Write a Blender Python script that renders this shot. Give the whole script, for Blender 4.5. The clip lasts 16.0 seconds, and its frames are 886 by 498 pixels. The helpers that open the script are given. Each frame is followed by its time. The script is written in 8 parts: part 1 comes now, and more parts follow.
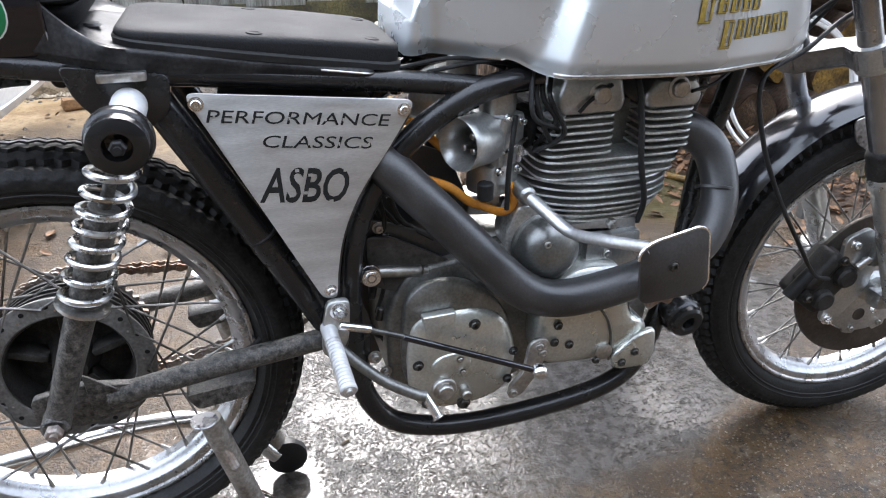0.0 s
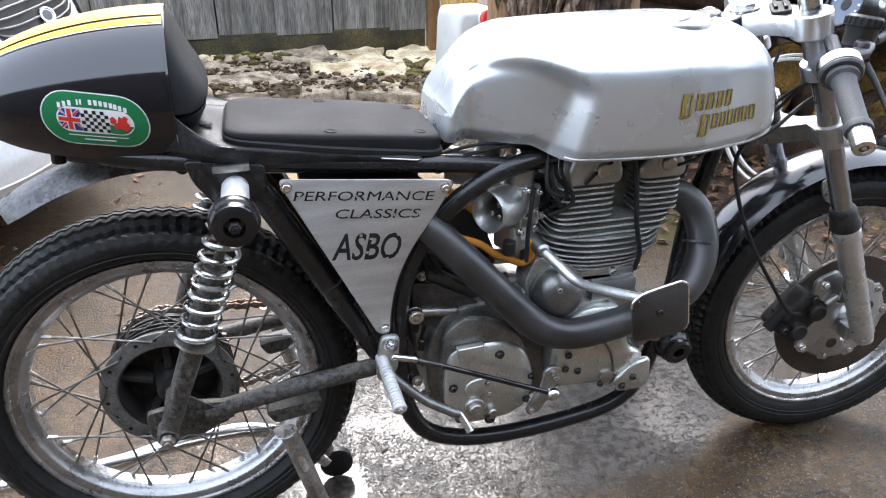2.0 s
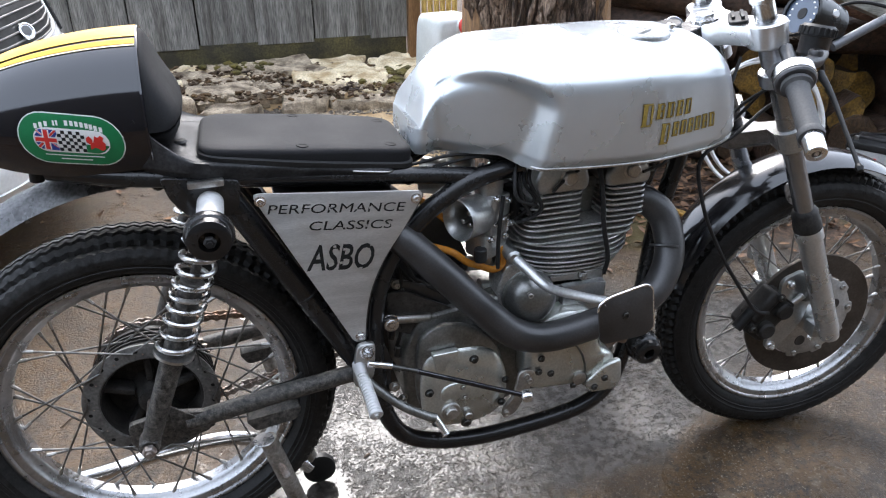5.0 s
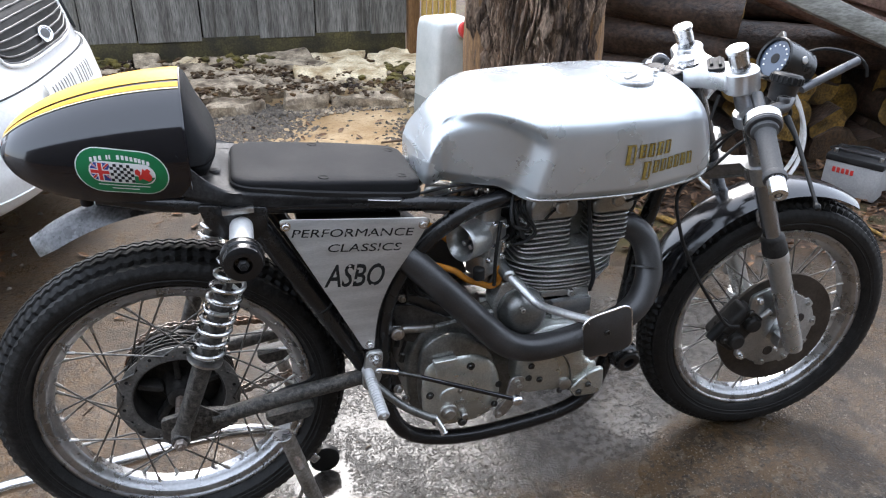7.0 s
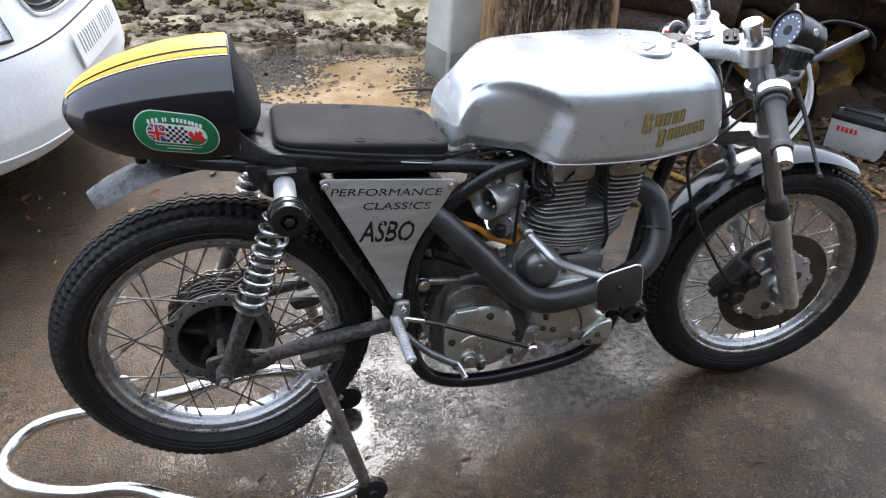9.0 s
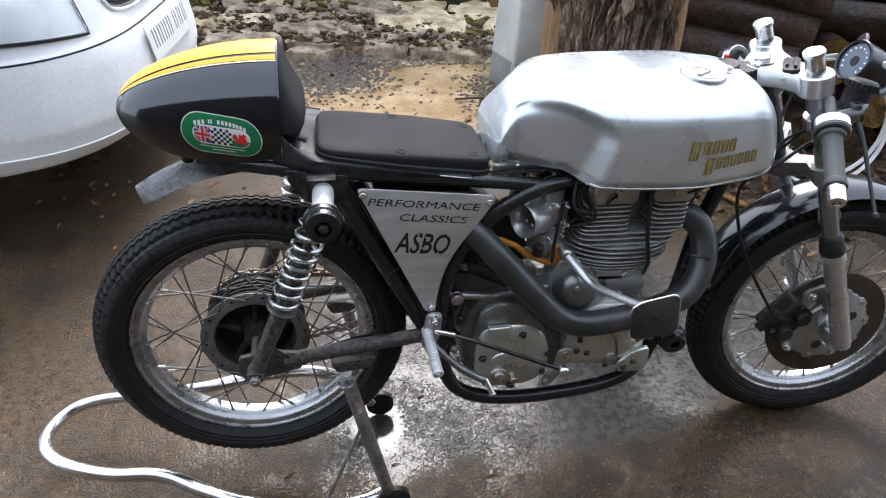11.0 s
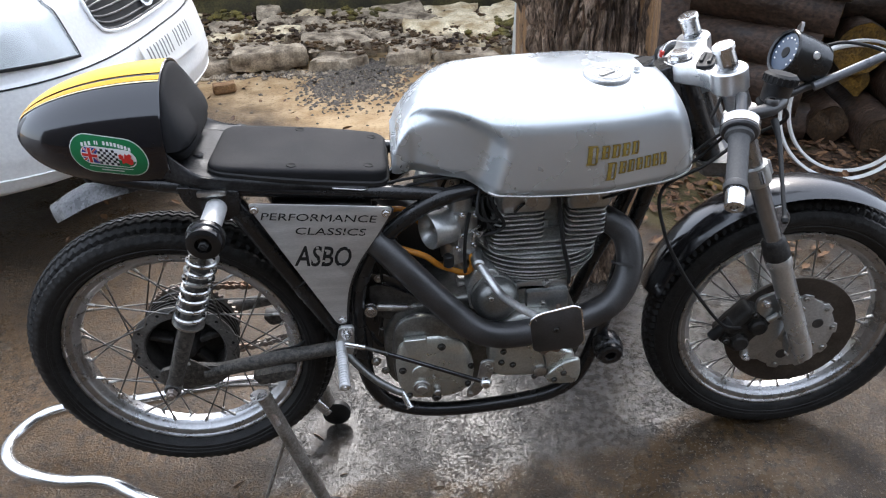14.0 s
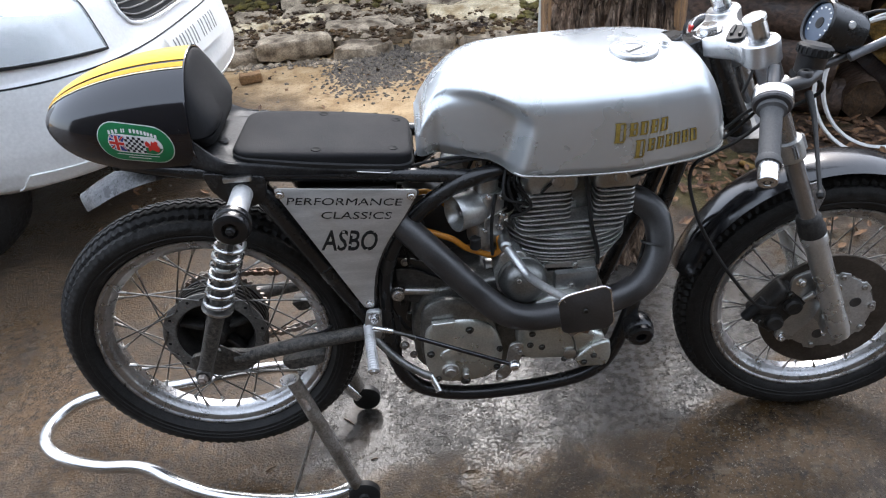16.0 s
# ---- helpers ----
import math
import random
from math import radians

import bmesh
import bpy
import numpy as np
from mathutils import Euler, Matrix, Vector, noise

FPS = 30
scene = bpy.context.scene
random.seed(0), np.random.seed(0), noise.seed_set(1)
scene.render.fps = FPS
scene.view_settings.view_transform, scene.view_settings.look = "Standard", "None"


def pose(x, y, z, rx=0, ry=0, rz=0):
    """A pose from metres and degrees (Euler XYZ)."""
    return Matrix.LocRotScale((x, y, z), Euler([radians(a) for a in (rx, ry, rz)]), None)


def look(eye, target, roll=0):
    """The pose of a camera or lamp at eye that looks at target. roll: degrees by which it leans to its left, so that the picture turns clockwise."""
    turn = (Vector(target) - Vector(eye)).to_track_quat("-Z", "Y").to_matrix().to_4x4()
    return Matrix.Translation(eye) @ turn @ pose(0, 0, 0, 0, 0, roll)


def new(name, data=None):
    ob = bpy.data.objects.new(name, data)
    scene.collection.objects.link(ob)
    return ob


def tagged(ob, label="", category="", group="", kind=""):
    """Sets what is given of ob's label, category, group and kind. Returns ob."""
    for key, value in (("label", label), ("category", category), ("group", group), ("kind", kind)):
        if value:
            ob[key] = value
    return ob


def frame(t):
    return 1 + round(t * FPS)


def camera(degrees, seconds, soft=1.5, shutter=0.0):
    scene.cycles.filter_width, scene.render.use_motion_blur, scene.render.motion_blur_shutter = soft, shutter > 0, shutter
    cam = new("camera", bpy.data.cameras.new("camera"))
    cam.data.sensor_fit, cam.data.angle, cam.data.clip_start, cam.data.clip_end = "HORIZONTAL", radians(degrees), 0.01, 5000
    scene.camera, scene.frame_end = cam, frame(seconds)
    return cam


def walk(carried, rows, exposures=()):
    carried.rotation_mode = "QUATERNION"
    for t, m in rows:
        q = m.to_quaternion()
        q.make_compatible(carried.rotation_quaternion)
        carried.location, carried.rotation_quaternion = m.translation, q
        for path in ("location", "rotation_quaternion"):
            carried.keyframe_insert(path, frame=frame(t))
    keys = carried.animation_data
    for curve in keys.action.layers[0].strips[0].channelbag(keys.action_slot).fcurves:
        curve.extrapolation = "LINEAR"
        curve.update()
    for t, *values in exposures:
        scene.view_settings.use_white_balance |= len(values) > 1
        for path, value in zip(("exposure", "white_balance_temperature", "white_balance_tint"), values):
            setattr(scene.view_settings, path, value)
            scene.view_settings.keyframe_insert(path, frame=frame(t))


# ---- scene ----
cam = camera(61.2, 16.0, soft=1.15)
EXPOSURES = [(0, 2.30, 6180, 11), (1.5, 2.18, 6180, 11), (3.5, 1.83, 6180, 11), (7, 1.67, 6180, 11), (9, 1.50, 6180, 11), (12, 1.43, 6180, 11), (16, 1.46, 6180, 11)]
PATH = [
    (0, (0.247, -0.965, 1.037), (0.761, 0.74, 0.127), 0.5),
    (0.5, (0.234, -0.99, 1.046), (0.737, 0.717, 0.134), 0.3),
    (1, (0.226, -1.041, 1.086), (0.747, 0.711, 0.274), -2.5),
    (1.5, (0.201, -1.094, 1.145), (0.687, 0.64, 0.275), -1.3),
    (2, (0.17, -1.129, 1.197), (0.646, 0.596, 0.305), 0.1),
    (2.5, (0.165, -1.148, 1.194), (0.636, 0.578, 0.299), -0.9),
    (3, (0.196, -1.157, 1.19), (0.731, 0.527, 0.254), -0.0),
    (3.5, (0.218, -1.164, 1.19), (0.817, 0.513, 0.279), -0.2),
    (4, (0.208, -1.161, 1.195), (0.757, 0.542, 0.3), -0.3),
    (4.2, (0.201, -1.161, 1.198), (0.699, 0.559, 0.309), -1.1),
    (6.3, (0.175, -1.18, 1.274), (0.717, 0.536, 0.401), 0.8),
    (6.5, (0.168, -1.193, 1.286), (0.698, 0.482, 0.331), 1.7),
    (7, (0.14, -1.249, 1.336), (0.664, 0.448, 0.417), 1.0),
    (7.5, (0.11, -1.286, 1.364), (0.657, 0.398, 0.433), 0.8),
    (8, (0.086, -1.297, 1.383), (0.594, 0.363, 0.391), 1.6),
    (8.5, (0.072, -1.307, 1.404), (0.593, 0.352, 0.415), 2.7),
    (9, (0.07, -1.305, 1.405), (0.578, 0.32, 0.356), 2.2),
    (9.5, (0.072, -1.303, 1.41), (0.567, 0.34, 0.384), 1.8),
    (9.7, (0.075, -1.303, 1.414), (0.545, 0.353, 0.395), 1.1),
    (11.8, (0.252, -1.303, 1.421), (0.539, 0.368, 0.36), 3.5),
    (12, (0.32, -1.307, 1.421), (0.555, 0.38, 0.373), 1.6),
    (12.5, (0.429, -1.333, 1.431), (0.566, 0.358, 0.373), -1.3),
    (13, (0.44, -1.342, 1.427), (0.575, 0.357, 0.38), -0.7),
    (13.5, (0.448, -1.333, 1.431), (0.587, 0.36, 0.375), -1.2),
    (14, (0.456, -1.322, 1.432), (0.592, 0.377, 0.386), -1.6),
    (14.5, (0.46, -1.322, 1.429), (0.585, 0.366, 0.363), -1.9),
    (15, (0.459, -1.323, 1.426), (0.555, 0.353, 0.34), -2.7),
    (15.5, (0.458, -1.318, 1.423), (0.531, 0.369, 0.351), -3.5),
    (16, (0.46, -1.319, 1.418), (0.517, 0.37, 0.347), -3.9),
]
walk(cam, [(t, look(eye, target, roll)) for t, eye, target, roll in PATH], EXPOSURES)
# world: overcast sky, soft light from above and behind the fence
world = bpy.data.worlds.new("sky")
scene.world = world
world.use_nodes = True
wt = world.node_tree
sky = wt.nodes.new("ShaderNodeTexSky")
sky.sky_type = "NISHITA"
sky.sun_disc = False
sky.sun_elevation, sky.sun_rotation = radians(46.5), radians(10)
sky.air_density, sky.dust_density, sky.ozone_density = 1.0, 4.5, 1.0
wt.nodes["Background"].inputs["Strength"].default_value = 0.15
cloud = wt.nodes.new("ShaderNodeMix")                                       # an even cloud layer veils the blue
cloud.data_type = "RGBA"
cloud.inputs["Factor"].default_value = 0.5
cloud.inputs["B"].default_value = (7.5, 8.0, 8.7, 1)
wt.links.new(sky.outputs["Color"], cloud.inputs["A"])
wt.links.new(cloud.outputs["Result"], wt.nodes["Background"].inputs["Color"])

sun = new("sun", bpy.data.lights.new("sun", "SUN"))
sun.data.energy, sun.data.angle, sun.data.color = 1.22, radians(23), (1.0, 0.985, 0.96)
sun.matrix_basis = look((1.2, 6.8, 7.3), (0.0, 0.0, 0.0))

# ---- materials ----
MATS = {}


def material(name, a, b=None, rough=0.5, rough2=None, metal=0.0, scale=6.0, fine=80.0, bump=0.0, coat=0.0,
             stretch=(1, 1, 1), speck=0.25, contrast=0.5, bump_scale=None, spec=None):
    """A surface with broad blotches from a to b and a fine grain, at real size."""
    if name in MATS:
        return MATS[name]
    m = bpy.data.materials.new(name)
    m.use_nodes = True
    t, n, l = m.node_tree, m.node_tree.nodes, m.node_tree.links
    p = n["Principled BSDF"]
    b = b or tuple(min(1.0, c * 1.35 + 0.004) for c in a)
    rough2 = rough if rough2 is None else rough2
    tc = n.new("ShaderNodeTexCoord")
    mp = n.new("ShaderNodeMapping")
    mp.inputs["Scale"].default_value = stretch
    l.new(tc.outputs["Object"], mp.inputs["Vector"])
    big = n.new("ShaderNodeTexNoise")
    big.inputs["Scale"].default_value, big.inputs["Detail"].default_value, big.inputs["Roughness"].default_value = scale, 5.0, 0.6
    small = n.new("ShaderNodeTexNoise")
    small.inputs["Scale"].default_value, small.inputs["Detail"].default_value = fine, 4.0
    l.new(mp.outputs["Vector"], big.inputs["Vector"])
    l.new(mp.outputs["Vector"], small.inputs["Vector"])
    mr = n.new("ShaderNodeMapRange")
    mr.inputs["From Min"].default_value, mr.inputs["From Max"].default_value = 0.5 - 0.5 * contrast * 0.6, 0.5 + 0.5 * contrast * 0.6
    l.new(big.outputs["Fac"], mr.inputs["Value"])
    mix = n.new("ShaderNodeMix")
    mix.data_type = "RGBA"
    mix.inputs["A"].default_value, mix.inputs["B"].default_value = (*a, 1), (*b, 1)
    l.new(mr.outputs["Result"], mix.inputs["Factor"])
    grain = n.new("ShaderNodeMapRange")
    grain.inputs["From Min"].default_value, grain.inputs["From Max"].default_value = 0.3, 0.7
    grain.inputs["To Min"].default_value, grain.inputs["To Max"].default_value = 1 - speck, 1 + speck
    l.new(small.outputs["Fac"], grain.inputs["Value"])
    mul = n.new("ShaderNodeMix")
    mul.data_type, mul.blend_type = "RGBA", "MULTIPLY"
    mul.inputs["Factor"].default_value = 1.0
    l.new(mix.outputs["Result"], mul.inputs["A"])
    l.new(grain.outputs["Result"], mul.inputs["B"])
    l.new(mul.outputs["Result"], p.inputs["Base Color"])
    rr = n.new("ShaderNodeMapRange")
    rr.inputs["From Min"].default_value, rr.inputs["From Max"].default_value = 0.35, 0.65
    rr.inputs["To Min"].default_value, rr.inputs["To Max"].default_value = rough, rough2
    l.new(big.outputs["Fac"], rr.inputs["Value"])
    l.new(rr.outputs["Result"], p.inputs["Roughness"])
    p.inputs["Metallic"].default_value = metal
    if max(b) < 0.06 and rough > 0.35:                                      # rubber and foam: weak gloss
        p.inputs["Specular IOR Level"].default_value = 0.25
    p.inputs["Coat Weight"].default_value = coat
    p.inputs["Coat Roughness"].default_value = 0.08
    if spec is not None:
        p.inputs["Specular IOR Level"].default_value = spec
    if bump:
        bp = n.new("ShaderNodeBump")
        bp.inputs["Strength"].default_value, bp.inputs["Distance"].default_value = min(1.0, bump), 0.002 if bump_scale is None else bump_scale
        l.new(small.outputs["Fac"], bp.inputs["Height"])
        l.new(bp.outputs["Normal"], p.inputs["Normal"])
    MATS[name] = m
    return m


tank_alu = material("brushed_aluminium", (0.585, 0.62, 0.64), (0.70, 0.735, 0.755), 0.20, 0.34, 0.62, 6, 260, 0.0, speck=0.0, contrast=0.8)
polished = material("polished_alloy", (0.72, 0.72, 0.73), (0.85, 0.85, 0.85), 0.16, 0.3, 1.0, 14, 140, 0.05, speck=0.08)
rim_alu = material("weathered_alloy_rim", (0.36, 0.36, 0.365), (0.50, 0.50, 0.505), 0.22, 0.36, 0.95, 30, 180, 0.06, speck=0.1)
cast_alu = material("cast_aluminium", (0.34, 0.343, 0.335), (0.54, 0.545, 0.53), 0.28, 0.42, 0.85, 10, 260, 0.12, speck=0.12)
fin_alu = material("sooty_cast_fins", (0.44, 0.445, 0.43), (0.64, 0.645, 0.625), 0.30, 0.46, 0.80, 30, 240, 0.2, speck=0.2)
# darker alloy: shadow round the engine covers is put into this colour
case_alu = material("shade_dark_alloy", (0.13, 0.13, 0.122), (0.27, 0.27, 0.256), 0.30, 0.46, 0.8, 24, 240, 0.2, speck=0.2)
plate_alu = material("brushed_plate", (0.49, 0.487, 0.475), (0.62, 0.615, 0.60), 0.34, 0.46, 0.68, 9, 240, 0.1, stretch=(1, 1, 6), speck=0.1)
chrome = material("chrome", (0.75, 0.75, 0.76), (0.85, 0.85, 0.86), 0.06, 0.14, 1.0, 12, 120, speck=0.05)
spoke_steel = material("dark_weathered_spokes", (0.09, 0.086, 0.08), (0.30, 0.29, 0.275), 0.35, 0.55, 0.9, 18, 200, 0.1, speck=0.25)
cover_alu = material("buffed_cast_covers", (0.54, 0.552, 0.515), (0.72, 0.732, 0.69), 0.24, 0.36, 0.84, 8, 260, 0.10, speck=0.12)
steel = material("dull_zinc_steel", (0.40, 0.39, 0.37), (0.55, 0.54, 0.52), 0.3, 0.5, 1.0, 30, 200, 0.15, speck=0.2)
rusty = material("rust_speckled_steel", (0.22, 0.13, 0.08), (0.38, 0.36, 0.34), 0.45, 0.65, 0.7, 22, 200, 0.3, speck=0.3)
gloss_black = material("gloss_black_paint", (0.003, 0.003, 0.006), (0.005, 0.005, 0.008), 0.06, 0.13, 0.0, 8, 120, 0.01, coat=0.6, speck=0.2, spec=0.6)
guard_black = material("dulled_black_guard", (0.007, 0.007, 0.008), (0.016, 0.016, 0.018), 0.10, 0.26, 0.0, 24, 160, 0.06, coat=0.4, speck=0.35, spec=0.7, contrast=0.8)
frame_black = material("black_frame_enamel", (0.009, 0.009, 0.010), (0.016, 0.016, 0.016), 0.16, 0.30, 0.0, 14, 150, 0.06, speck=0.3, spec=0.55)
drum_black = material("dusty_black_drum", (0.011, 0.0105, 0.010), (0.042, 0.039, 0.036), 0.4, 0.65, 0.1, 60, 320, 0.25, speck=0.35, contrast=0.6)
dirty_black = material("mud_speckled_black", (0.006, 0.0058, 0.0055), (0.115, 0.105, 0.092), 0.30, 0.65, 0.0, 120, 420, 0.6, speck=0.5, contrast=0.5)
satin_black = material("satin_black_exhaust", (0.011, 0.011, 0.0115), (0.040, 0.038, 0.038), 0.30, 0.46, 0.0, 16, 300, 0.12, speck=0.3, spec=0.8, contrast=0.8)
rubber = material("worn_tyre_rubber", (0.006, 0.006, 0.006), (0.026, 0.025, 0.024), 0.36, 0.7, 0.0, 60, 240, 0.25, speck=0.35, contrast=0.7)
soft_black = material("black_rubber", (0.014, 0.014, 0.014), (0.022, 0.022, 0.022), 0.42, 0.6, 0.0, 20, 200, 0.1, speck=0.2)
foam = material("closed_cell_foam", (0.010, 0.010, 0.011), (0.016, 0.016, 0.017), 0.75, 0.9, 0.0, 9, 500, 0.35, speck=0.2)
grip_grey = material("grey_grip_rubber", (0.050, 0.050, 0.052), (0.068, 0.068, 0.068), 0.6, 0.75, 0.0, 20, 300, 0.2, speck=0.15)
disc_iron = material("browned_cast_iron", (0.055, 0.045, 0.038), (0.10, 0.085, 0.07), 0.4, 0.55, 0.6, 20, 180, 0.1, speck=0.2)
gold = material("gold_leaf", (0.34, 0.24, 0.04), (0.50, 0.38, 0.10), 0.4, 0.55, 0.3, 60, 300, speck=0.25)
gold_edge = material("dark_gold_edge", (0.10, 0.06, 0.015), (0.16, 0.10, 0.03), 0.5, 0.6, 0.0, 60, 300, speck=0.2)
green_vinyl = material("green_vinyl", (0.012, 0.16, 0.055), (0.016, 0.19, 0.07), 0.3, 0.4, 0.0, 12, 200, speck=0.05)
white_vinyl = material("white_vinyl", (0.76, 0.76, 0.74), (0.82, 0.82, 0.80), 0.3, 0.4, 0.0, 12, 200, speck=0.03)
red_vinyl = material("red_vinyl", (0.55, 0.03, 0.025), (0.62, 0.04, 0.03), 0.3, 0.4, 0.0, 12, 200, speck=0.05)
blue_vinyl = material("blue_vinyl", (0.02, 0.045, 0.26), (0.03, 0.06, 0.30), 0.3, 0.4, 0.0, 12, 200, speck=0.05)
yellow_paint = material("yellow_paint", (0.62, 0.35, 0.028), (0.70, 0.41, 0.040), 0.30, 0.42, 0.0, 8, 200, speck=0.04, spec=0.2)
cream_paint = material("cream_paint", (0.70, 0.62, 0.38), (0.76, 0.68, 0.45), 0.35, 0.45, 0.0, 8, 200, speck=0.05, spec=0.2)
cutout_black = material("matt_black_hollow", (0.006, 0.006, 0.006), (0.009, 0.009, 0.009), 0.8, 0.9, 0.0, 30, 200, speck=0.1)
amber = material("amber_fuel_hose", (0.50, 0.19, 0.02), (0.62, 0.27, 0.04), 0.15, 0.25, 0.0, 30, 200, speck=0.1)
dial_face = material("glazed_blue_dial", (0.060, 0.082, 0.120), (0.075, 0.10, 0.145), 0.10, 0.2, 0.0, 30, 200, speck=0.05)
# ---- building tools ----
I4 = Matrix.Identity(4)
BASE = {}


def thing(name, loc, label, category, group="", kind=""):
    """An Empty at the base of a thing whose parts are meshes under it."""
    ob = new(name)
    ob.empty_display_size = 0.1
    ob.matrix_basis = Matrix.Translation(loc)
    BASE[ob.name] = Matrix.Translation(loc).inverted()
    return tagged(ob, label, category, group, kind)


def mesh_of(bm, name, mat, sharp=35, normals=True):
    if normals:
        bmesh.ops.recalc_face_normals(bm, faces=bm.faces)
    me = bpy.data.meshes.new(name)
    bm.to_mesh(me)
    bm.free()
    me.shade_smooth()
    me.set_sharp_from_angle(angle=radians(sharp))
    me.materials.append(mat)
    return me


def part(name, bm, mat, parent, label="", sharp=35):
    """One mesh under a thing or a part, modelled in world places."""
    ob = new(name, mesh_of(bm, name, mat, sharp))
    ob.parent = parent
    ob.matrix_parent_inverse = BASE.get(parent.name, I4)
    return tagged(ob, label)


def solid(name, bm, mat, loc, label, category, group="", kind="", sharp=35):
    """A thing of one mesh, with its origin at loc."""
    bmesh.ops.translate(bm, verts=bm.verts, vec=-Vector(loc))
    ob = new(name, mesh_of(bm, name, mat, sharp))
    ob.matrix_basis = Matrix.Translation(loc)
    BASE[ob.name] = Matrix.Translation(loc).inverted()
    return tagged(ob, label, category, group, kind)


def curve_pts(pts, n=8):
    """A smooth line through a few points."""
    p = [Vector(q) for q in pts]
    p = [p[0] * 2 - p[1]] + p + [p[-1] * 2 - p[-2]]
    out = []
    for k in range(1, len(p) - 2):
        a, b, c, d = p[k - 1:k + 3]
        for s in range(n):
            t = s / n
            out.append(0.5 * (2 * b + (c - a) * t + (2 * a - 5 * b + 4 * c - d) * t * t + (3 * b - a - 3 * c + d) * t ** 3))
    return out + [p[-2]]


def tube(bm, pts, r, seg=12, smooth=0, cap=True, closed=False, m=None):
    """A round bar along a line; r is one radius or one for each end point."""
    p = curve_pts(pts, smooth) if smooth else [Vector(q) for q in pts]
    if m is not None:
        p = [m @ q for q in p]
    rad = r if isinstance(r, (list, tuple)) else [r, r]
    n = len(p)
    rings, side = [], None
    for k, q in enumerate(p):
        if closed:
            d = (p[(k + 1) % n] - p[k - 1]).normalized()
        else:
            d = (p[min(k + 1, n - 1)] - p[max(k - 1, 0)]).normalized()
        side = (d.orthogonal() if side is None else side - d * side.dot(d)).normalized()
        up = d.cross(side)
        f = k / (n - 1) * (len(rad) - 1)
        i = min(int(f), len(rad) - 2)
        rr = rad[i] + (rad[i + 1] - rad[i]) * (f - i)
        rings.append([bm.verts.new(q + rr * (side * math.cos(a) + up * math.sin(a))) for a in (2 * math.pi * s / seg for s in range(seg))])
    for k in range(n if closed else n - 1):
        x, y = rings[k], rings[(k + 1) % n]
        for s in range(seg):
            bm.faces.new((x[s], x[(s + 1) % seg], y[(s + 1) % seg], y[s]))
    if cap and not closed:
        bm.faces.new(rings[0][::-1])
        bm.faces.new(rings[-1])
    return bm


def along(p, d):
    """A frame at p whose z looks along d."""
    return Matrix.Translation(p) @ Vector(d).to_track_quat("Z", "Y").to_matrix().to_4x4()


def lathe(bm, profile, m, seg=32, closed=False, wobble=None):
    """Turns (radius, height) pairs about the z of m."""
    rings = []
    for k, (r, h) in enumerate(profile):
        ring = []
        if r < 1e-6:
            ring = [bm.verts.new(m @ Vector((0, 0, h)))] * seg
        else:
            for s in range(seg):
                a = 2 * math.pi * s / seg
                dr, dh = wobble(k, s) if wobble else (0, 0)
                ring.append(bm.verts.new(m @ Vector(((r + dr) * math.cos(a), (r + dr) * math.sin(a), h + dh))))
        rings.append(ring)
    for k in range(len(rings) if closed else len(rings) - 1):
        x, y = rings[k], rings[(k + 1) % len(rings)]
        for s in range(seg):
            q = []
            for v in (x[s], x[(s + 1) % seg], y[(s + 1) % seg], y[s]):
                if v not in q:
                    q.append(v)
            if len(q) > 2:
                bm.faces.new(q)
    return bm


def rod(bm, a, b, r, seg=16, bev=0.0015, r2=None):
    """A round bar from a to b with softened ends."""
    a, b = Vector(a), Vector(b)
    h, r2 = (b - a).length, r if r2 is None else r2
    e = min(bev, r * 0.5, h * 0.3)
    return lathe(bm, [(0, 0), (r - e, 0), (r, e), (r2, h - e), (r2 - e, h), (0, h)], along(a, b - a), seg)


def box(bm, c, s, bev=0.003, m=None, seg=2):
    """A block of size s about c, its edges rounded."""
    k = bmesh.ops.create_cube(bm, size=1.0)["verts"]
    bmesh.ops.scale(bm, verts=k, vec=s)
    if bev:
        es = list({e for v in k for e in v.link_edges})
        r = bmesh.ops.bevel(bm, geom=es, offset=bev, segments=seg, affect="EDGES", profile=0.5)
        k = list({v for f in r["faces"] for v in f.verts} | {v for v in k if v.is_valid})
    bmesh.ops.transform(bm, matrix=(m if m is not None else I4) @ Matrix.Translation(c), verts=k)
    return bm


def fillet(poly, r, n=5):
    """Rounds the corners of a flat outline."""
    out, c = [], len(poly)
    for k in range(c):
        a, b, d = (Vector(poly[(k + j) % c]) for j in (-1, 0, 1))
        u, v = (a - b), (d - b)
        rr = r[k] if isinstance(r, (list, tuple)) else r
        if rr <= 0:
            out.append(tuple(b))
            continue
        cut = min(rr, u.length * 0.48, v.length * 0.48)
        s, e = b + u.normalized() * cut, b + v.normalized() * cut
        for j in range(n + 1):
            t = j / n
            out.append(tuple((1 - t) ** 2 * s + 2 * t * (1 - t) * b + t * t * e))
    return out


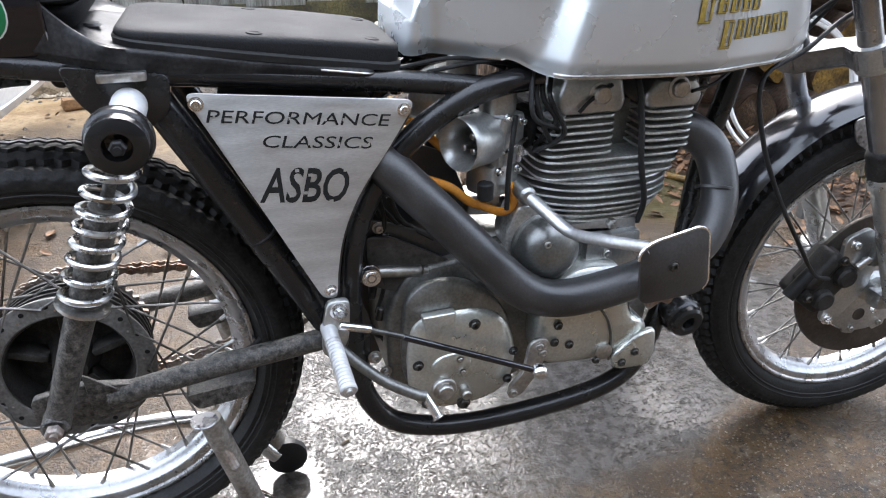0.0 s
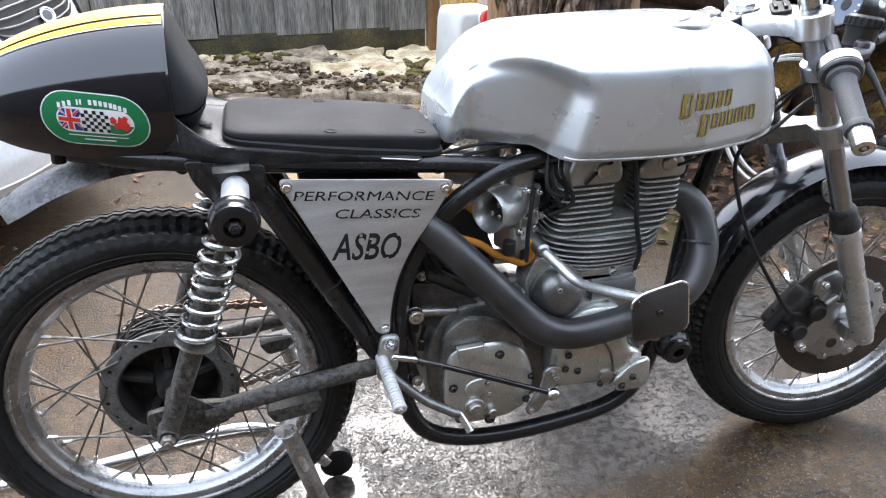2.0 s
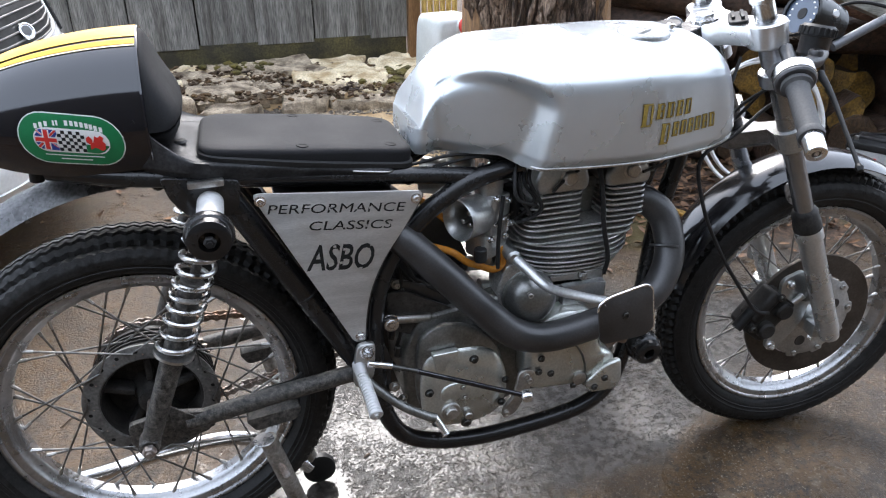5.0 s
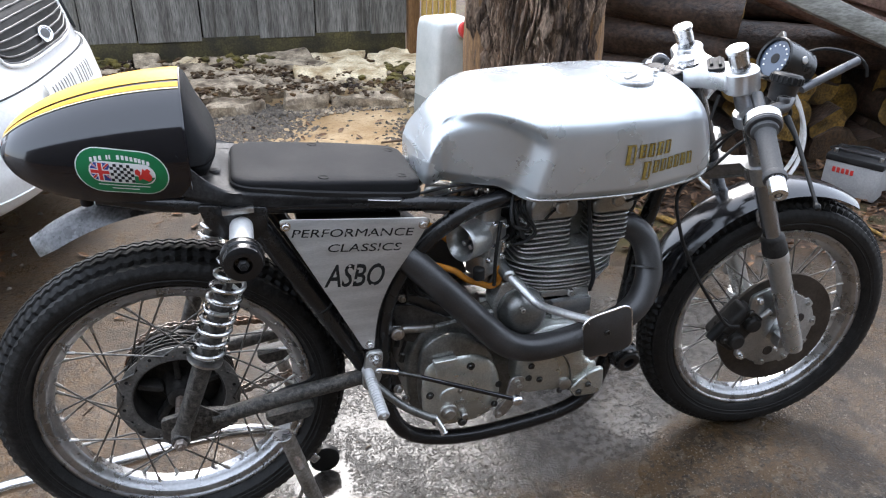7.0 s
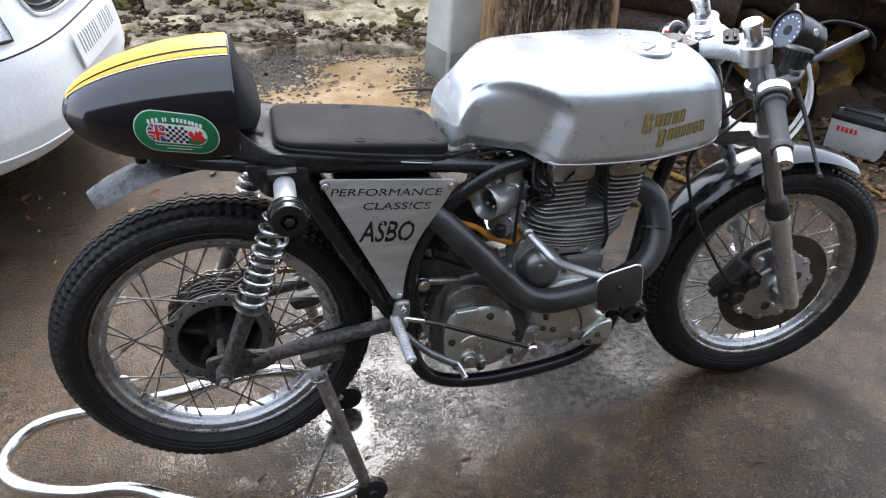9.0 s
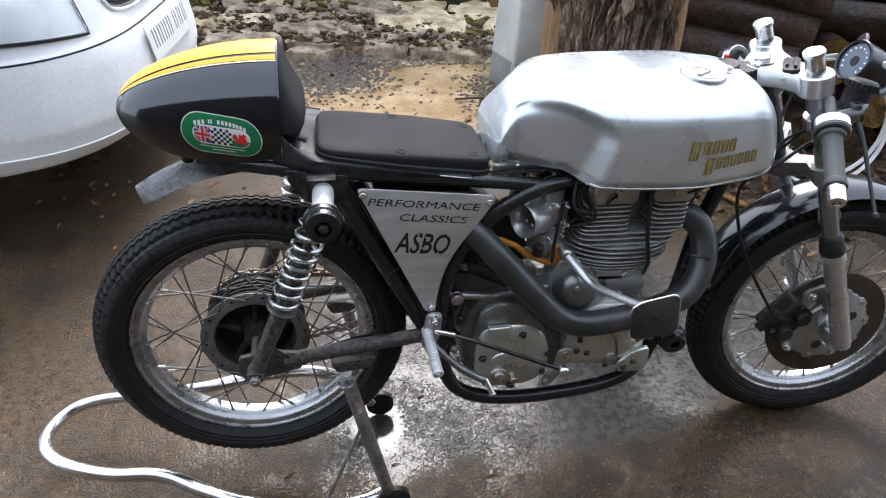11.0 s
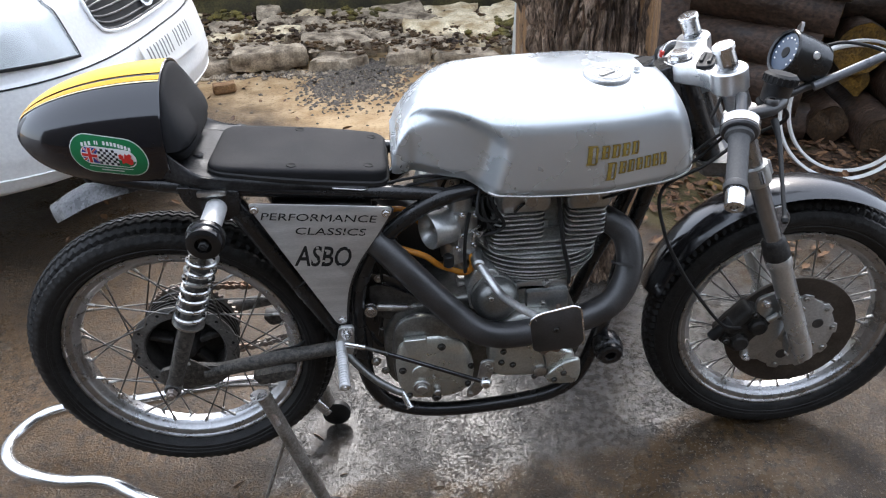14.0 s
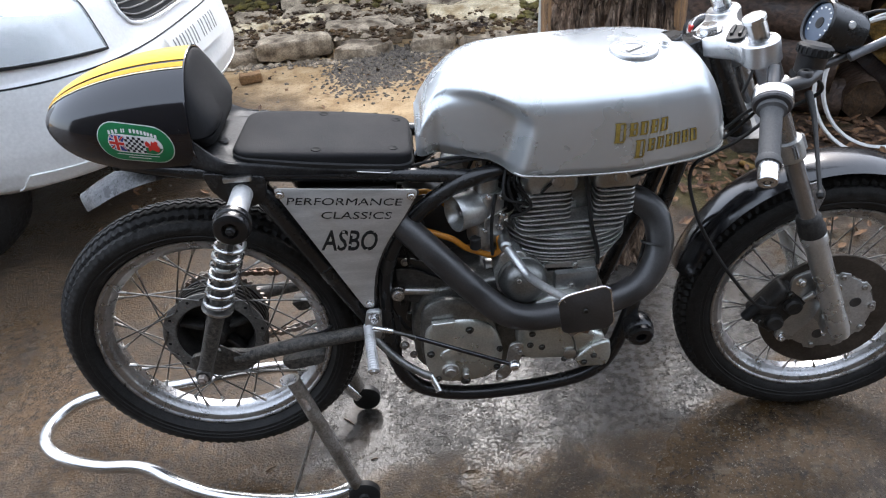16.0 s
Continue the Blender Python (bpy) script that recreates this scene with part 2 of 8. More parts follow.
def slab(bm, outline, y0, y1, bev=0.0015, m=None, dome=0.0):
    """An outline in x and z made thick from y0 (near) to y1, with softened near edge."""
    cx = sum(p[0] for p in outline) / len(outline)
    cz = sum(p[1] for p in outline) / len(outline)

    def ring(y, shrink):
        vs = []
        for x, z in outline:
            d = Vector((x - cx, z - cz))
            f = max(0.0, 1 - shrink / max(d.length, 1e-6))
            q = Vector((cx + d.x * f, y, cz + d.y * f))
            vs.append(bm.verts.new(m @ q if m is not None else q))
        return vs
    sgn = 1 if y1 > y0 else -1
    rings = [ring(y0, bev), ring(y0 + sgn * bev * 0.4, bev * 0.35), ring(y0 + sgn * bev, 0), ring(y1 - sgn * bev, 0), ring(y1, bev)]
    if dome:
        rings.pop(0)
        for f in (0.985, 0.955, 0.91, 0.85, 0.77, 0.66, 0.5, 0.3):
            vs = []
            for x, z in outline:
                q = Vector((cx + (x - cx) * f, y0 + sgn * bev - sgn * (dome + bev) * (1 - f ** 5) ** 0.6 - sgn * dome * 0.6 * (1 - f), cz + (z - cz) * f))
                vs.append(bm.verts.new(m @ q if m is not None else q))
            rings.insert(0, vs)
    n = len(outline)
    for a, b in zip(rings, rings[1:]):
        for s in range(n):
            bm.faces.new((a[s], a[(s + 1) % n], b[(s + 1) % n], b[s]))
    bm.faces.new(rings[0][::-1])
    bm.faces.new(rings[-1])
    return bm


def bolt(parent, p, d, r=0.006, h=0.005, mat=None, name="bolt"):
    """A cap-head bolt with a socket, standing out along d."""
    bm = bmesh.new()
    lathe(bm, [(0, h * 0.45), (r * 0.45, h * 0.45), (r * 0.5, h), (r * 0.86, h), (r, h * 0.8), (r, 0), (r * 1.45, 0), (r * 1.45, -h * 0.25), (0, -h * 0.25)], along(p, d), 14)
    return part(name, bm, mat or steel, parent)


def hexnut(parent, p, d, r=0.009, h=0.007, mat=None, name="nut"):
    bm = bmesh.new()
    lathe(bm, [(0, h), (r * 0.8, h), (r, h * 0.75), (r, 0), (0, 0)], along(p, d), 6)
    lathe(bm, [(0, h * 1.5), (r * 0.45, h * 1.5), (r * 0.45, h * 0.8)], along(p, d), 10)
    return part(name, bm, mat or steel, parent, sharp=25)


def smooth01(a, b, x):
    t = min(1.0, max(0.0, (x - a) / (b - a)))
    return t * t * (3 - 2 * t)


NEAR, FAR = Vector((0, -1, 0)), Vector((0, 1, 0))
CY = 0.010                                     # the motorcycle's middle plane
bike = thing("motorcycle", (0.68, CY, 0.0), "black vintage racing motorcycle with bare alloy tank on a stand", "motorcycle")


# ---- wheels ----
def wheel(name, centre, m, tyre_r, tyre_w, rim_r, flange_r, hub_w, spokes, label, nib=0.0013):
    """Tyre, rim, hub and laced spokes; the axle lies along the local y."""
    ax = m @ Matrix.Rotation(radians(90), 4, "X")
    rim_w = 0.033
    bm = bmesh.new()
    half = [(rim_r + 0.001, rim_w - 0.002), (rim_r + 0.0005, rim_w + 0.0012), (rim_r - 0.003, rim_w + 0.0022), (rim_r - 0.0055, rim_w + 0.0008), (rim_r - 0.0075, rim_w - 0.0035),
            (rim_r - 0.017, rim_w - 0.0060), (rim_r - 0.0195, rim_w - 0.0085), (rim_r - 0.0215, rim_w - 0.013), (rim_r - 0.027, rim_w - 0.0165), (rim_r - 0.032, 0.010)]
    inner = [(rim_r - 0.026, 0.010), (rim_r - 0.020, rim_w - 0.012), (rim_r - 0.008, rim_w - 0.009)]
    prof = half + [(r, -h) for r, h in half[::-1]] + [(r, -h) for r, h in inner[::-1]] + inner
    lathe(bm, prof, ax, 96, closed=True)
    hub = part(name, bm, rim_alu, bike, label)
    # tyre: rounded carcass with zigzag circumferential grooves and a nibbled shoulder
    bm = bmesh.new()
    n = 400
    w = tyre_w / 2
    pr, flags = [], []

    def crown(h):
        return tyre_r - 0.030 * (abs(h) / (w * 0.86)) ** 2.3
    lines = [-0.66, -0.38, -0.12, 0.12, 0.38, 0.66]
    g, dep = 0.0030, 0.005
    top = []
    for c in lines:
        h = c * w
        top += [(crown(h - g) , h - g, 1), (crown(h) - dep, h - g * 0.5, 1), (crown(h) - dep, h + g * 0.5, 1), (crown(h + g), h + g, 1)]
        top.append((crown(h + 0.13 * w), h + 0.13 * w, 0))
    side = [(rim_r - 0.004, 0.026, 0), (rim_r + 0.003, 0.034, 0), (rim_r + 0.012, w * 0.90, 0), (rim_r + 0.0185, w * 0.925, 0), (rim_r + 0.0195, w * 0.955, 0), (rim_r + 0.0215, w * 0.960, 0), (rim_r + 0.0225, w * 0.945, 0), (rim_r + 0.027, w * 0.965, 0), (rim_r + 0.028, w * 0.985, 0), (rim_r + 0.0295, w * 0.985, 0),
            (rim_r + 0.034, w * 1.0, 0), (tyre_r - 0.033, w * 0.985, 0), (tyre_r - 0.030, w * 0.95, 2), (tyre_r - 0.022, w * 0.86, 2)]
    full = [(r, -h, f) for r, h, f in side] + top[:-1] + [(r, h, f) for r, h, f in side[::-1]]
    amp = 0.0036

    def wob(k, s):
        f = full[k][2]
        tri = (s % 4)
        tri = (0, 1, 0, -1)[tri]
        if f == 1:
            return (0.0, amp * tri)
        if f == 2:
            return (nib if s % 4 < 2 else -nib, 0.0)
        return (0.0, 0.0)
    lathe(bm, [(r, h) for r, h, _ in full], ax, n, wobble=wob)
    part("tyre", bm, rubber, hub, "worn black tyre with zigzag tread", sharp=30)
    # spokes and nipples
    for side_ in (-1, 1):
        for k in range(spokes // 2):
            a = 2 * math.pi * (k + (0.5 if side_ > 0 else 0)) / (spokes // 2)
            lean = (1 if k % 2 else -1) * radians(46)
            hy = side_ * hub_w / 2 * (0.9 if k % 2 else 1.05)
            p0 = Vector((flange_r * math.cos(a + lean), hy, flange_r * math.sin(a + lean)))
            p1 = Vector(((rim_r - 0.030) * math.cos(a), side_ * 0.010, (rim_r - 0.030) * math.sin(a)))
            bm = bmesh.new()
            tube(bm, [p0, p1], 0.0019, 6, m=m)
            part("spoke", bm, spoke_steel, hub)
            bm = bmesh.new()
            d = (p1 - p0).normalized()
            tube(bm, [p1 - d * 0.015, p1 - d * 0.002, p1 + d * 0.004], [0.0030, 0.0036, 0.0052], 6, m=m)
            part("nipple", bm, steel, hub)
    return hub


REAR = Matrix.Translation((0.0, CY, 0.416))
FRONT_C = Vector((1.353, 0.022, 0.357))
STEER = Matrix.Rotation(radians(-5.0), 4, "Z")
FRONT = Matrix.Translation(FRONT_C) @ STEER
rear_wheel = wheel("rear_wheel", (0, 0), REAR, 0.322, 0.108, 0.2485, 0.101, 0.05, 40, "alloy-rimmed rear wheel with laced spokes")
front_wheel = wheel("front_wheel", (0, 0), FRONT, 0.321, 0.092, 0.2445, 0.050, 0.07, 36, "alloy-rimmed front wheel with laced spokes", 0.0008)

# rear hub: finned drum, open near side with ribs and a drilled flange
ax = Matrix.Translation((0.0, CY, 0.416)) @ Matrix.Rotation(radians(90), 4, "X") @ Matrix.Translation((0, 0, -0.0231)) @ Matrix.Diagonal((1.11, 1.11, 0.65, 1))     # z looks at the near side
bm = bmesh.new()
prof = [(0.093, 0.066), (0.096, 0.064), (0.096, 0.052), (0.088, 0.050)]
for k in range(5):
    h = 0.040 - k * 0.018
    prof += [(0.088, h), (0.094, h - 0.002), (0.094, h - 0.007), (0.088, h - 0.009)]
prof += [(0.090, -0.060), (0.030, -0.066), (0.030, -0.020), (0.070, -0.015), (0.072, 0.056), (0.074, 0.064), (0.078, 0.066)]
lathe(bm, prof, ax, 56, closed=True)
drum = part("brake_drum", bm, drum_black, rear_wheel, "dark dusty finned brake drum")
bm = bmesh.new()                                                            # paler spoke flange round the open drum
lathe(bm, [(0.076, 0.067), (0.078, 0.0695), (0.099, 0.0695), (0.1015, 0.067), (0.1015, 0.062), (0.076, 0.062)], ax, 64, closed=True)
part("spoke_flange", bm, material("dusty_grey_flange", (0.085, 0.080, 0.075), (0.17, 0.165, 0.155), 0.4, 0.6, 0.3, 30, 220, 0.2, speck=0.3), rear_wheel, "dusty grey spoke flange")
for k in range(20):
    a = 2 * math.pi * k / 20 + 0.1
    bm = bmesh.new()
    lathe(bm, [(0, 0.0700), (0.0030, 0.0700), (0.0034, 0.0690)], ax @ Matrix.Translation((0.092 * math.cos(a), 0.092 * math.sin(a), 0)), 10)
    part("spoke_hole", bm, cutout_black, rear_wheel)
for k in range(12):
    a = 2 * math.pi * k / 12
    bm = bmesh.new()
    lathe(bm, [(0, 0.0715), (0.0026, 0.068), (0.0032, 0.066), (0.0032, 0.062)], ax @ Matrix.Translation((0.0855 * math.cos(a), 0.0855 * math.sin(a), 0)), 8)
    part("rivet", bm, rusty, rear_wheel)
for k in range(5):
    a = 2 * math.pi * k / 5 + 0.3
    bm = bmesh.new()
    box(bm, (0.050, 0, 0.020), (0.046, 0.010, 0.050), 0.003, ax @ Matrix.Rotation(a, 4, "Z"))
    part("hub_rib", bm, drum_black, rear_wheel)
bm = bmesh.new()
lathe(bm, [(0, 0.078), (0.016, 0.078), (0.020, 0.074), (0.024, 0.03), (0.034, 0.0), (0.070, -0.012)], ax, 32)
part("hub_boss", bm, drum_black, rear_wheel)

# sprocket and chain on the far side
bm = bmesh.new()
teeth = 46
ring_o = []
for k in range(teeth * 4):
    a = 2 * math.pi * k / (teeth * 4)
    r = 0.098 + (0.0035 if k % 4 in (1, 2) else -0.0025)
    ring_o.append((r * math.cos(a), 0.416 + r * math.sin(a)))
slab(bm, ring_o, 0.084, 0.090, 0.0005)
part("sprocket", bm, rusty, rear_wheel, "oily steel chain sprocket")


def chain_line():
    pts = []
    for k in range(13):
        a = radians(78 + (282 - 78) * k / 12)
        pts.append(Vector((0.1 * math.cos(a), 0.087, 0.416 + 0.1 * math.sin(a))))
    for k in range(9):
        a = radians(-100 + 200 * k / 8)
        pts.append(Vector((0.46 + 0.040 * math.cos(a), 0.087, 0.445 + 0.040 * math.sin(a))))
    return pts + [pts[0]]


line = chain_line()
dist = [0.0]
for a, b in zip(line, line[1:]):
    dist.append(dist[-1] + (b - a).length)
pitch = dist[-1] / 82
bm = bmesh.new()


def chain_at(s):
    s %= dist[-1]
    k = max(i for i, d in enumerate(dist[:-1]) if d <= s)
    f = (s - dist[k]) / (dist[k + 1] - dist[k])
    return line[k].lerp(line[k + 1], f)


for k in range(82):
    a, b = chain_at(k * pitch), chain_at((k + 1) * pitch)
    d = (b - a).normalized()
    up = d.cross(NEAR)
    for y in ((-0.0075, 0.0075) if k % 2 else (-0.0045, 0.0045)):
        prof = []
        for t, hgt in ((-0.20, 0.0), (-0.12, 0.0055), (0.15, 0.0065), (0.5, 0.0042), (0.85, 0.0065), (1.12, 0.0055), (1.20, 0.0), (1.12, -0.0055), (0.85, -0.0065), (0.5, -0.0042), (0.15, -0.0065), (-0.12, -0.0055)):
            prof.append(a + (b - a) * t + up * hgt + Vector((0, y, 0)))
        f1 = [bm.verts.new(p - Vector((0, 0.0009, 0))) for p in prof]
        f2 = [bm.verts.new(p + Vector((0, 0.0009, 0))) for p in prof]
        bm.faces.new(f1)
        bm.faces.new(f2[::-1])
        for i in range(len(prof)):
            bm.faces.new((f1[i], f2[i], f2[(i + 1) % len(prof)], f1[(i + 1) % len(prof)]))
    rod(bm, a - Vector((0, 0.010, 0)), a + Vector((0, 0.010, 0)), 0.0036, 8, 0.0004)
part("drive_chain", bm, rusty, bike, "oily roller drive chain", sharp=30)

# ---- frame ----
LOOP = [(0.640, 0.796), (0.589, 0.795), (0.537, 0.782), (0.487, 0.752), (0.443, 0.712), (0.409, 0.662), (0.388, 0.604), (0.379, 0.532),
        (0.379, 0.455), (0.388, 0.372), (0.420, 0.308), (0.480, 0.276), (0.569, 0.264), (0.693, 0.271), (0.785, 0.290), (0.838, 0.325),
        (0.872, 0.390), (0.905, 0.500), (0.940, 0.630), (0.975, 0.750)]
for s in (-1, 1):
    bm = bmesh.new()
    pts = []
    for k, (x, z) in enumerate(LOOP):
        inward = smooth01(0.80, 1.0, x) * 0.055 + smooth01(0.55, 0.66, x) * (0.02 if z > 0.6 else 0)
        pts.append((x, CY + s * (0.108 - inward), z))
    pts += [(1.005, CY + s * 0.022, 0.86)]
    tube(bm, pts, 0.0158, 16, 4)
    part("frame_loop", bm, frame_black, bike)
    bm = bmesh.new()                                                        # seat rail
    tube(bm, [(-0.06, CY + s * 0.075, 0.862), (0.05, CY + s * 0.095, 0.846), (0.25, CY + s * 0.105, 0.826), (0.46, CY + s * 0.105, 0.806), (0.56, CY + s * 0.10, 0.792)], 0.0135, 14, 4)
    part("seat_rail", bm, frame_black, bike)
    bm = bmesh.new()                                                        # diagonal stay
    tube(bm, [(0.168, CY + s * 0.098, 0.815), (0.262, CY + s * 0.098, 0.640), (0.352, CY + s * 0.098, 0.472)], 0.0200, 16)
    part("diagonal_stay", bm, frame_black, bike)
    bm = bmesh.new()
    tube(bm, [(0.60, CY + s * 0.07, 0.80), (0.78, CY + s * 0.045, 0.84), (0.98, CY + s * 0.015, 0.93)], 0.0150, 12, 4)
    part("top_tube", bm, frame_black, bike)
    bm = bmesh.new()                                                        # triangular swinging-arm plate between the tubes
    slab(bm, fillet([(0.300, 0.590), (0.372, 0.575), (0.405, 0.480), (0.398, 0.350), (0.372, 0.400), (0.345, 0.455)], 0.012), CY + s * 0.112, CY + s * 0.104, 0.001)
    part("pivot_plate", bm, frame_black, bike)
    bm = bmesh.new()
    slab(bm, fillet([(0.380, 0.630), (0.470, 0.600), (0.560, 0.560), (0.560, 0.520), (0.450, 0.530), (0.380, 0.520)], 0.012), CY + s * 0.085, CY + s * 0.078, 0.001)
    part("engine_plate", bm, satin_black, bike)
bm = bmesh.new()
rod(bm, (0.985, CY, 0.80), (0.935, CY, 0.96 + 0.03), 0.030, 24)
rod(bm, (1.045, CY, 0.80), (0.985, CY, 0.985), 0.028, 24)
part("headstock", bm, frame_black, bike)
for x, z, w in ((0.45, 0.800, 0.1), (0.385, 0.56, 0.1), (0.10, 0.845, 0.09)):
    bm = bmesh.new()
    rod(bm, (x, CY - w, z), (x, CY + w, z), 0.012, 12)
    part("cross_tube", bm, frame_black, bike)
bm = bmesh.new()                                                            # strap round the diagonal stay
rod(bm, (0.272, CY - 0.098, 0.624), (0.2745, CY - 0.098, 0.619), 0.0208, 18)
part("cable_strap", bm, soft_black, bike)
bolt(bike, (0.406, CY - 0.113, 0.552), NEAR, 0.010, 0.012, polished, "frame_bolt")
bm = bmesh.new()
lathe(bm, [(0, 0.012), (0.006, 0.012), (0.0065, 0.010), (0.0125, 0.010), (0.0135, 0.008), (0.0135, 0.0), (0, 0)], along((0.406, CY - 0.113, 0.552), NEAR), 20)
part("spacer", bm, polished, bike)
bm = bmesh.new()
rod(bm, (0.418, CY - 0.10, 0.548), (0.480, CY - 0.10, 0.541), 0.0085, 16)
rod(bm, (0.480, CY - 0.10, 0.541), (0.490, CY - 0.10, 0.540), 0.006, 12)
part("mount_stud", bm, steel, bike)
bolt(bike, (0.497, CY - 0.086, 0.546), NEAR, 0.007, 0.007, polished)
bolt(bike, (0.425, CY - 0.086, 0.606), NEAR, 0.006, 0.006)
bolt(bike, (0.408, CY - 0.115, 0.420), NEAR, 0.007, 0.007)
bolt(bike, (0.425, CY - 0.105, 0.385), NEAR, 0.006, 0.006)
# shock bracket under the seat
bm = bmesh.new()
slab(bm, fillet([(0.085, 0.850), (0.195, 0.835), (0.190, 0.792), (0.165, 0.775), (0.118, 0.785), (0.095, 0.815)], 0.010), CY - 0.120, CY - 0.075, 0.002)
bracket = part("shock_bracket", bm, frame_black, bike)
bm = bmesh.new()
box(bm, (0.147, CY - 0.122, 0.836), (0.050, 0.014, 0.010), 0.002, Matrix.Rotation(0, 4, "Y"))
part("bracket_lip", bm, steel, bracket, "scuffed bare metal lip")
bolt(bike, (0.080, CY - 0.082, 0.828), NEAR, 0.007, 0.003, soft_black, "bracket_bolt")

# ---- swinging arm ----
for s in (-1, 1):
    bm = bmesh.new()
    tube(bm, [(0.352, CY + s * 0.110, 0.463), (0.200, CY + s * 0.112, 0.446), (0.060, CY + s * 0.112, 0.424)], 0.0150, 16)
    arm = part("swinging_arm", bm, dirty_black, bike, "mud-splashed black swinging arm")
    bm = bmesh.new()
    slab(bm, fillet([(-0.030, 0.440), (0.030, 0.452), (0.105, 0.440), (0.095, 0.405), (0.020, 0.388), (-0.028, 0.396)], 0.010), CY + s * 0.118, CY + s * 0.106, 0.001)
    part("axle_plate", bm, dirty_black, arm)
    bm = bmesh.new()
    slab(bm, fillet([(0.035, 0.470), (0.105, 0.415), (0.040, 0.400)], 0.006), CY + s * 0.122, CY + s * 0.118, 0.0008)
    part("gusset", bm, dirty_black, arm)
    hexnut(arm, (0.0, CY + s * 0.118, 0.416), (0, s, 0), 0.013, 0.012, rusty, "axle_nut")
    bm = bmesh.new()
    slab(bm, fillet([(0.150, 0.410), (0.245, 0.420), (0.235, 0.395), (0.165, 0.385)], 0.008), CY + s * 0.120, CY + s * 0.085, 0.001)
    part("stand_lug", bm, dirty_black, arm)
bm = bmesh.new()
rod(bm, (0.352, CY - 0.125, 0.463), (0.352, CY + 0.125, 0.463), 0.020, 20)
part("arm_pivot", bm, dirty_black, bike)
bm = bmesh.new()
rod(bm, (0.0, CY - 0.150, 0.416), (0.0, CY + 0.150, 0.416), 0.0085, 16)
part("rear_axle", bm, rusty, bike)
bm = bmesh.new()                                                            # loose cable below the arm
tube(bm, [(0.13, CY - 0.09, 0.415), (0.19, CY - 0.07, 0.43), (0.24, CY - 0.05, 0.425), (0.27, CY - 0.03, 0.44)], 0.004, 8, 6)
part("brake_cable", bm, soft_black, bike)


# ---- rear shock absorbers ----
def shock(s):
    y = CY + s * 0.165
    lo, hi = Vector((0.004, y - s * 0.012, 0.428)), Vector((0.146, y, 0.800))
    d = (hi - lo).normalized()
    bm = bmesh.new()
    rod(bm, lo, lo + d * 0.185, 0.0145, 20, 0.003, 0.0175)
    rod(bm, lo - Vector((0, 0.016, 0)), lo + Vector((0, 0.016, 0)), 0.0165, 20, 0.003)
    body = part("shock_absorber", bm, dirty_black, bike, "dusty black shock with bright coil spring")
    bm = bmesh.new()
    rod(bm, lo + d * 0.16, hi - d * 0.10, 0.0175, 18)
    rod(bm, hi - d * 0.11, hi - d * 0.02, 0.007, 12)
    part("damper_tube", bm, dirty_black, body)
    bm = bmesh.new()
    q = d.to_track_quat("Z", "Y").to_matrix().to_4x4()
    turns, z0, z1, rr = 8.5, 0.176, 0.366, 0.0252
    n = 260
    pts = []
    for k in range(n + 1):
        t = k / n
        a = 2 * math.pi * turns * t
        ease = t + 0.018 * math.sin(2 * math.pi * t)
        pts.append(lo + q.to_3x3() @ Vector((rr * math.cos(a), rr * math.sin(a), z0 + (z1 - z0) * ease)))
    tube(bm, pts, 0.0040, 8)
    part("coil_spring", bm, material("dulled_spring_chrome", (0.50, 0.495, 0.485), (0.68, 0.675, 0.665), 0.2, 0.36, 1.0, 40, 200, 0.05, speck=0.15), body, "pale chromed coil spring")
    bm = bmesh.new()
    lathe(bm, [(0.012, 0.168), (0.027, 0.168), (0.030, 0.170), (0.030, 0.174), (0.012, 0.176)], Matrix.Translation(lo) @ q, 24)
    part("spring_seat", bm, steel, body)
    # top mount: pale sleeve, black cup and bolt
    t0 = Vector((0.150, CY + s * 0.105, 0.806))
    t1 = Vector((0.145, CY + s * 0.205, 0.796))
    bm = bmesh.new()
    rod(bm, t0, t1, 0.0190, 24, 0.003)
    part("sleeve", bm, material("pale_satin_sleeve", (0.62, 0.62, 0.62), (0.74, 0.74, 0.735), 0.42, 0.55, 0.5, 20, 200, 0.04, speck=0.06), body, "pale satin alloy sleeve")
    bm = bmesh.new()
    lathe(bm, [(0, 0.020), (0.0120, 0.020), (0.0125, 0.026), (0.0145, 0.034), (0.0235, 0.034), (0.0290, 0.031), (0.0305, 0.026), (0.0305, 0.018), (0.0330, 0.016), (0.0340, 0.012), (0.0335, 0.004), (0.030, 0.0), (0, 0)],
          along(t1 - Vector((0, s * 0.004, 0)), (-0.02, s, -0.03)), 32)
    cup = part("end_cup", bm, frame_black, body, "black rubber end cup")
    hexnut(body, t1 + Vector((0, s * 0.026, -0.001)), (0, s, 0), 0.0085, 0.009, soft_black, "mount_nut")
    hexnut(body, lo + Vector((0, s * 0.018, 0)), (0, s, 0), 0.011, 0.010, rusty, "lower_nut")
    return body


shock(-1)
shock(1)

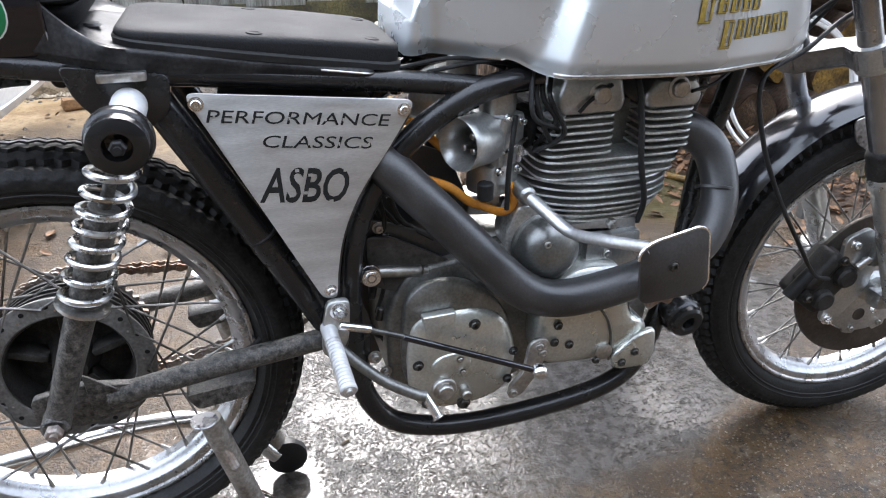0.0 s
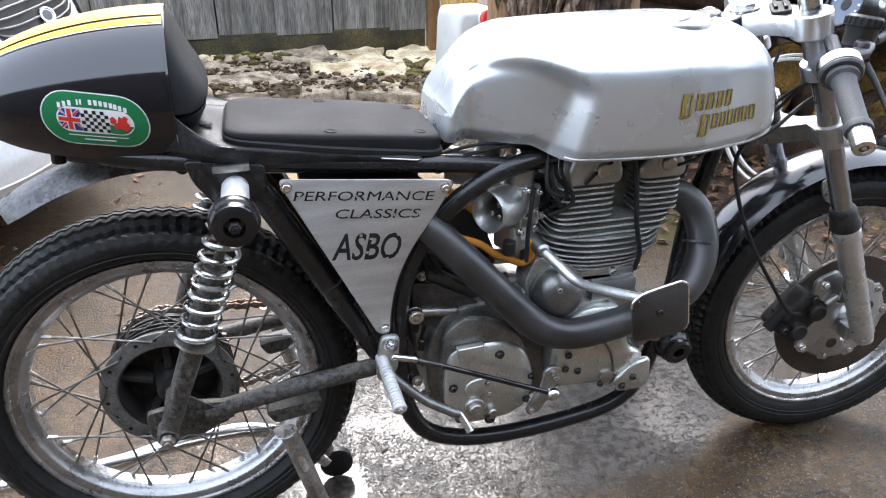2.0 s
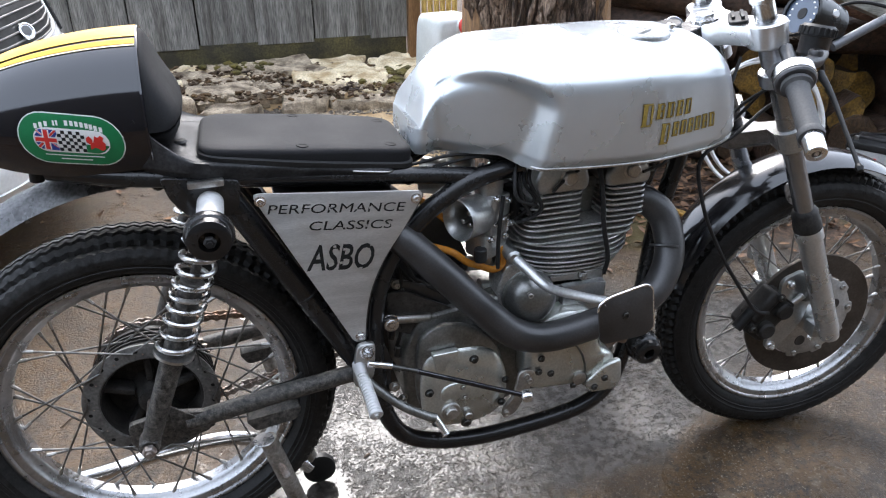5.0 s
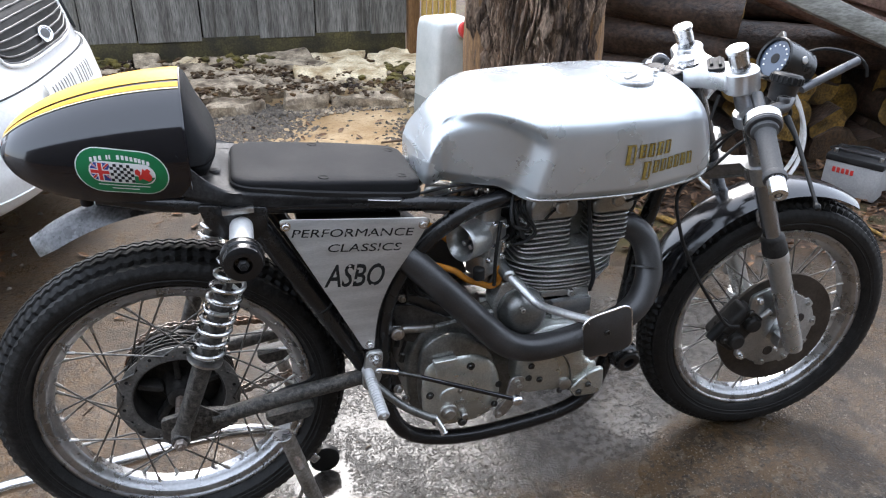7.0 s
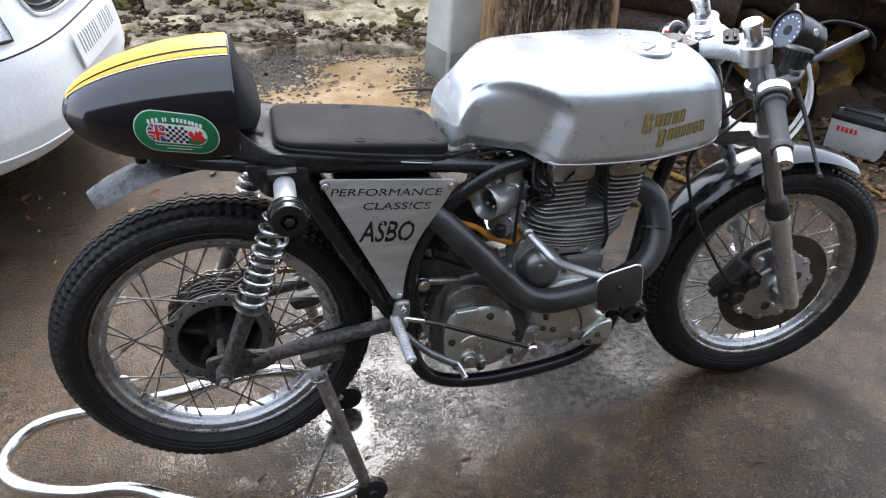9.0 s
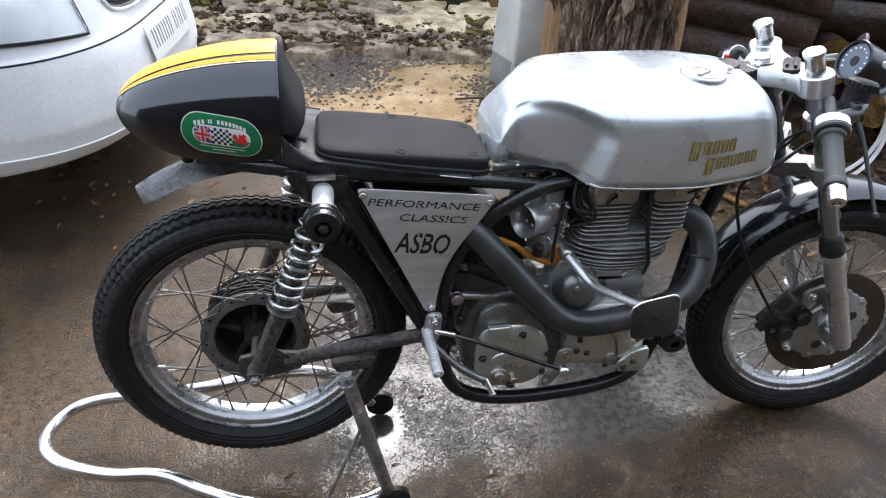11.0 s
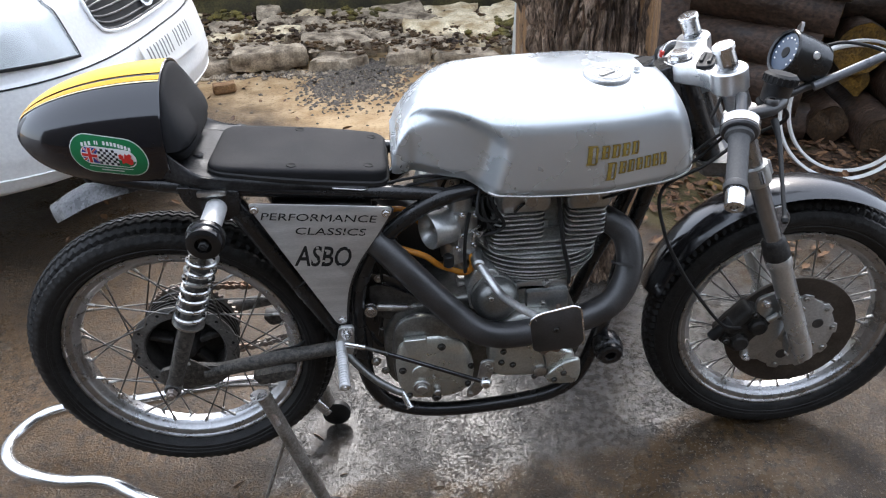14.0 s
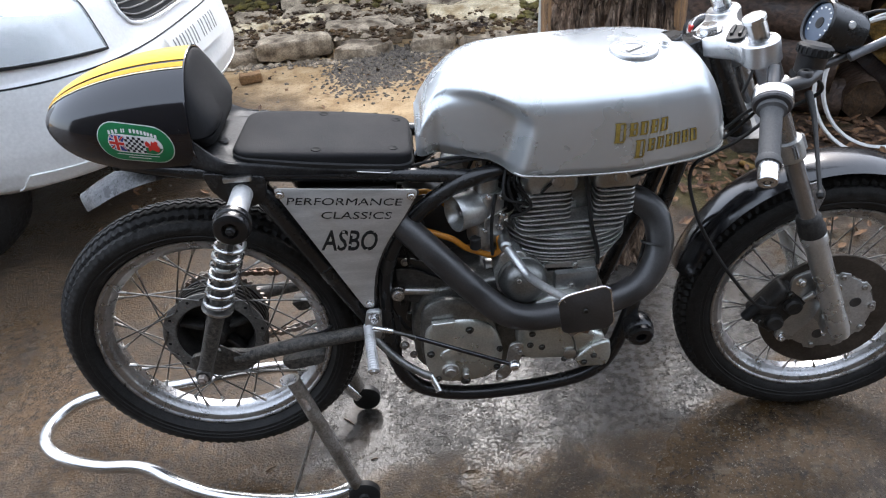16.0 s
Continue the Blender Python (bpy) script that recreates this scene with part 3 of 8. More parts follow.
# ---- number-plate bracket / rear guard stub of scuffed alloy ----
bm = bmesh.new()
prev = []
for k in range(13):
    a = radians(118 - 34 * k / 12)
    c, r = Vector((0.0, CY, 0.416)), 0.402 + 0.028 * k / 12
    prev.append((c + Vector((r * math.cos(a), 0, r * math.sin(a))), 0.036 * min(1.0, 0.55 + k / 4)))
rows_ = []
for q, hw in prev:
    out = (q - Vector((0.0, CY, 0.416))).normalized()
    ring = []
    for j in range(9):
        f = (j - 4) / 4
        ring.append(bm.verts.new(q + Vector((0, f * hw * 1.2, 0)) - out * (0.030 * f * f)))
    rows_.append(ring)
for a, b in zip(rows_, rows_[1:]):
    for j in range(8):
        bm.faces.new((a[j], a[j + 1], b[j + 1], b[j]))
geo = bmesh.ops.solidify(bm, geom=list(bm.faces), thickness=0.003)
scuffed = material("scuffed_grey_alloy", (0.11, 0.11, 0.112), (0.42, 0.42, 0.425), 0.24, 0.50, 0.6, 16, 200, 0.2, speck=0.4, contrast=0.8)
guard = part("rear_mudguard", bm, scuffed, bike, "short scuffed bare-metal rear mudguard", sharp=50)
bm = bmesh.new()
rod(bm, (-0.083, CY - 0.045, 0.838), (-0.080, CY - 0.045, 0.868), 0.010, 12)
part("guard_mount", bm, soft_black, bike)
# ---- seat unit ----
def hump(u, v, off=0.0):
    """The tail fairing: u runs from its tip to the front rim, v from the near lower edge over the top to the far one."""
    x = -0.192 + 0.276 * u
    grow = (1 - (1 - u) ** 2.2) ** 0.55
    hw = 0.022 + 0.096 * grow
    top = 0.935 + 0.102 * (1 - (1 - u) ** 2.1) ** 0.62
    low = 0.928 - 0.074 * (1 - (1 - u) ** 3.0) ** 0.6
    mid = low + 0.31 * (top - low)
    th = radians(-30 + 240 * v)                                             # widest a third of the way up, tucked in below
    cy, sz = math.cos(th), math.sin(th)
    y = -math.copysign(abs(cy) ** 1.02, cy) * (hw + off)
    z = mid + (top - mid + off) * sz if sz > 0 else mid + (mid - low) * sz / 0.5
    x -= off * (1 - u) * 0.6
    return Vector((x, CY + y, z))


def sheet(bm, fn, us, vs, thick=0.0):
    grid = [[bm.verts.new(fn(u, v)) for v in vs] for u in us]
    for a, b in zip(grid, grid[1:]):
        for j in range(len(vs) - 1):
            bm.faces.new((a[j], a[j + 1], b[j + 1], b[j]))
    if thick:
        bmesh.ops.recalc_face_normals(bm, faces=bm.faces)
        bmesh.ops.solidify(bm, geom=list(bm.faces), thickness=thick)
    return bm


def span(a, b, n):
    return [a + (b - a) * k / n for k in range(n + 1)]


bm = bmesh.new()
us = [(k / 26) ** 1.6 for k in range(27)]
sheet(bm, hump, us, span(0, 1, 48))
seat_unit = part("tail_fairing", bm, gloss_black, bike, "gloss black tail hump with yellow stripes", sharp=50)
bm = bmesh.new()
sheet(bm, lambda u, v: hump(u, v, 0.0012), us[3:], span(0.418, 0.582, 14))
part("stripe", bm, yellow_paint, seat_unit, "broad yellow stripe")
for v0, v1, mt in ((0.384, 0.406, yellow_paint), (0.594, 0.616, yellow_paint), (0.376, 0.382, cream_paint), (0.618, 0.624, cream_paint)):
    bm = bmesh.new()
    sheet(bm, lambda u, v: hump(u, v, 0.0012), us[3:], span(v0, v1, 3))
    part("pin_stripe", bm, mt, seat_unit)
bm = bmesh.new()
tube(bm, [hump(0.995, v, 0.0003) for v in span(0.02, 0.98, 60)], 0.0020, 8)
part("rim_trim", bm, gloss_black, seat_unit)
# back pad: a shield-shaped foam cushion on the hump's front, thickest below its middle
bm = bmesh.new()
arch = [hump(1.0, v, -0.003) for v in span(0.13, 0.87, 36)]
SHIELD = [(p_.y - CY, p_.z) for p_ in arch] + fillet([(0.104, 0.905), (0.072, 0.876), (-0.072, 0.876), (-0.104, 0.905)], 0.022, 5)
rings = []
for f, dx in ((1.0, -0.012), (1.0, 0.002), (0.985, 0.010), (0.94, 0.016), (0.84, 0.021), (0.66, 0.025), (0.40, 0.027)):
    ring = []
    for y, z in SHIELD:
        z2 = 0.945 + (z - 0.945) * f
        swell = 0.45 + 0.95 * math.exp(-((z2 - 0.925) / 0.050) ** 2)
        ring.append(bm.verts.new((0.082 + (dx * swell if dx > 0 else dx) + 0.010 * (1.03 - z2) / 0.15, CY + y * f, z2)))
    rings.append(ring)
for a, b in zip(rings, rings[1:]):
    for j in range(len(SHIELD)):
        k = (j + 1) % len(SHIELD)
        bm.faces.new((a[j], a[k], b[k], b[j]))
bm.faces.new(rings[-1])
part("back_pad", bm, foam, bike, "black foam back pad", sharp=60)
# tray: shallow black shell that carries the pad
def tray_z(x):
    return 0.881 - 0.150 * (x - 0.05)


def tray_half(x):
    return 0.107 + 0.019 * smooth01(0.055, 0.135, x)


def tray(u, v):
    x = 0.050 + 0.385 * u
    zc = tray_z(x)
    hw = (tray_half(x) - 0.006 * u) * (1 - 0.22 * smooth01(0.92, 1.0, u) ** 2)
    t = v * 2 - 1
    s = math.copysign(1, t)
    a = abs(t)
    rise = 0.012 * math.exp(-((x - 0.112) / 0.022) ** 2 - (a / 0.42) ** 4)
    if a < 0.72:
        return Vector((x, CY + s * hw * (a / 0.72) * 0.95, zc + rise - 0.003 * (1 - (a / 0.72) ** 4)))
    if a < 0.80:
        f = (a - 0.72) / 0.08
        return Vector((x, CY + s * hw * (0.95 + 0.05 * math.sin(f * math.pi / 2)), zc - 0.005 * (1 - math.cos(f * math.pi / 2))))
    f = (a - 0.80) / 0.20
    return Vector((x, CY + s * hw * (1 - 0.09 * f), zc - 0.005 - (0.038 - 0.020 * u) * f))


bm = bmesh.new()
sheet(bm, tray, span(0, 1, 44), span(0, 1, 60), 0.003)
scuff = material("scuffed_black_shell", (0.012, 0.012, 0.013), (0.040, 0.040, 0.041), 0.5, 0.62, 0.0, 26, 240, 0.12, coat=0.06, speck=0.4)
seat_tray = part("seat_tray", bm, scuff, bike, "scuffed black fibreglass seat base", sharp=50)
for s in (-1, 1):                                                           # the hump's flank sweeps down into the tray
    bm = bmesh.new()
    rows_ = []
    for u in span(0, 1, 20):
        x = 0.066 + 0.090 * u
        rise, tz, yb = 0.056 * (1 - u) ** 2.2, tray_z(x), tray_half(x)
        yt = yb + (0.1165 - yb) * min(1.0, rise / 0.034)
        rows_.append([bm.verts.new((x, CY + s * y, z)) for y, z in ((yb - 0.001, tz - 0.016), (yb + 0.0012, tz - 0.006), (yb + (yt - yb) * 0.5 + 0.0012, tz + 0.40 * rise), (yt, tz + rise - 0.001),
                     (yt - 0.003, tz + rise + 0.0006), (yt - 0.007, tz + rise - 0.003), (yt - 0.014, tz + 0.25 * rise), (0.092, tz - 0.001))])
    for a, b in zip(rows_, rows_[1:]):
        for j in range(7):
            bm.faces.new((a[j], a[j + 1], b[j + 1], b[j]))
    part("cowl_sweep", bm, scuff, seat_tray, sharp=60)
bm = bmesh.new()                                                            # bare edge where the paint is chipped
tube(bm, [tray(u, 0.098) + Vector((0, -0.0006, 0.0006)) for u in span(0.80, 0.985, 14)], 0.0013, 6)
part("tray_edge", bm, steel, seat_tray, "chipped bare edge")
bm = bmesh.new()
lathe(bm, [(0, 0.0035), (0.008, 0.003), (0.011, 0.0)], Matrix.Translation((0.118, CY - 0.045, tray_z(0.118) + 0.006)), 14)
part("tray_screw", bm, scuff, seat_tray)


# seat pad: flat foam with rounded corners in plan
def pad_top(x):
    return 0.8835 - 0.092 * (x - 0.146) - 0.06 * max(0.0, x - 0.33) ** 1.2


PAD = fillet([(0.140, -0.105), (0.300, -0.114), (0.459, -0.099), (0.459, 0.086), (0.300, 0.098), (0.146, 0.093)], [0.038, 0.3, 0.034, 0.034, 0.3, 0.038], 8)


def pad_ring(bm, inset, dz, floor=False):
    c = Vector((0.30, -0.006))
    out = []
    for x, y in PAD:
        q = Vector((x, y)) - c
        q = c + q * (1 - inset / max(0.05, q.length))
        out.append(bm.verts.new((q.x, q.y, (tray_z(q.x) + dz) if floor else (pad_top(q.x) + dz))))
    return out


def pad_skin(rings):
    n = len(PAD)
    for a, b in zip(rings, rings[1:]):
        for k in range(n):
            bm.faces.new((a[k], a[(k + 1) % n], b[(k + 1) % n], b[k]))
    bm.faces.new(rings[-1])


bm = bmesh.new()
pad_skin([pad_ring(bm, 0.003, 0.004, True), pad_ring(bm, 0.001, -0.008), pad_ring(bm, 0.002, -0.0045), pad_ring(bm, 0.005, -0.0015), pad_ring(bm, 0.010, 0.0), pad_ring(bm, 0.030, 0.0006), pad_ring(bm, 0.060, 0.001)])
pad_ob = part("seat_pad", bm, foam, bike, "flat black foam racing seat pad", sharp=60)
bm = bmesh.new()                                                            # glued lower layer
pad_skin([pad_ring(bm, -0.001, -0.001, True), pad_ring(bm, -0.0015, 0.006, True), pad_ring(bm, 0.002, 0.0085, True)])
part("pad_base", bm, soft_black, pad_ob)
for x, y in ((0.289, -0.092), (0.424, -0.077), (0.293, 0.073), (0.431, 0.055)):
    bm = bmesh.new()
    lathe(bm, [(0, 0.0006), (0.0055, 0.0006), (0.0070, 0.0014), (0.0088, 0.0012), (0.0096, -0.0006)], Matrix.Translation((x, y, pad_top(x))) @ Matrix.Rotation(radians(6), 4, "Y"), 16)
    part("dimple", bm, cutout_black, pad_ob)


# sticker on the hump's near flank
def flank(s, w):
    """A place on the flank: s metres forward and w metres up from the sticker's middle."""
    px, pz = -0.013 + s, 0.9125 - 0.14 * s + w
    u = (px + 0.192) / 0.276
    lo, hi_ = 0.0, 0.5
    for _ in range(30):
        mid = (lo + hi_) / 2
        if hump(u, mid).z < pz:
            lo = mid
        else:
            hi_ = mid
    return hump(u, lo)


def decal(bm, outline, off):
    """A thin vinyl shape laid on the flank, from (s, w) pairs round a middle."""
    cs = sum(p[0] for p in outline) / len(outline)
    cw = sum(p[1] for p in outline) / len(outline)
    rings = []
    for f in (1.0, 0.66, 0.33):
        ring = []
        for s, w in outline:
            p = flank(cs + (s - cs) * f, cw + (w - cw) * f)
            ring.append(bm.verts.new(p + Vector((0, -off, 0.2 * off))))
        rings.append(ring)
    n = len(outline)
    for a, b in zip(rings, rings[1:]):
        for k in range(n):
            bm.faces.new((a[k], a[(k + 1) % n], b[(k + 1) % n], b[k]))
    c = bm.verts.new(flank(cs, cw) + Vector((0, -off, 0.2 * off)))
    for k in range(n):
        bm.faces.new((rings[-1][k], rings[-1][(k + 1) % n], c))
    return bm


def stadium(hw, hh, n=10, cs=0.0, cw=0.0):
    out = []
    for k in range(n + 1):
        a = -math.pi / 2 + math.pi * k / n
        out.append((cs + hw - hh + hh * math.cos(a), cw + hh * math.sin(a)))
    for k in range(n + 1):
        a = math.pi / 2 + math.pi * k / n
        out.append((cs - hw + hh + hh * math.cos(a), cw + hh * math.sin(a)))
    return out


def quad(s0, s1, w0, w1, n=3):
    return [(s0 + (s1 - s0) * k / n, w0) for k in range(n)] + [(s1, w0 + (w1 - w0) * k / n) for k in range(n)] + \
           [(s1 - (s1 - s0) * k / n, w1) for k in range(n)] + [(s0, w1 - (w1 - w0) * k / n) for k in range(n)]


bm = bmesh.new()
decal(bm, stadium(0.0655, 0.0350, 12), 0.0010)
badge = part("sticker", bm, white_vinyl, seat_unit, "oval green sticker with three small flags")
bm = bmesh.new()
decal(bm, stadium(0.0640, 0.0335, 12), 0.0016)
part("sticker_field", bm, green_vinyl, badge)
bm = bmesh.new()
decal(bm, stadium(0.0465, 0.0165, 10, 0, -0.001), 0.0022)
part("flag_panel", bm, white_vinyl, badge)
bm = bmesh.new()                                                            # blue field and crosses of the first flag
decal(bm, [(-0.044, -0.006), (-0.038, -0.014), (-0.017, -0.015), (-0.017, 0.013), (-0.038, 0.0125), (-0.044, 0.004)], 0.0027)
part("blue_field", bm, blue_vinyl, badge)
for col, wd, off in ((white_vinyl, 0.0026, 0.0032), (red_vinyl, 0.0012, 0.0038)):
    for sg in (-1, 1):
        bm = bmesh.new()
        decal(bm, [(-0.0415, -0.011 * sg - wd), (-0.0395, -0.011 * sg - wd), (-0.0175, 0.0115 * sg - wd * 0.2), (-0.0175, 0.0115 * sg + wd * 0.8), (-0.0195, 0.0115 * sg + wd * 0.8), (-0.0415, -0.011 * sg + wd * 0.6)], off)
        part("flag_diagonal", bm, col, badge)
for col, wd, off in ((white_vinyl, 0.0042, 0.0044), (red_vinyl, 0.0026, 0.0050)):
    bm = bmesh.new()
    decal(bm, quad(-0.0435, -0.0175, -0.001 - wd, -0.001 + wd), off)
    part("flag_cross", bm, col, badge)
    bm = bmesh.new()
    decal(bm, quad(-0.0300 - wd, -0.0300 + wd, -0.0140, 0.0125), off + 0.0002)
    part("flag_cross", bm, col, badge)
for i in range(7):
    for j in range(6):
        if (i + j) % 2 == 0:
            s0, w0 = -0.0165 + i * 0.0047, -0.0152 + j * 0.0047
            bm = bmesh.new()
            decal(bm, quad(s0, s0 + 0.0047, w0, w0 + 0.0047, 1), 0.0028)
            part("chequer", bm, soft_black, badge)
bm = bmesh.new()                                                            # third flag: green lower half and a red beast's plain outline
decal(bm, [(0.0165, -0.0155), (0.030, -0.0165), (0.038, -0.0135), (0.0445, -0.0065), (0.0455, -0.0045), (0.030, -0.0042), (0.0165, -0.0040)], 0.0027)
part("green_field", bm, green_vinyl, badge)
for shape in ([(0.022, -0.011), (0.026, -0.007), (0.031, -0.009), (0.036, -0.012), (0.040, -0.009), (0.041, -0.002), (0.038, 0.002), (0.032, 0.001), (0.026, 0.000), (0.022, -0.004)],
              [(0.026, -0.002), (0.036, -0.001), (0.040, 0.006), (0.036, 0.0095), (0.032, 0.006), (0.029, 0.009)],
              [(0.018, -0.001), (0.024, -0.004), (0.026, 0.003), (0.022, 0.008), (0.018, 0.005)]):
    bm = bmesh.new()
    decal(bm, shape, 0.0034)
    part("red_emblem", bm, red_vinyl, badge)
bm = bmesh.new()                                                            # trade name drawn as small upright bars along the arch
for k, c in enumerate((-0.041, -0.0345, -0.028, -0.0175, -0.0135, -0.003, 0.0035, 0.0095, 0.0155, 0.0215, 0.0265, 0.032, 0.038)):
    w0 = 0.0265 - 4.2 * c * c
    decal(bm, quad(c - 0.0020, c + (0.0004 if k in (3, 4) else 0.0020), w0 - 0.0066, w0, 1), 0.0021)
part("title_bar", bm, white_vinyl, badge)
bm = bmesh.new()
decal(bm, quad(-0.036, 0.036, -0.0222, -0.0208), 0.0021)
decal(bm, quad(-0.018, 0.020, -0.0275, -0.0258), 0.0021)
part("small_print", bm, white_vinyl, badge)


# ---- tank ----
TX, TL = 0.466, 0.568                          # where the tank begins, and its length


def tank_section(x):
    """Half width, lower edge, top, and how far the flank leans in at the bottom."""
    t = (x - TX) / TL
    w = 0.114 + 0.068 * smooth01(0.43, 0.72, x)
    w -= 0.034 * smooth01(0.82, 1.00, x)
    top = 0.992 + 0.003 * smooth01(0.55, 0.9, x) - 0.004 * smooth01(0.88, 1.02, x)
    low = 0.830 - 0.005 * smooth01(0.46, 0.58, x) - 0.016 * smooth01(0.588, 0.634, x)
    low -= 0.004 * smooth01(0.65, 0.80, x)
    low += 0.016 * smooth01(0.95, 1.036, x)
    # rounded ends
    b = 0.0
    if t < 0.25:
        b = (1 - t / 0.25)
    back = max(0.0, 1 - b ** 1.9) ** 0.6
    f = 0.0
    if t > 0.88:
        f = (t - 0.88) / 0.12
    front = math.sqrt(max(0.0, 1 - f ** 3.2))
    return w, low, top, back, front


def tank(u, v):
    x = TX + TL * u
    w, low, top, back, front = tank_section(x)
    far = -1 if v < 0.5 else 1
    a = min(v, 1 - v) * 2
    zm = 0.928
    if a < 0.42:                                                            # flat flank, a little narrower at the bottom
        f = a / 0.42
        y, z = w * (1 - 0.045 * (1 - f) ** 2), low + (zm - low) * f
    else:                                                                   # shoulder and crown
        th = math.pi / 2 * (a - 0.42) / 0.58
        y, z = w * math.cos(th) ** (0.74 if far < 0 else 0.92), zm + (top - zm) * math.sin(th) ** 0.90
    hz = (z - low) / (top - low)
    y *= far
    # ends: the top slopes away to the back, the front closes in plan
    if z > 0.872:
        z = 0.872 + (z - 0.872) * back
    y *= (0.70 + 0.30 * back) * (0.42 + 0.58 * front)
    z = low + (z - low) * (0.80 + 0.20 * front) if x > 0.93 else z
    x -= 0.050 * smooth01(0.86, 1.02, x) * hz ** 1.6
    x += 0.010 * (1 - back) * hz
    # knee recess
    s = abs(y)
    kr = smooth01(0.470, 0.510, x) * (1 - smooth01(0.615, 0.653, x - 0.24 * (z - 0.82)))
    kz = 1 - smooth01(0.941, 0.970, z + 3.6 * (x - 0.556) ** 2)
    dent = (0.036 - 0.008 * hz) * kr * kz
    side_f = smooth01(0.05, 0.10, s)
    y -= math.copysign(dent * side_f, y)
    # flank tucks under
    tuck = 1 - smooth01(low, low + 0.022, z)
    y -= math.copysign(0.008 * tuck * side_f, y)
    # soft dents of hand beating
    d = noise.noise(Vector((x * 6, y * 6, z * 6))) * 0.0014
    return Vector((x, CY + y + math.copysign(d, y) * side_f, z + d))


bm = bmesh.new()
us = span(0, 1, 110)
vs = [0.5 - 0.5 * math.cos(math.pi * k / 120) for k in range(121)]
sheet(bm, tank, us, vs)
bm.verts.ensure_lookup_table()
n_v = len(vs)
bm.faces.new([bm.verts[k] for k in range(n_v)][::-1])
bm.faces.new([bm.verts[len(us) * n_v - n_v + k] for k in range(n_v)])
tank_ob = part("fuel_tank", bm, tank_alu, bike, "hand-beaten bare aluminium fuel tank", sharp=80)
bm = bmesh.new()                                                            # floor of the tank
vals = span(0.04, 0.965, 40)
rows_ = []
for u in vals:
    p, q = tank(u, 0.012), tank(u, 0.988)
    rows_.append([bm.verts.new(p.lerp(q, k / 6) + Vector((0, 0, 0.004 if 0 < k < 6 else 0))) for k in range(7)])
for a, b in zip(rows_, rows_[1:]):
    for j in range(6):
        bm.faces.new((a[j], a[j + 1], b[j + 1], b[j]))
part("tank_floor", bm, satin_black, tank_ob)
bm = bmesh.new()                                                            # seam along the lower edge
tube(bm, [tank(u, 0.010) + Vector((0, -0.0005, -0.002)) for u in span(0.30, 0.985, 50)], 0.0022, 6)
part("tank_seam", bm, steel, tank_ob)


def on_top(x, y):
    u, lo, hi_ = (x - TX) / TL, 0.2, 0.5
    for _ in range(30):
        mid = (lo + hi_) / 2
        if tank(u, mid).y < y:
            lo = mid
        else:
            hi_ = mid
    p = tank(u, lo)
    n = (tank(u + 0.01, lo) - p).cross(tank(u, lo + 0.01) - p).normalized()
    return p, n if n.z > 0 else -n


p, n = on_top(0.858, -0.056)
bm = bmesh.new()
lathe(bm, [(0, 0.0020), (0.024, 0.0020), (0.0255, 0.0042), (0.029, 0.0050), (0.0305, 0.0030), (0.034, 0.0026), (0.0355, 0.0046), (0.0405, 0.0046), (0.0430, 0.0015), (0.0435, -0.005)], along(p, n), 48)
cap = part("filler_cap", bm, material("dull_filler_alloy", (0.42, 0.42, 0.42), (0.58, 0.58, 0.58), 0.28, 0.42, 0.9, 30, 200, 0.08, speck=0.15), tank_ob, "flush alloy filler cap")
bm = bmesh.new()
box(bm, (0, 0, 0.0038), (0.034, 0.009, 0.004), 0.001, along(p, n) @ Matrix.Rotation(0.4, 4, "Z"))
part("cap_latch", bm, steel, cap)
p, n = on_top(0.942, -0.040)
bm = bmesh.new()
lathe(bm, [(0, 0.012), (0.005, 0.012), (0.007, 0.010), (0.007, 0.003), (0.010, 0.002), (0.010, -0.003)], along(p, n), 16)
part("breather", bm, polished, tank_ob)


# gilt maker's lettering drawn as plain serifed strokes on the flank
def side(x, z):
    u = (x - TX) / TL
    lo, hi_ = 0.0, 0.5
    for _ in range(30):
        mid = (lo + hi_) / 2
        if tank(u, mid).z < z:
            lo = mid
        else:
            hi_ = mid
    return tank(u, lo)


def stroke(bm, x0, x1, z0, z1, off):
    n = 3
    g = [[bm.verts.new(side(x0 + (x1 - x0) * i / n, z0 + (z1 - z0) * j / n) + Vector((0, -off, off * 0.15))) for j in range(n + 1)] for i in range(n + 1)]
    for i in range(n):
        for j in range(n):
            bm.faces.new((g[i][j], g[i + 1][j], g[i + 1][j + 1], g[i][j + 1]))


def gilt_word(x, z, slope, cells, tall, small, w):
    """A row of plain upright bars, the first one taller."""
    made = []
    for mat, off, grow in ((gold_edge, 0.0010, 0.0008), (gold, 0.0016, 0.0)):
        bm = bmesh.new()
        xx = x
        for k in range(cells):
            h, ww = (tall, w * 1.35) if k == 0 else (small, w)
            zb = z + slope * (xx - x) - (0.010 if k == 0 else 0)
            thin = 0.0018
            stroke(bm, xx + ww * 0.12 - grow, xx + ww * 0.40 + grow, zb - grow, zb + h + grow, off)
            stroke(bm, xx + ww * 0.66 - grow, xx + ww * 0.78 + grow, zb + h * 0.1 - grow, zb + h * 0.9 + grow, off)
            for f in (0.0, 0.5, 1.0):
                if f != 0.5 or k % 2:
                    stroke(bm, xx + ww * 0.06 - grow, xx + ww * 0.72 + grow, zb + (h - thin) * f - grow, zb + (h - thin) * f + thin + grow, off + 0.0001)
            xx += ww
        part("gilt_lettering", bm, mat, tank_ob, "gold transfer with a dark edge")


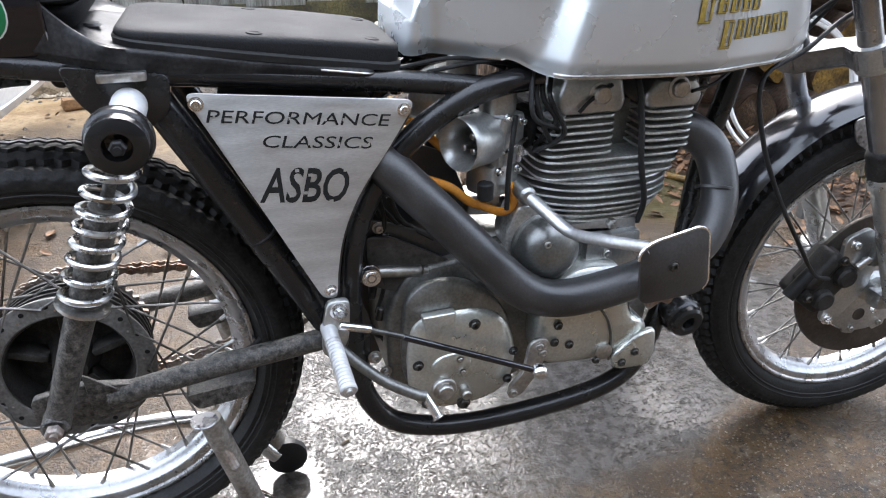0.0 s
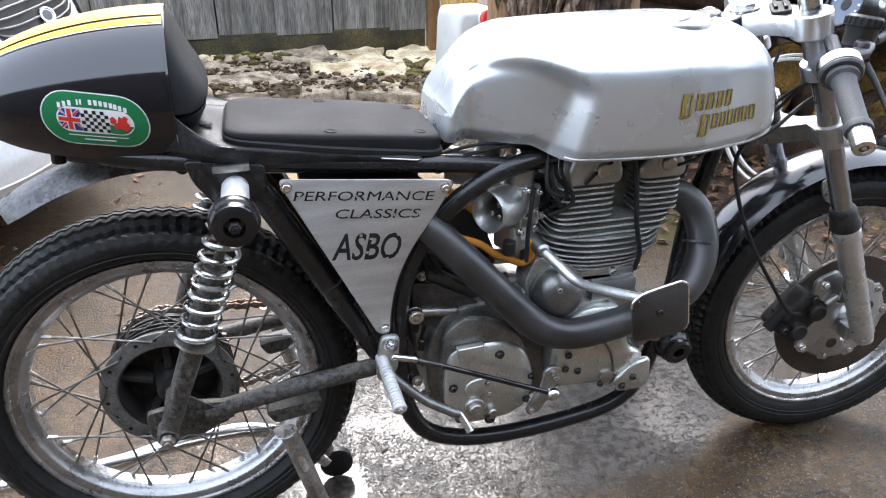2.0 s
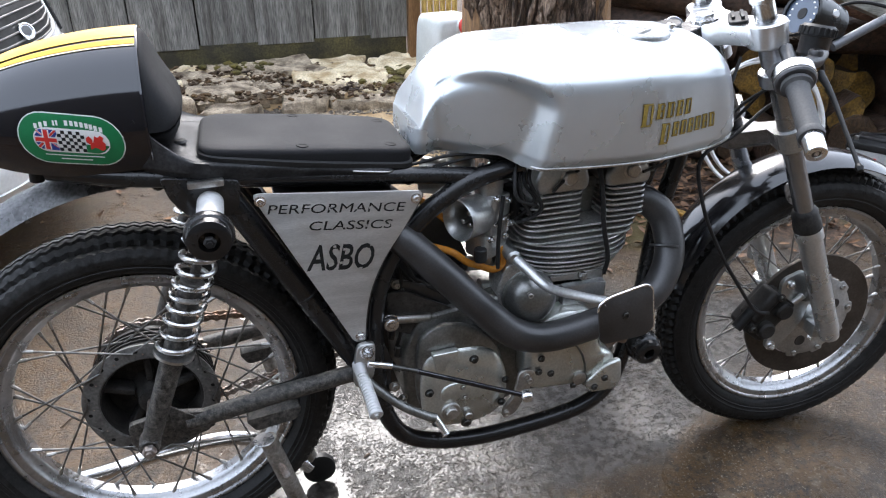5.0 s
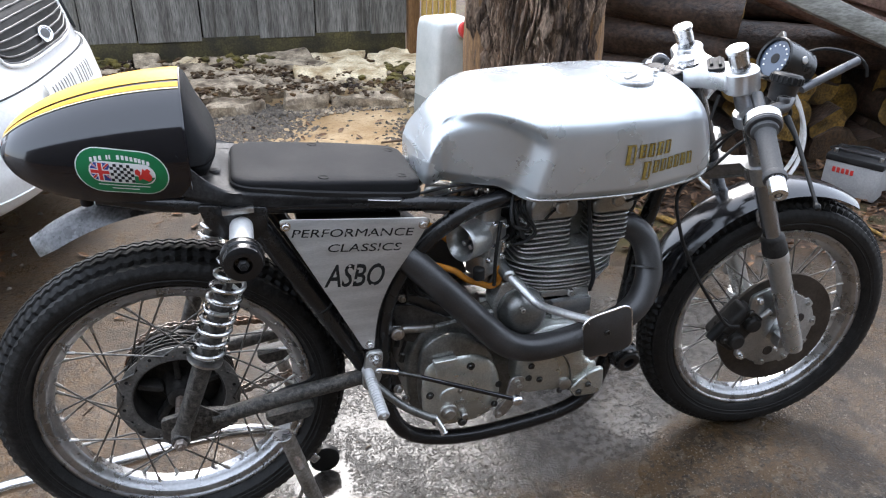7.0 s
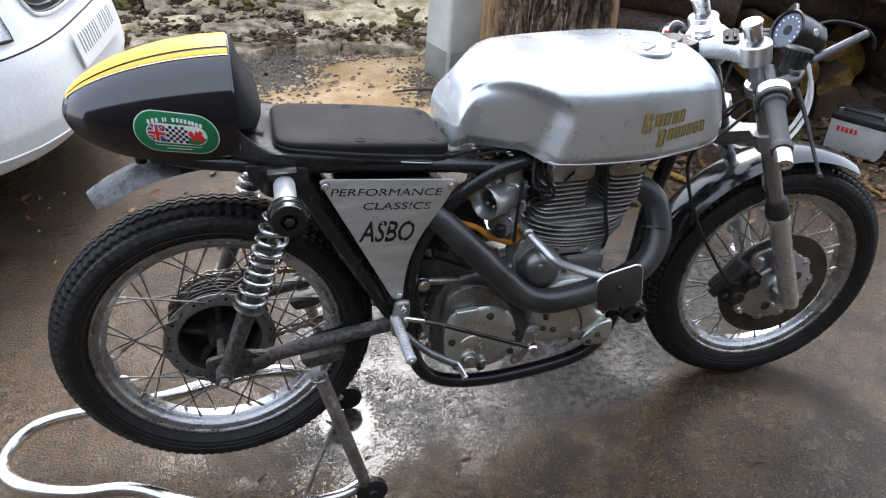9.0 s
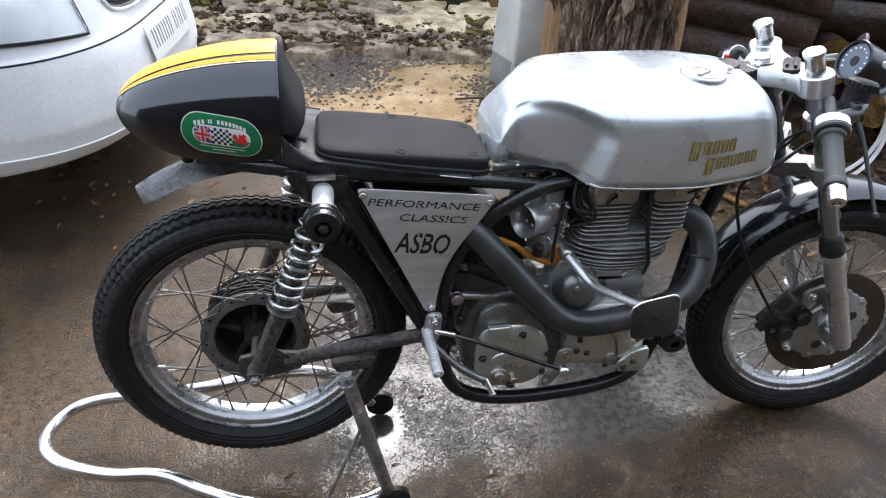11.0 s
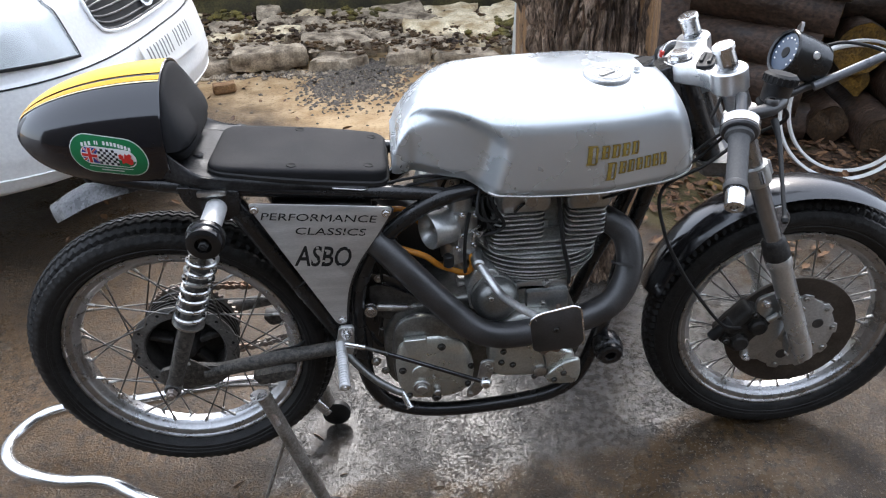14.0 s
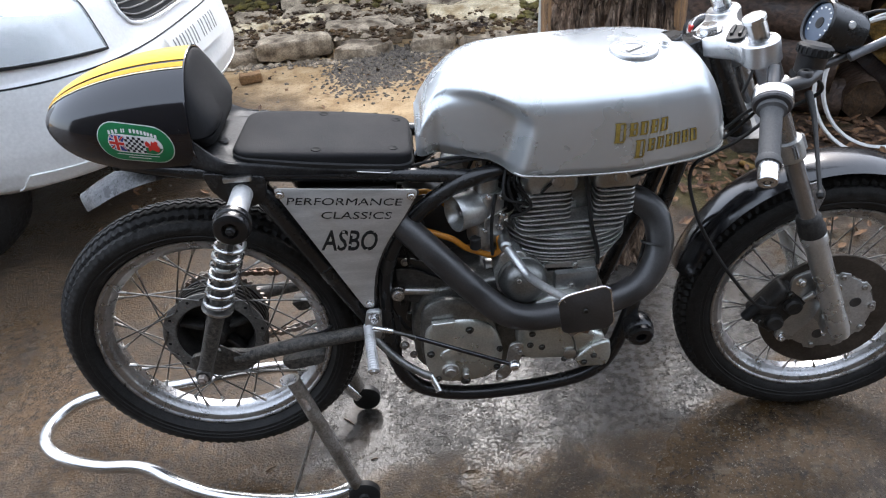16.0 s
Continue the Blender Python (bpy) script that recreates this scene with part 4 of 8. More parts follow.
gilt_word(0.799, 0.882, 0.02, 5, 0.036, 0.024, 0.0190)
gilt_word(0.838, 0.849, 0.03, 7, 0.034, 0.023, 0.0170)

# ---- stencilled side plate ----
OUT = fillet([(0.205, 0.818), (0.466, 0.792), (0.430, 0.733), (0.393, 0.682), (0.369, 0.626), (0.360, 0.571), (0.358, 0.538), (0.340, 0.540)], [0.014, 0.016, 0.03, 0.03, 0.03, 0.03, 0.010, 0.010])
bm = bmesh.new()
slab(bm, OUT, CY - 0.137, CY - 0.134, 0.0006)
side_plate = part("side_plate", bm, plate_alu, bike, "triangular brushed metal plate with stencil-cut words")
bm = bmesh.new()
slab(bm, [(x + 0.004, z - 0.004) for x, z in OUT], CY - 0.128, CY - 0.126, 0.0006)
part("backing", bm, satin_black, side_plate)
for x, z in ((0.218, 0.805), (0.450, 0.781), (0.350, 0.551)):
    bolt(side_plate, (x, CY - 0.138, z), NEAR, 0.0058, 0.0045, polished, "plate_screw")
cutout = material("stencil_gap", (0.012, 0.012, 0.012), (0.02, 0.02, 0.02), 0.6, 0.7, 0.0, 30, 200, speck=0.2)


def words(text, x, z, size, squeeze, slope, parent, name, bold=0.0, shear=0.0):
    """Stencil lettering in the built-in font, standing on the plate; slope is the drop of the line."""
    cu = bpy.data.curves.new(name, "FONT")
    cu.body, cu.size, cu.extrude, cu.resolution_u, cu.offset, cu.shear = text, size, 0.0002, 3, bold, shear
    tmp = bpy.data.objects.new("tmp_text", cu)
    scene.collection.objects.link(tmp)
    bpy.context.view_layer.update()
    me = bpy.data.meshes.new_from_object(tmp.evaluated_get(bpy.context.evaluated_depsgraph_get()))
    bpy.data.objects.remove(tmp)
    m = Matrix.Translation((x, CY - 0.1374, z)) @ Matrix.Rotation(slope, 4, "Y") @ Matrix.Rotation(radians(90), 4, "X") @ Matrix.Diagonal((squeeze, 1, 1, 1))
    me.transform(m)
    me.materials.clear()
    me.materials.append(cutout)
    ob = new(name, me)
    ob.parent = parent
    return tagged(ob, "stencil-cut lettering")


SL = math.atan2(0.024, 0.235)
words("PERFORMANCE", 0.2240, 0.7840, 0.0208, 1.44, SL, side_plate, "stencil_word", 0.0, 0.14)
words("CLASSICS", 0.2810, 0.7500, 0.0208, 1.48, SL, side_plate, "stencil_word", 0.0, 0.14)
words("ASBO", 0.2750, 0.6830, 0.0610, 0.665, SL, side_plate, "stencil_word", 0.0009, 0.22)


def bridge(x, z, w, h):
    bm = bmesh.new()
    box(bm, (x, CY - 0.1378, z), (w, 0.0006, h), 0)
    part("stencil_bridge", bm, plate_alu, side_plate)


for k in range(11):
    bridge(0.2350 + 0.0204 * k, 0.7895 - 0.0204 * k * 0.102, 0.0022, 0.0040)
for k in (0, 1, 2, 3, 4, 6, 7):
    bridge(0.3010 + 0.0176 * k, 0.7535 - 0.0176 * k * 0.102, 0.0022, 0.0040)
for x, z in ((0.294, 0.703), (0.335, 0.711), (0.328, 0.689), (0.377, 0.713), (0.358, 0.675), (0.320, 0.718), (0.311, 0.687)):
    bridge(x, z, 0.0046, 0.0036)
# ---- engine ----
def circle(cx, cz, r, n=28, a0=0.0, a1=360.0):
    return [(cx + r * math.cos(radians(a0 + (a1 - a0) * k / n)), cz + r * math.sin(radians(a0 + (a1 - a0) * k / n))) for k in range(n)]


def oval(cx, cz, rx, rz, n=32, tilt=0.0, p=1.0):
    out = []
    for k in range(n):
        a = 2 * math.pi * k / n
        x, z = math.copysign(abs(math.cos(a)) ** p, math.cos(a)) * rx, math.copysign(abs(math.sin(a)) ** p, math.sin(a)) * rz
        out.append((cx + x * math.cos(tilt) - z * math.sin(tilt), cz + x * math.sin(tilt) + z * math.cos(tilt)))
    return out


dark_screw = material("oily_dark_screws", (0.05, 0.05, 0.048), (0.12, 0.118, 0.11), 0.3, 0.45, 0.8, 40, 200, speck=0.2)
YC = CY - 0.148                                                             # face of the engine's near covers
bm = bmesh.new()                                                            # crankcase and gearbox block
slab(bm, fillet([(0.43, 0.36), (0.47, 0.325), (0.60, 0.325), (0.64, 0.345), (0.80, 0.345), (0.845, 0.39), (0.845, 0.47), (0.81, 0.53), (0.80, 0.575), (0.70, 0.585), (0.62, 0.565), (0.55, 0.555), (0.46, 0.545), (0.425, 0.48)], 0.03, 4),
     CY - 0.105, CY + 0.13, 0.008)
engine = part("engine", bm, case_alu, bike, "cast-alloy twin-cylinder engine, its block coloured dark for shade", sharp=40)
bm = bmesh.new()                                                            # gearbox shell behind the near cover
slab(bm, fillet([(0.450, 0.40), (0.460, 0.360), (0.52, 0.342), (0.580, 0.345), (0.598, 0.37), (0.600, 0.45), (0.575, 0.505), (0.500, 0.535), (0.455, 0.515), (0.448, 0.47)], 0.025, 4), CY - 0.128, CY - 0.10, 0.006)
part("gearbox_shell", bm, case_alu, engine)
bm = bmesh.new()                                                            # inner cover, a step lower
slab(bm, fillet([(0.441, 0.44), (0.446, 0.38), (0.480, 0.345), (0.560, 0.345), (0.600, 0.39), (0.604, 0.450), (0.584, 0.498), (0.530, 0.539), (0.478, 0.541), (0.450, 0.520)], 0.026, 6), CY - 0.136, CY - 0.120, 0.004, dome=0.004)
part("inner_cover", bm, case_alu, engine)
bm = bmesh.new()                                                            # gearbox cover
slab(bm, fillet([(0.447, 0.435), (0.450, 0.375), (0.464, 0.340), (0.508, 0.331), (0.560, 0.333), (0.598, 0.350), (0.611, 0.395), (0.604, 0.443), (0.584, 0.480), (0.545, 0.496), (0.480, 0.496), (0.456, 0.480)], 0.022, 6), YC + 0.004, CY - 0.126, 0.005, dome=0.008)
cover = part("gearbox_cover", bm, cover_alu, engine, "domed cast gearbox cover", sharp=45)
bm = bmesh.new()
slab(bm, fillet([(0.466, 0.500), (0.514, 0.502), (0.511, 0.483), (0.494, 0.484), (0.487, 0.461), (0.474, 0.462)], 0.004, 3), YC - 0.009, YC + 0.006, 0.002)
part("cover_ridge", bm, cover_alu, cover)
bm = bmesh.new()
slab(bm, oval(0.508, 0.415, 0.029, 0.020, 28, 0.15, 0.9), YC - 0.0100, YC, 0.003)
part("inspection_cap", bm, cover_alu, cover)
for x, z in ((0.520, 0.424), (0.524, 0.402)):
    bolt(cover, (x, YC - 0.0100, z), NEAR, 0.0040, 0.003, steel)
for x, z, r in ((0.542, 0.474, 0.0060), (0.602, 0.419, 0.0048), (0.461, 0.420, 0.0056), (0.472, 0.352, 0.005), (0.595, 0.372, 0.005), (0.529, 0.341, 0.0070)):
    bolt(cover, (x, YC - 0.004, z), NEAR, r, 0.005, dark_screw, "case_screw")
bm = bmesh.new()                                                            # kick shaft boss and selector shaft
lathe(bm, [(0, 0.016), (0.010, 0.016), (0.0115, 0.014), (0.0115, 0.008), (0.0165, 0.008), (0.018, 0.006), (0.018, -0.004)], along((0.498, YC - 0.003, 0.376), NEAR), 24)
lathe(bm, [(0, 0.012), (0.006, 0.012), (0.0075, 0.010), (0.0075, 0.0)], along((0.530, YC - 0.004, 0.362), NEAR), 16)
part("selector_shaft", bm, steel, cover)
bm = bmesh.new()                                                            # timing cover
slab(bm, fillet([(0.640, 0.400), (0.660, 0.378), (0.735, 0.372), (0.800, 0.375), (0.822, 0.395), (0.822, 0.425), (0.790, 0.445), (0.785, 0.480), (0.770, 0.530), (0.700, 0.535), (0.655, 0.510), (0.640, 0.455)], 0.026, 7), YC + 0.004, CY - 0.10, 0.005, dome=0.008)
timing = part("timing_cover", bm, cover_alu, engine, "polished cast timing cover", sharp=45)
bm = bmesh.new()
slab(bm, fillet([(0.757, 0.384), (0.776, 0.402), (0.802, 0.420), (0.828, 0.424), (0.832, 0.380), (0.824, 0.356), (0.765, 0.358)], 0.012, 5), YC - 0.014, YC, 0.005)
part("pump_cover", bm, cover_alu, timing)
bm = bmesh.new()                                                            # raised seam across the cover
tube(bm, [(0.757, YC - 0.005, 0.374), (0.757, YC - 0.007, 0.409), (0.746, YC - 0.008, 0.449), (0.722, YC - 0.008, 0.482), (0.700, YC - 0.006, 0.500)], 0.0022, 8, 5)
part("cover_rib", bm, case_alu, timing)
for x, z in ((0.688, 0.416), (0.668, 0.452), (0.664, 0.424), (0.795, 0.388), (0.735, 0.380), (0.775, 0.372)):
    bolt(timing, (x, YC - 0.008 if x < 0.76 else YC - 0.015, z), NEAR, 0.0048, 0.004, dark_screw, "case_screw")
bm = bmesh.new()
lathe(bm, [(0, 0.006), (0.010, 0.006), (0.013, 0.004), (0.013, 0)], along((0.746, YC - 0.006, 0.393), NEAR), 18)
part("oil_plug", bm, steel, timing)
# brake pedal crank and rod end in front of the gearbox
bm = bmesh.new()
slab(bm, fillet([(0.620, 0.440), (0.636, 0.446), (0.650, 0.438), (0.640, 0.395), (0.612, 0.352), (0.590, 0.350), (0.592, 0.366), (0.612, 0.390)], 0.008, 4), CY - 0.170, CY - 0.162, 0.0012)
crank = part("brake_crank", bm, steel, bike, "bare steel brake crank")
for x, z in ((0.634, 0.432), (0.640, 0.420), (0.598, 0.358)):
    bolt(crank, (x, CY - 0.171, z), NEAR, 0.0055, 0.003, steel)
bm = bmesh.new()
rod(bm, (0.352, CY - 0.178, 0.522), (0.392, CY - 0.182, 0.512), 0.0055, 12)
part("rod_end", bm, polished, bike)
bm = bmesh.new()
rod(bm, (0.385, CY - 0.181, 0.513), (0.435, CY - 0.183, 0.493), 0.0040, 10)
part("brake_rod_thread", bm, dark_screw, bike)
bm = bmesh.new()
rod(bm, (0.432, CY - 0.183, 0.494), (0.616, CY - 0.191, 0.411), 0.0046, 12)
part("brake_rod", bm, gloss_black, bike, "slim black brake rod")
bm = bmesh.new()
lathe(bm, [(0, 0.012), (0.004, 0.012), (0.008, 0.010), (0.0115, 0.004), (0.0115, -0.004), (0, -0.004)], along((0.626, CY - 0.192, 0.407), NEAR), 18)
part("rod_joint", bm, polished, bike)
# points housing: domed round cap with two ring grooves
points_alu = material("dull_grey_cap", (0.17, 0.172, 0.165), (0.27, 0.272, 0.26), 0.30, 0.42, 0.85, 12, 260, 0.1, speck=0.15)
bm = bmesh.new()
lathe(bm, [(0, 0.030), (0.012, 0.0295), (0.028, 0.025), (0.040, 0.016), (0.0455, 0.005), (0.047, -0.004), (0.0475, -0.008), (0.0445, -0.010), (0.0445, -0.013), (0.048, -0.015), (0.048, -0.021), (0.0445, -0.023), (0.0445, -0.026), (0.048, -0.028), (0.048, -0.060), (0, -0.060)],
      along((0.655, CY - 0.128, 0.564), (0.10, -1, 0.05)), 44)
points = part("points_housing", bm, points_alu, engine, "domed cast points cover", sharp=30)
bolt(points, (0.642, CY - 0.152, 0.584), NEAR, 0.0050, 0.004, steel)
bm = bmesh.new()
slab(bm, fillet([(0.615, 0.625), (0.655, 0.625), (0.676, 0.590), (0.684, 0.530), (0.606, 0.530), (0.598, 0.585)], 0.01, 3), CY - 0.11, CY - 0.06, 0.003)
part("points_base", bm, fin_alu, engine)

# cylinder: barrel fins, head fins in two blocks, rocker boxes
bm = bmesh.new()
lathe(bm, [(0, 0.555), (0.062, 0.555), (0.064, 0.70), (0, 0.70)], Matrix.Translation((0.748, CY, 0)), 32)
box(bm, (0.748, CY, 0.62), (0.11, 0.19, 0.12), 0.01)
cylinder = part("cylinder", bm, fin_alu, engine, "sooty finned alloy cylinder block")


def fin_outline(x0, x1, y0, y1, r):
    return fillet([(x0, y0), (x1, y0), (x1, y1), (x0, y1)], r, 6)


def flat_fin(bm, outline, z, th):
    lo = [bm.verts.new((x, y, z)) for x, y in outline]
    mid = [bm.verts.new((0.748 + (x - 0.748) * 1.006, CY + (y - CY) * 1.006, z + th * 0.5)) for x, y in outline]
    hi_ = [bm.verts.new((x, y, z + th)) for x, y in outline]
    n = len(outline)
    for a, b in ((lo, mid), (mid, hi_)):
        for k in range(n):
            bm.faces.new((a[k], a[(k + 1) % n], b[(k + 1) % n], b[k]))
    bm.faces.new(lo[::-1])
    bm.faces.new(hi_)


for k in range(8):                                                          # barrel fins
    bm = bmesh.new()
    z = 0.578 + 0.0108 * k
    g = 0.086 + 0.006 * min(k, 4)
    flat_fin(bm, oval(0.752, CY, g + 0.014, g + 0.012, 40, 0, 0.8), z - 0.004, 0.0034)
    part("fin", bm, fin_alu, cylinder)
for k in range(3):                                                          # full-width head fins
    bm = bmesh.new()
    flat_fin(bm, fin_outline(0.645, 0.866 - 0.004 * (2 - k), CY - 0.112, CY + 0.112, 0.035), 0.656 + 0.0120 * k, 0.0036)
    part("fin", bm, fin_alu, cylinder)
for x0, x1, n in ((0.648, 0.752, 6), (0.792, 0.872, 6)):                    # split head fins
    for k in range(n):
        bm = bmesh.new()
        flat_fin(bm, fin_outline(x0 + 0.001 * k, x1, CY - 0.112, CY + 0.112, 0.020), 0.690 + 0.0102 * k, 0.0034)
        part("fin", bm, fin_alu, cylinder)
bm = bmesh.new()
box(bm, (0.758, CY, 0.705), (0.165, 0.12, 0.095), 0.012)
part("cylinder_head", bm, case_alu, engine)
for x0, x1, zt in ((0.664, 0.757, 0.800), (0.795, 0.874, 0.786)):
    bm = bmesh.new()
    slab(bm, fillet([(x0, 0.745), (x1, 0.745), (x1 + 0.006, 0.760), (x1 - 0.004, zt), (x0 + 0.012, zt + 0.004), (x0 - 0.006, 0.765)], 0.010, 4), CY - 0.110, CY + 0.110, 0.008)
    box_ob = part("rocker_box", bm, cast_alu, engine, "cast rocker box")
    bm = bmesh.new()
    px = 0.721 if x0 < 0.7 else 0.838
    lathe(bm, [(0, 0.011), (0.010, 0.011), (0.0125, 0.009), (0.0125, 0.002), (0.016, 0.001), (0.016, -0.002)], along((px, CY - 0.110, 0.774), NEAR), 20)
    part("rocker_cap", bm, steel, box_ob)
for x, z in ((0.865, 0.776), (0.880, 0.768), (0.672, 0.740), (0.742, 0.752)):
    hexnut(engine, (x, CY - 0.100, z), (0, -0.6, 0.8), 0.007, 0.008, steel, "head_nut")
bm = bmesh.new()                                                            # base flange and tappet block
box(bm, (0.752, CY - 0.030, 0.575), (0.105, 0.150, 0.022), 0.005)
box(bm, (0.762, CY - 0.075, 0.535), (0.086, 0.090, 0.070), 0.006)
part("tappet_block", bm, cast_alu, engine)
hexnut(engine, (0.760, CY - 0.106, 0.582), NEAR, 0.008, 0.010, steel, "base_nut")
bolt(engine, (0.752, CY - 0.121, 0.540), NEAR, 0.006, 0.004, steel)
bm = bmesh.new()                                                            # plug leads
tube(bm, [(0.778, CY - 0.06, 0.780), (0.770, CY - 0.115, 0.792), (0.776, CY - 0.128, 0.740), (0.785, CY - 0.126, 0.680), (0.800, CY - 0.122, 0.620), (0.808, CY - 0.10, 0.575)], 0.0042, 10, 8)
part("plug_lead", bm, soft_black, bike, "black ignition lead")
bm = bmesh.new()
tube(bm, [(0.690, CY - 0.115, 0.752), (0.705, CY - 0.116, 0.768), (0.735, CY - 0.114, 0.786)], 0.0028, 8, 5)
part("oil_feed_pipe", bm, soft_black, bike)
bm = bmesh.new()
tube(bm, [(0.858, CY - 0.112, 0.768), (0.905, CY - 0.10, 0.776), (0.96, CY - 0.07, 0.80), (0.995, CY - 0.05, 0.85)], 0.0026, 8, 6)
part("control_cable", bm, soft_black, bike)


# ---- carburettors ----
def carburettor(y, m=None):
    bm = bmesh.new()
    ax = along((0.512, y, 0.722), (1, 0, -0.03))
    lathe(bm, [(0.020, 0.05), (0.0215, 0.025), (0.026, 0.010), (0.0325, 0.001), (0.0345, 0.0), (0.0355, 0.002), (0.0345, 0.012), (0.034, 0.05), (0.030, 0.056), (0.020, 0.058)], ax, 40)
    body = part("carburettor", bm, cast_alu, bike, "grey cast-alloy carburettor with open bellmouth", sharp=40)
    bm = bmesh.new()
    box(bm, (0.585, y, 0.718), (0.050, 0.058, 0.070), 0.006)
    rod(bm, (0.585, y, 0.745), (0.588, y, 0.790), 0.024, 24, 0.004)
    box(bm, (0.580, y, 0.664), (0.058, 0.050, 0.048), 0.008)
    rod(bm, (0.580, y, 0.645), (0.580, y, 0.622), 0.011, 16, 0.002)
    part("mixing_chamber", bm, cast_alu, body)
    bm = bmesh.new()
    lathe(bm, [(0.0, 0), (0.0195, 0.0), (0.0195, 0.001), (0.0, 0.001)], along((0.556, y, 0.7205), (-1, 0, 0)), 28)
    part("throttle_slide", bm, dark_screw, body)
    for dy, dz in ((-0.008, -0.010), (0.008, -0.008), (-0.006, 0.010)):
        bm = bmesh.new()
        rod(bm, (0.555, y + dy, 0.7205 + dz), (0.530, y + dy, 0.7205 + dz), 0.0045, 10)
        part("jet", bm, steel, body)
    bm = bmesh.new()
    rod(bm, (0.610, y, 0.718), (0.660, y, 0.722), 0.024, 28, 0.003)
    lathe(bm, [(0.024, 0), (0.031, 0.002), (0.031, 0.010), (0.024, 0.012)], along((0.620, y, 0.719), (1, 0, 0.05)), 28)
    lathe(bm, [(0.024, 0), (0.031, 0.002), (0.031, 0.010), (0.024, 0.012)], along((0.642, y, 0.720), (1, 0, 0.05)), 28)
    part("inlet_rubber", bm, soft_black, body)
    for px, py, pz in ((0.600, -0.031, 0.742), (0.607, -0.030, 0.698), (0.571, -0.030, 0.752), (0.598, -0.028, 0.676), (0.562, -0.027, 0.680)):
        bolt(body, (px, y + py, pz), NEAR, 0.004, 0.006, polished, "screw")
    bm = bmesh.new()
    rod(bm, (0.566, y - 0.029, 0.705), (0.614, y - 0.029, 0.716), 0.0035, 8)
    rod(bm, (0.590, y - 0.036, 0.690), (0.594, y - 0.036, 0.712), 0.0035, 8)
    part("idle_screw", bm, polished, body)
    bm = bmesh.new()
    tube(bm, [(0.588, y - 0.030, 0.752), (0.576, y - 0.036, 0.720), (0.572, y - 0.036, 0.68), (0.574, y - 0.034, 0.625)], 0.0035, 8, 6)
    part("overflow_pipe", bm, soft_black, body)
    bm = bmesh.new()
    rod(bm, (0.545, y - 0.020, 0.668), (0.545, y - 0.020, 0.644), 0.011, 16, 0.002)
    part("fuel_union", bm, soft_black, body)
    hexnut(body, (0.648, y - 0.034, 0.748), (0.1, -1, 0.2), 0.009, 0.010, polished, "flange_nut")
    sp = Matrix.Translation((0.625, y, 0.72)) @ Matrix.Rotation(radians(28 if y < CY else -28), 4, "Z") @ Matrix.Translation((-0.625, -y, -0.72))
    for ob in [body] + list(body.children):
        ob.data.transform(sp)
    return body


carburettor(CY - 0.060)
carburettor(CY + 0.060)
bm = bmesh.new()
tube(bm, [(0.427, CY - 0.090, 0.696), (0.472, CY - 0.095, 0.679), (0.519, CY - 0.099, 0.660), (0.545, CY - 0.100, 0.638), (0.570, CY - 0.100, 0.626), (0.594, CY - 0.100, 0.616), (0.610, CY - 0.099, 0.624), (0.611, CY - 0.096, 0.645), (0.600, CY - 0.088, 0.662)], 0.0062, 12, 8)
part("fuel_hose", bm, amber, bike, "amber plastic fuel hose")
bm = bmesh.new()
tube(bm, [(0.440, CY - 0.035, 0.725), (0.480, CY - 0.040, 0.735), (0.520, CY - 0.045, 0.700), (0.560, CY - 0.04, 0.665), (0.60, CY - 0.01, 0.66)], 0.0058, 12, 8)
part("fuel_hose", bm, amber, bike, "amber plastic fuel hose")
bm = bmesh.new()                                                            # breather tin and oil pipe behind the pipe
rod(bm, (0.560, CY - 0.045, 0.606), (0.655, CY - 0.045, 0.596), 0.0135, 16)
part("breather_pipe", bm, steel, bike)
bm = bmesh.new()
rod(bm, (0.585, CY - 0.05, 0.555), (0.620, CY - 0.05, 0.552), 0.018, 20)
part("oil_union", bm, steel, bike)
for z, x in ((0.775, 0.56), (0.768, 0.60)):
    bm = bmesh.new()
    tube(bm, [(x - 0.11, CY - 0.095, z + 0.045), (x - 0.03, CY - 0.09, z + 0.052), (x + 0.04, CY - 0.07, z + 0.03), (x + 0.06, CY - 0.06, z)], 0.0028, 8, 6)
    part("throttle_cable", bm, soft_black, bike)
for k, (x0, z0, x1, z1) in enumerate(((0.41, 0.66, 0.47, 0.58), (0.42, 0.64, 0.44, 0.56), (0.43, 0.67, 0.50, 0.63))):
    bm = bmesh.new()
    tube(bm, [(x0, CY - 0.07, z0), ((x0 + x1) / 2 + 0.01, CY - 0.08, (z0 + z1) / 2 - 0.012), (x1, CY - 0.06, z1)], 0.003, 8, 6)
    part("wire", bm, soft_black, bike)
bm = bmesh.new()
box(bm, (0.425, CY - 0.055, 0.640), (0.020, 0.012, 0.012), 0.002)
part("connector", bm, white_vinyl, bike, "small white plug")
bm = bmesh.new()                                                            # oil tank / battery box filling the frame's triangle
slab(bm, fillet([(0.235, 0.795), (0.430, 0.785), (0.395, 0.700), (0.365, 0.600), (0.345, 0.560)], 0.02, 4), CY - 0.095, CY + 0.095, 0.01)
part("oil_tank", bm, satin_black, bike)

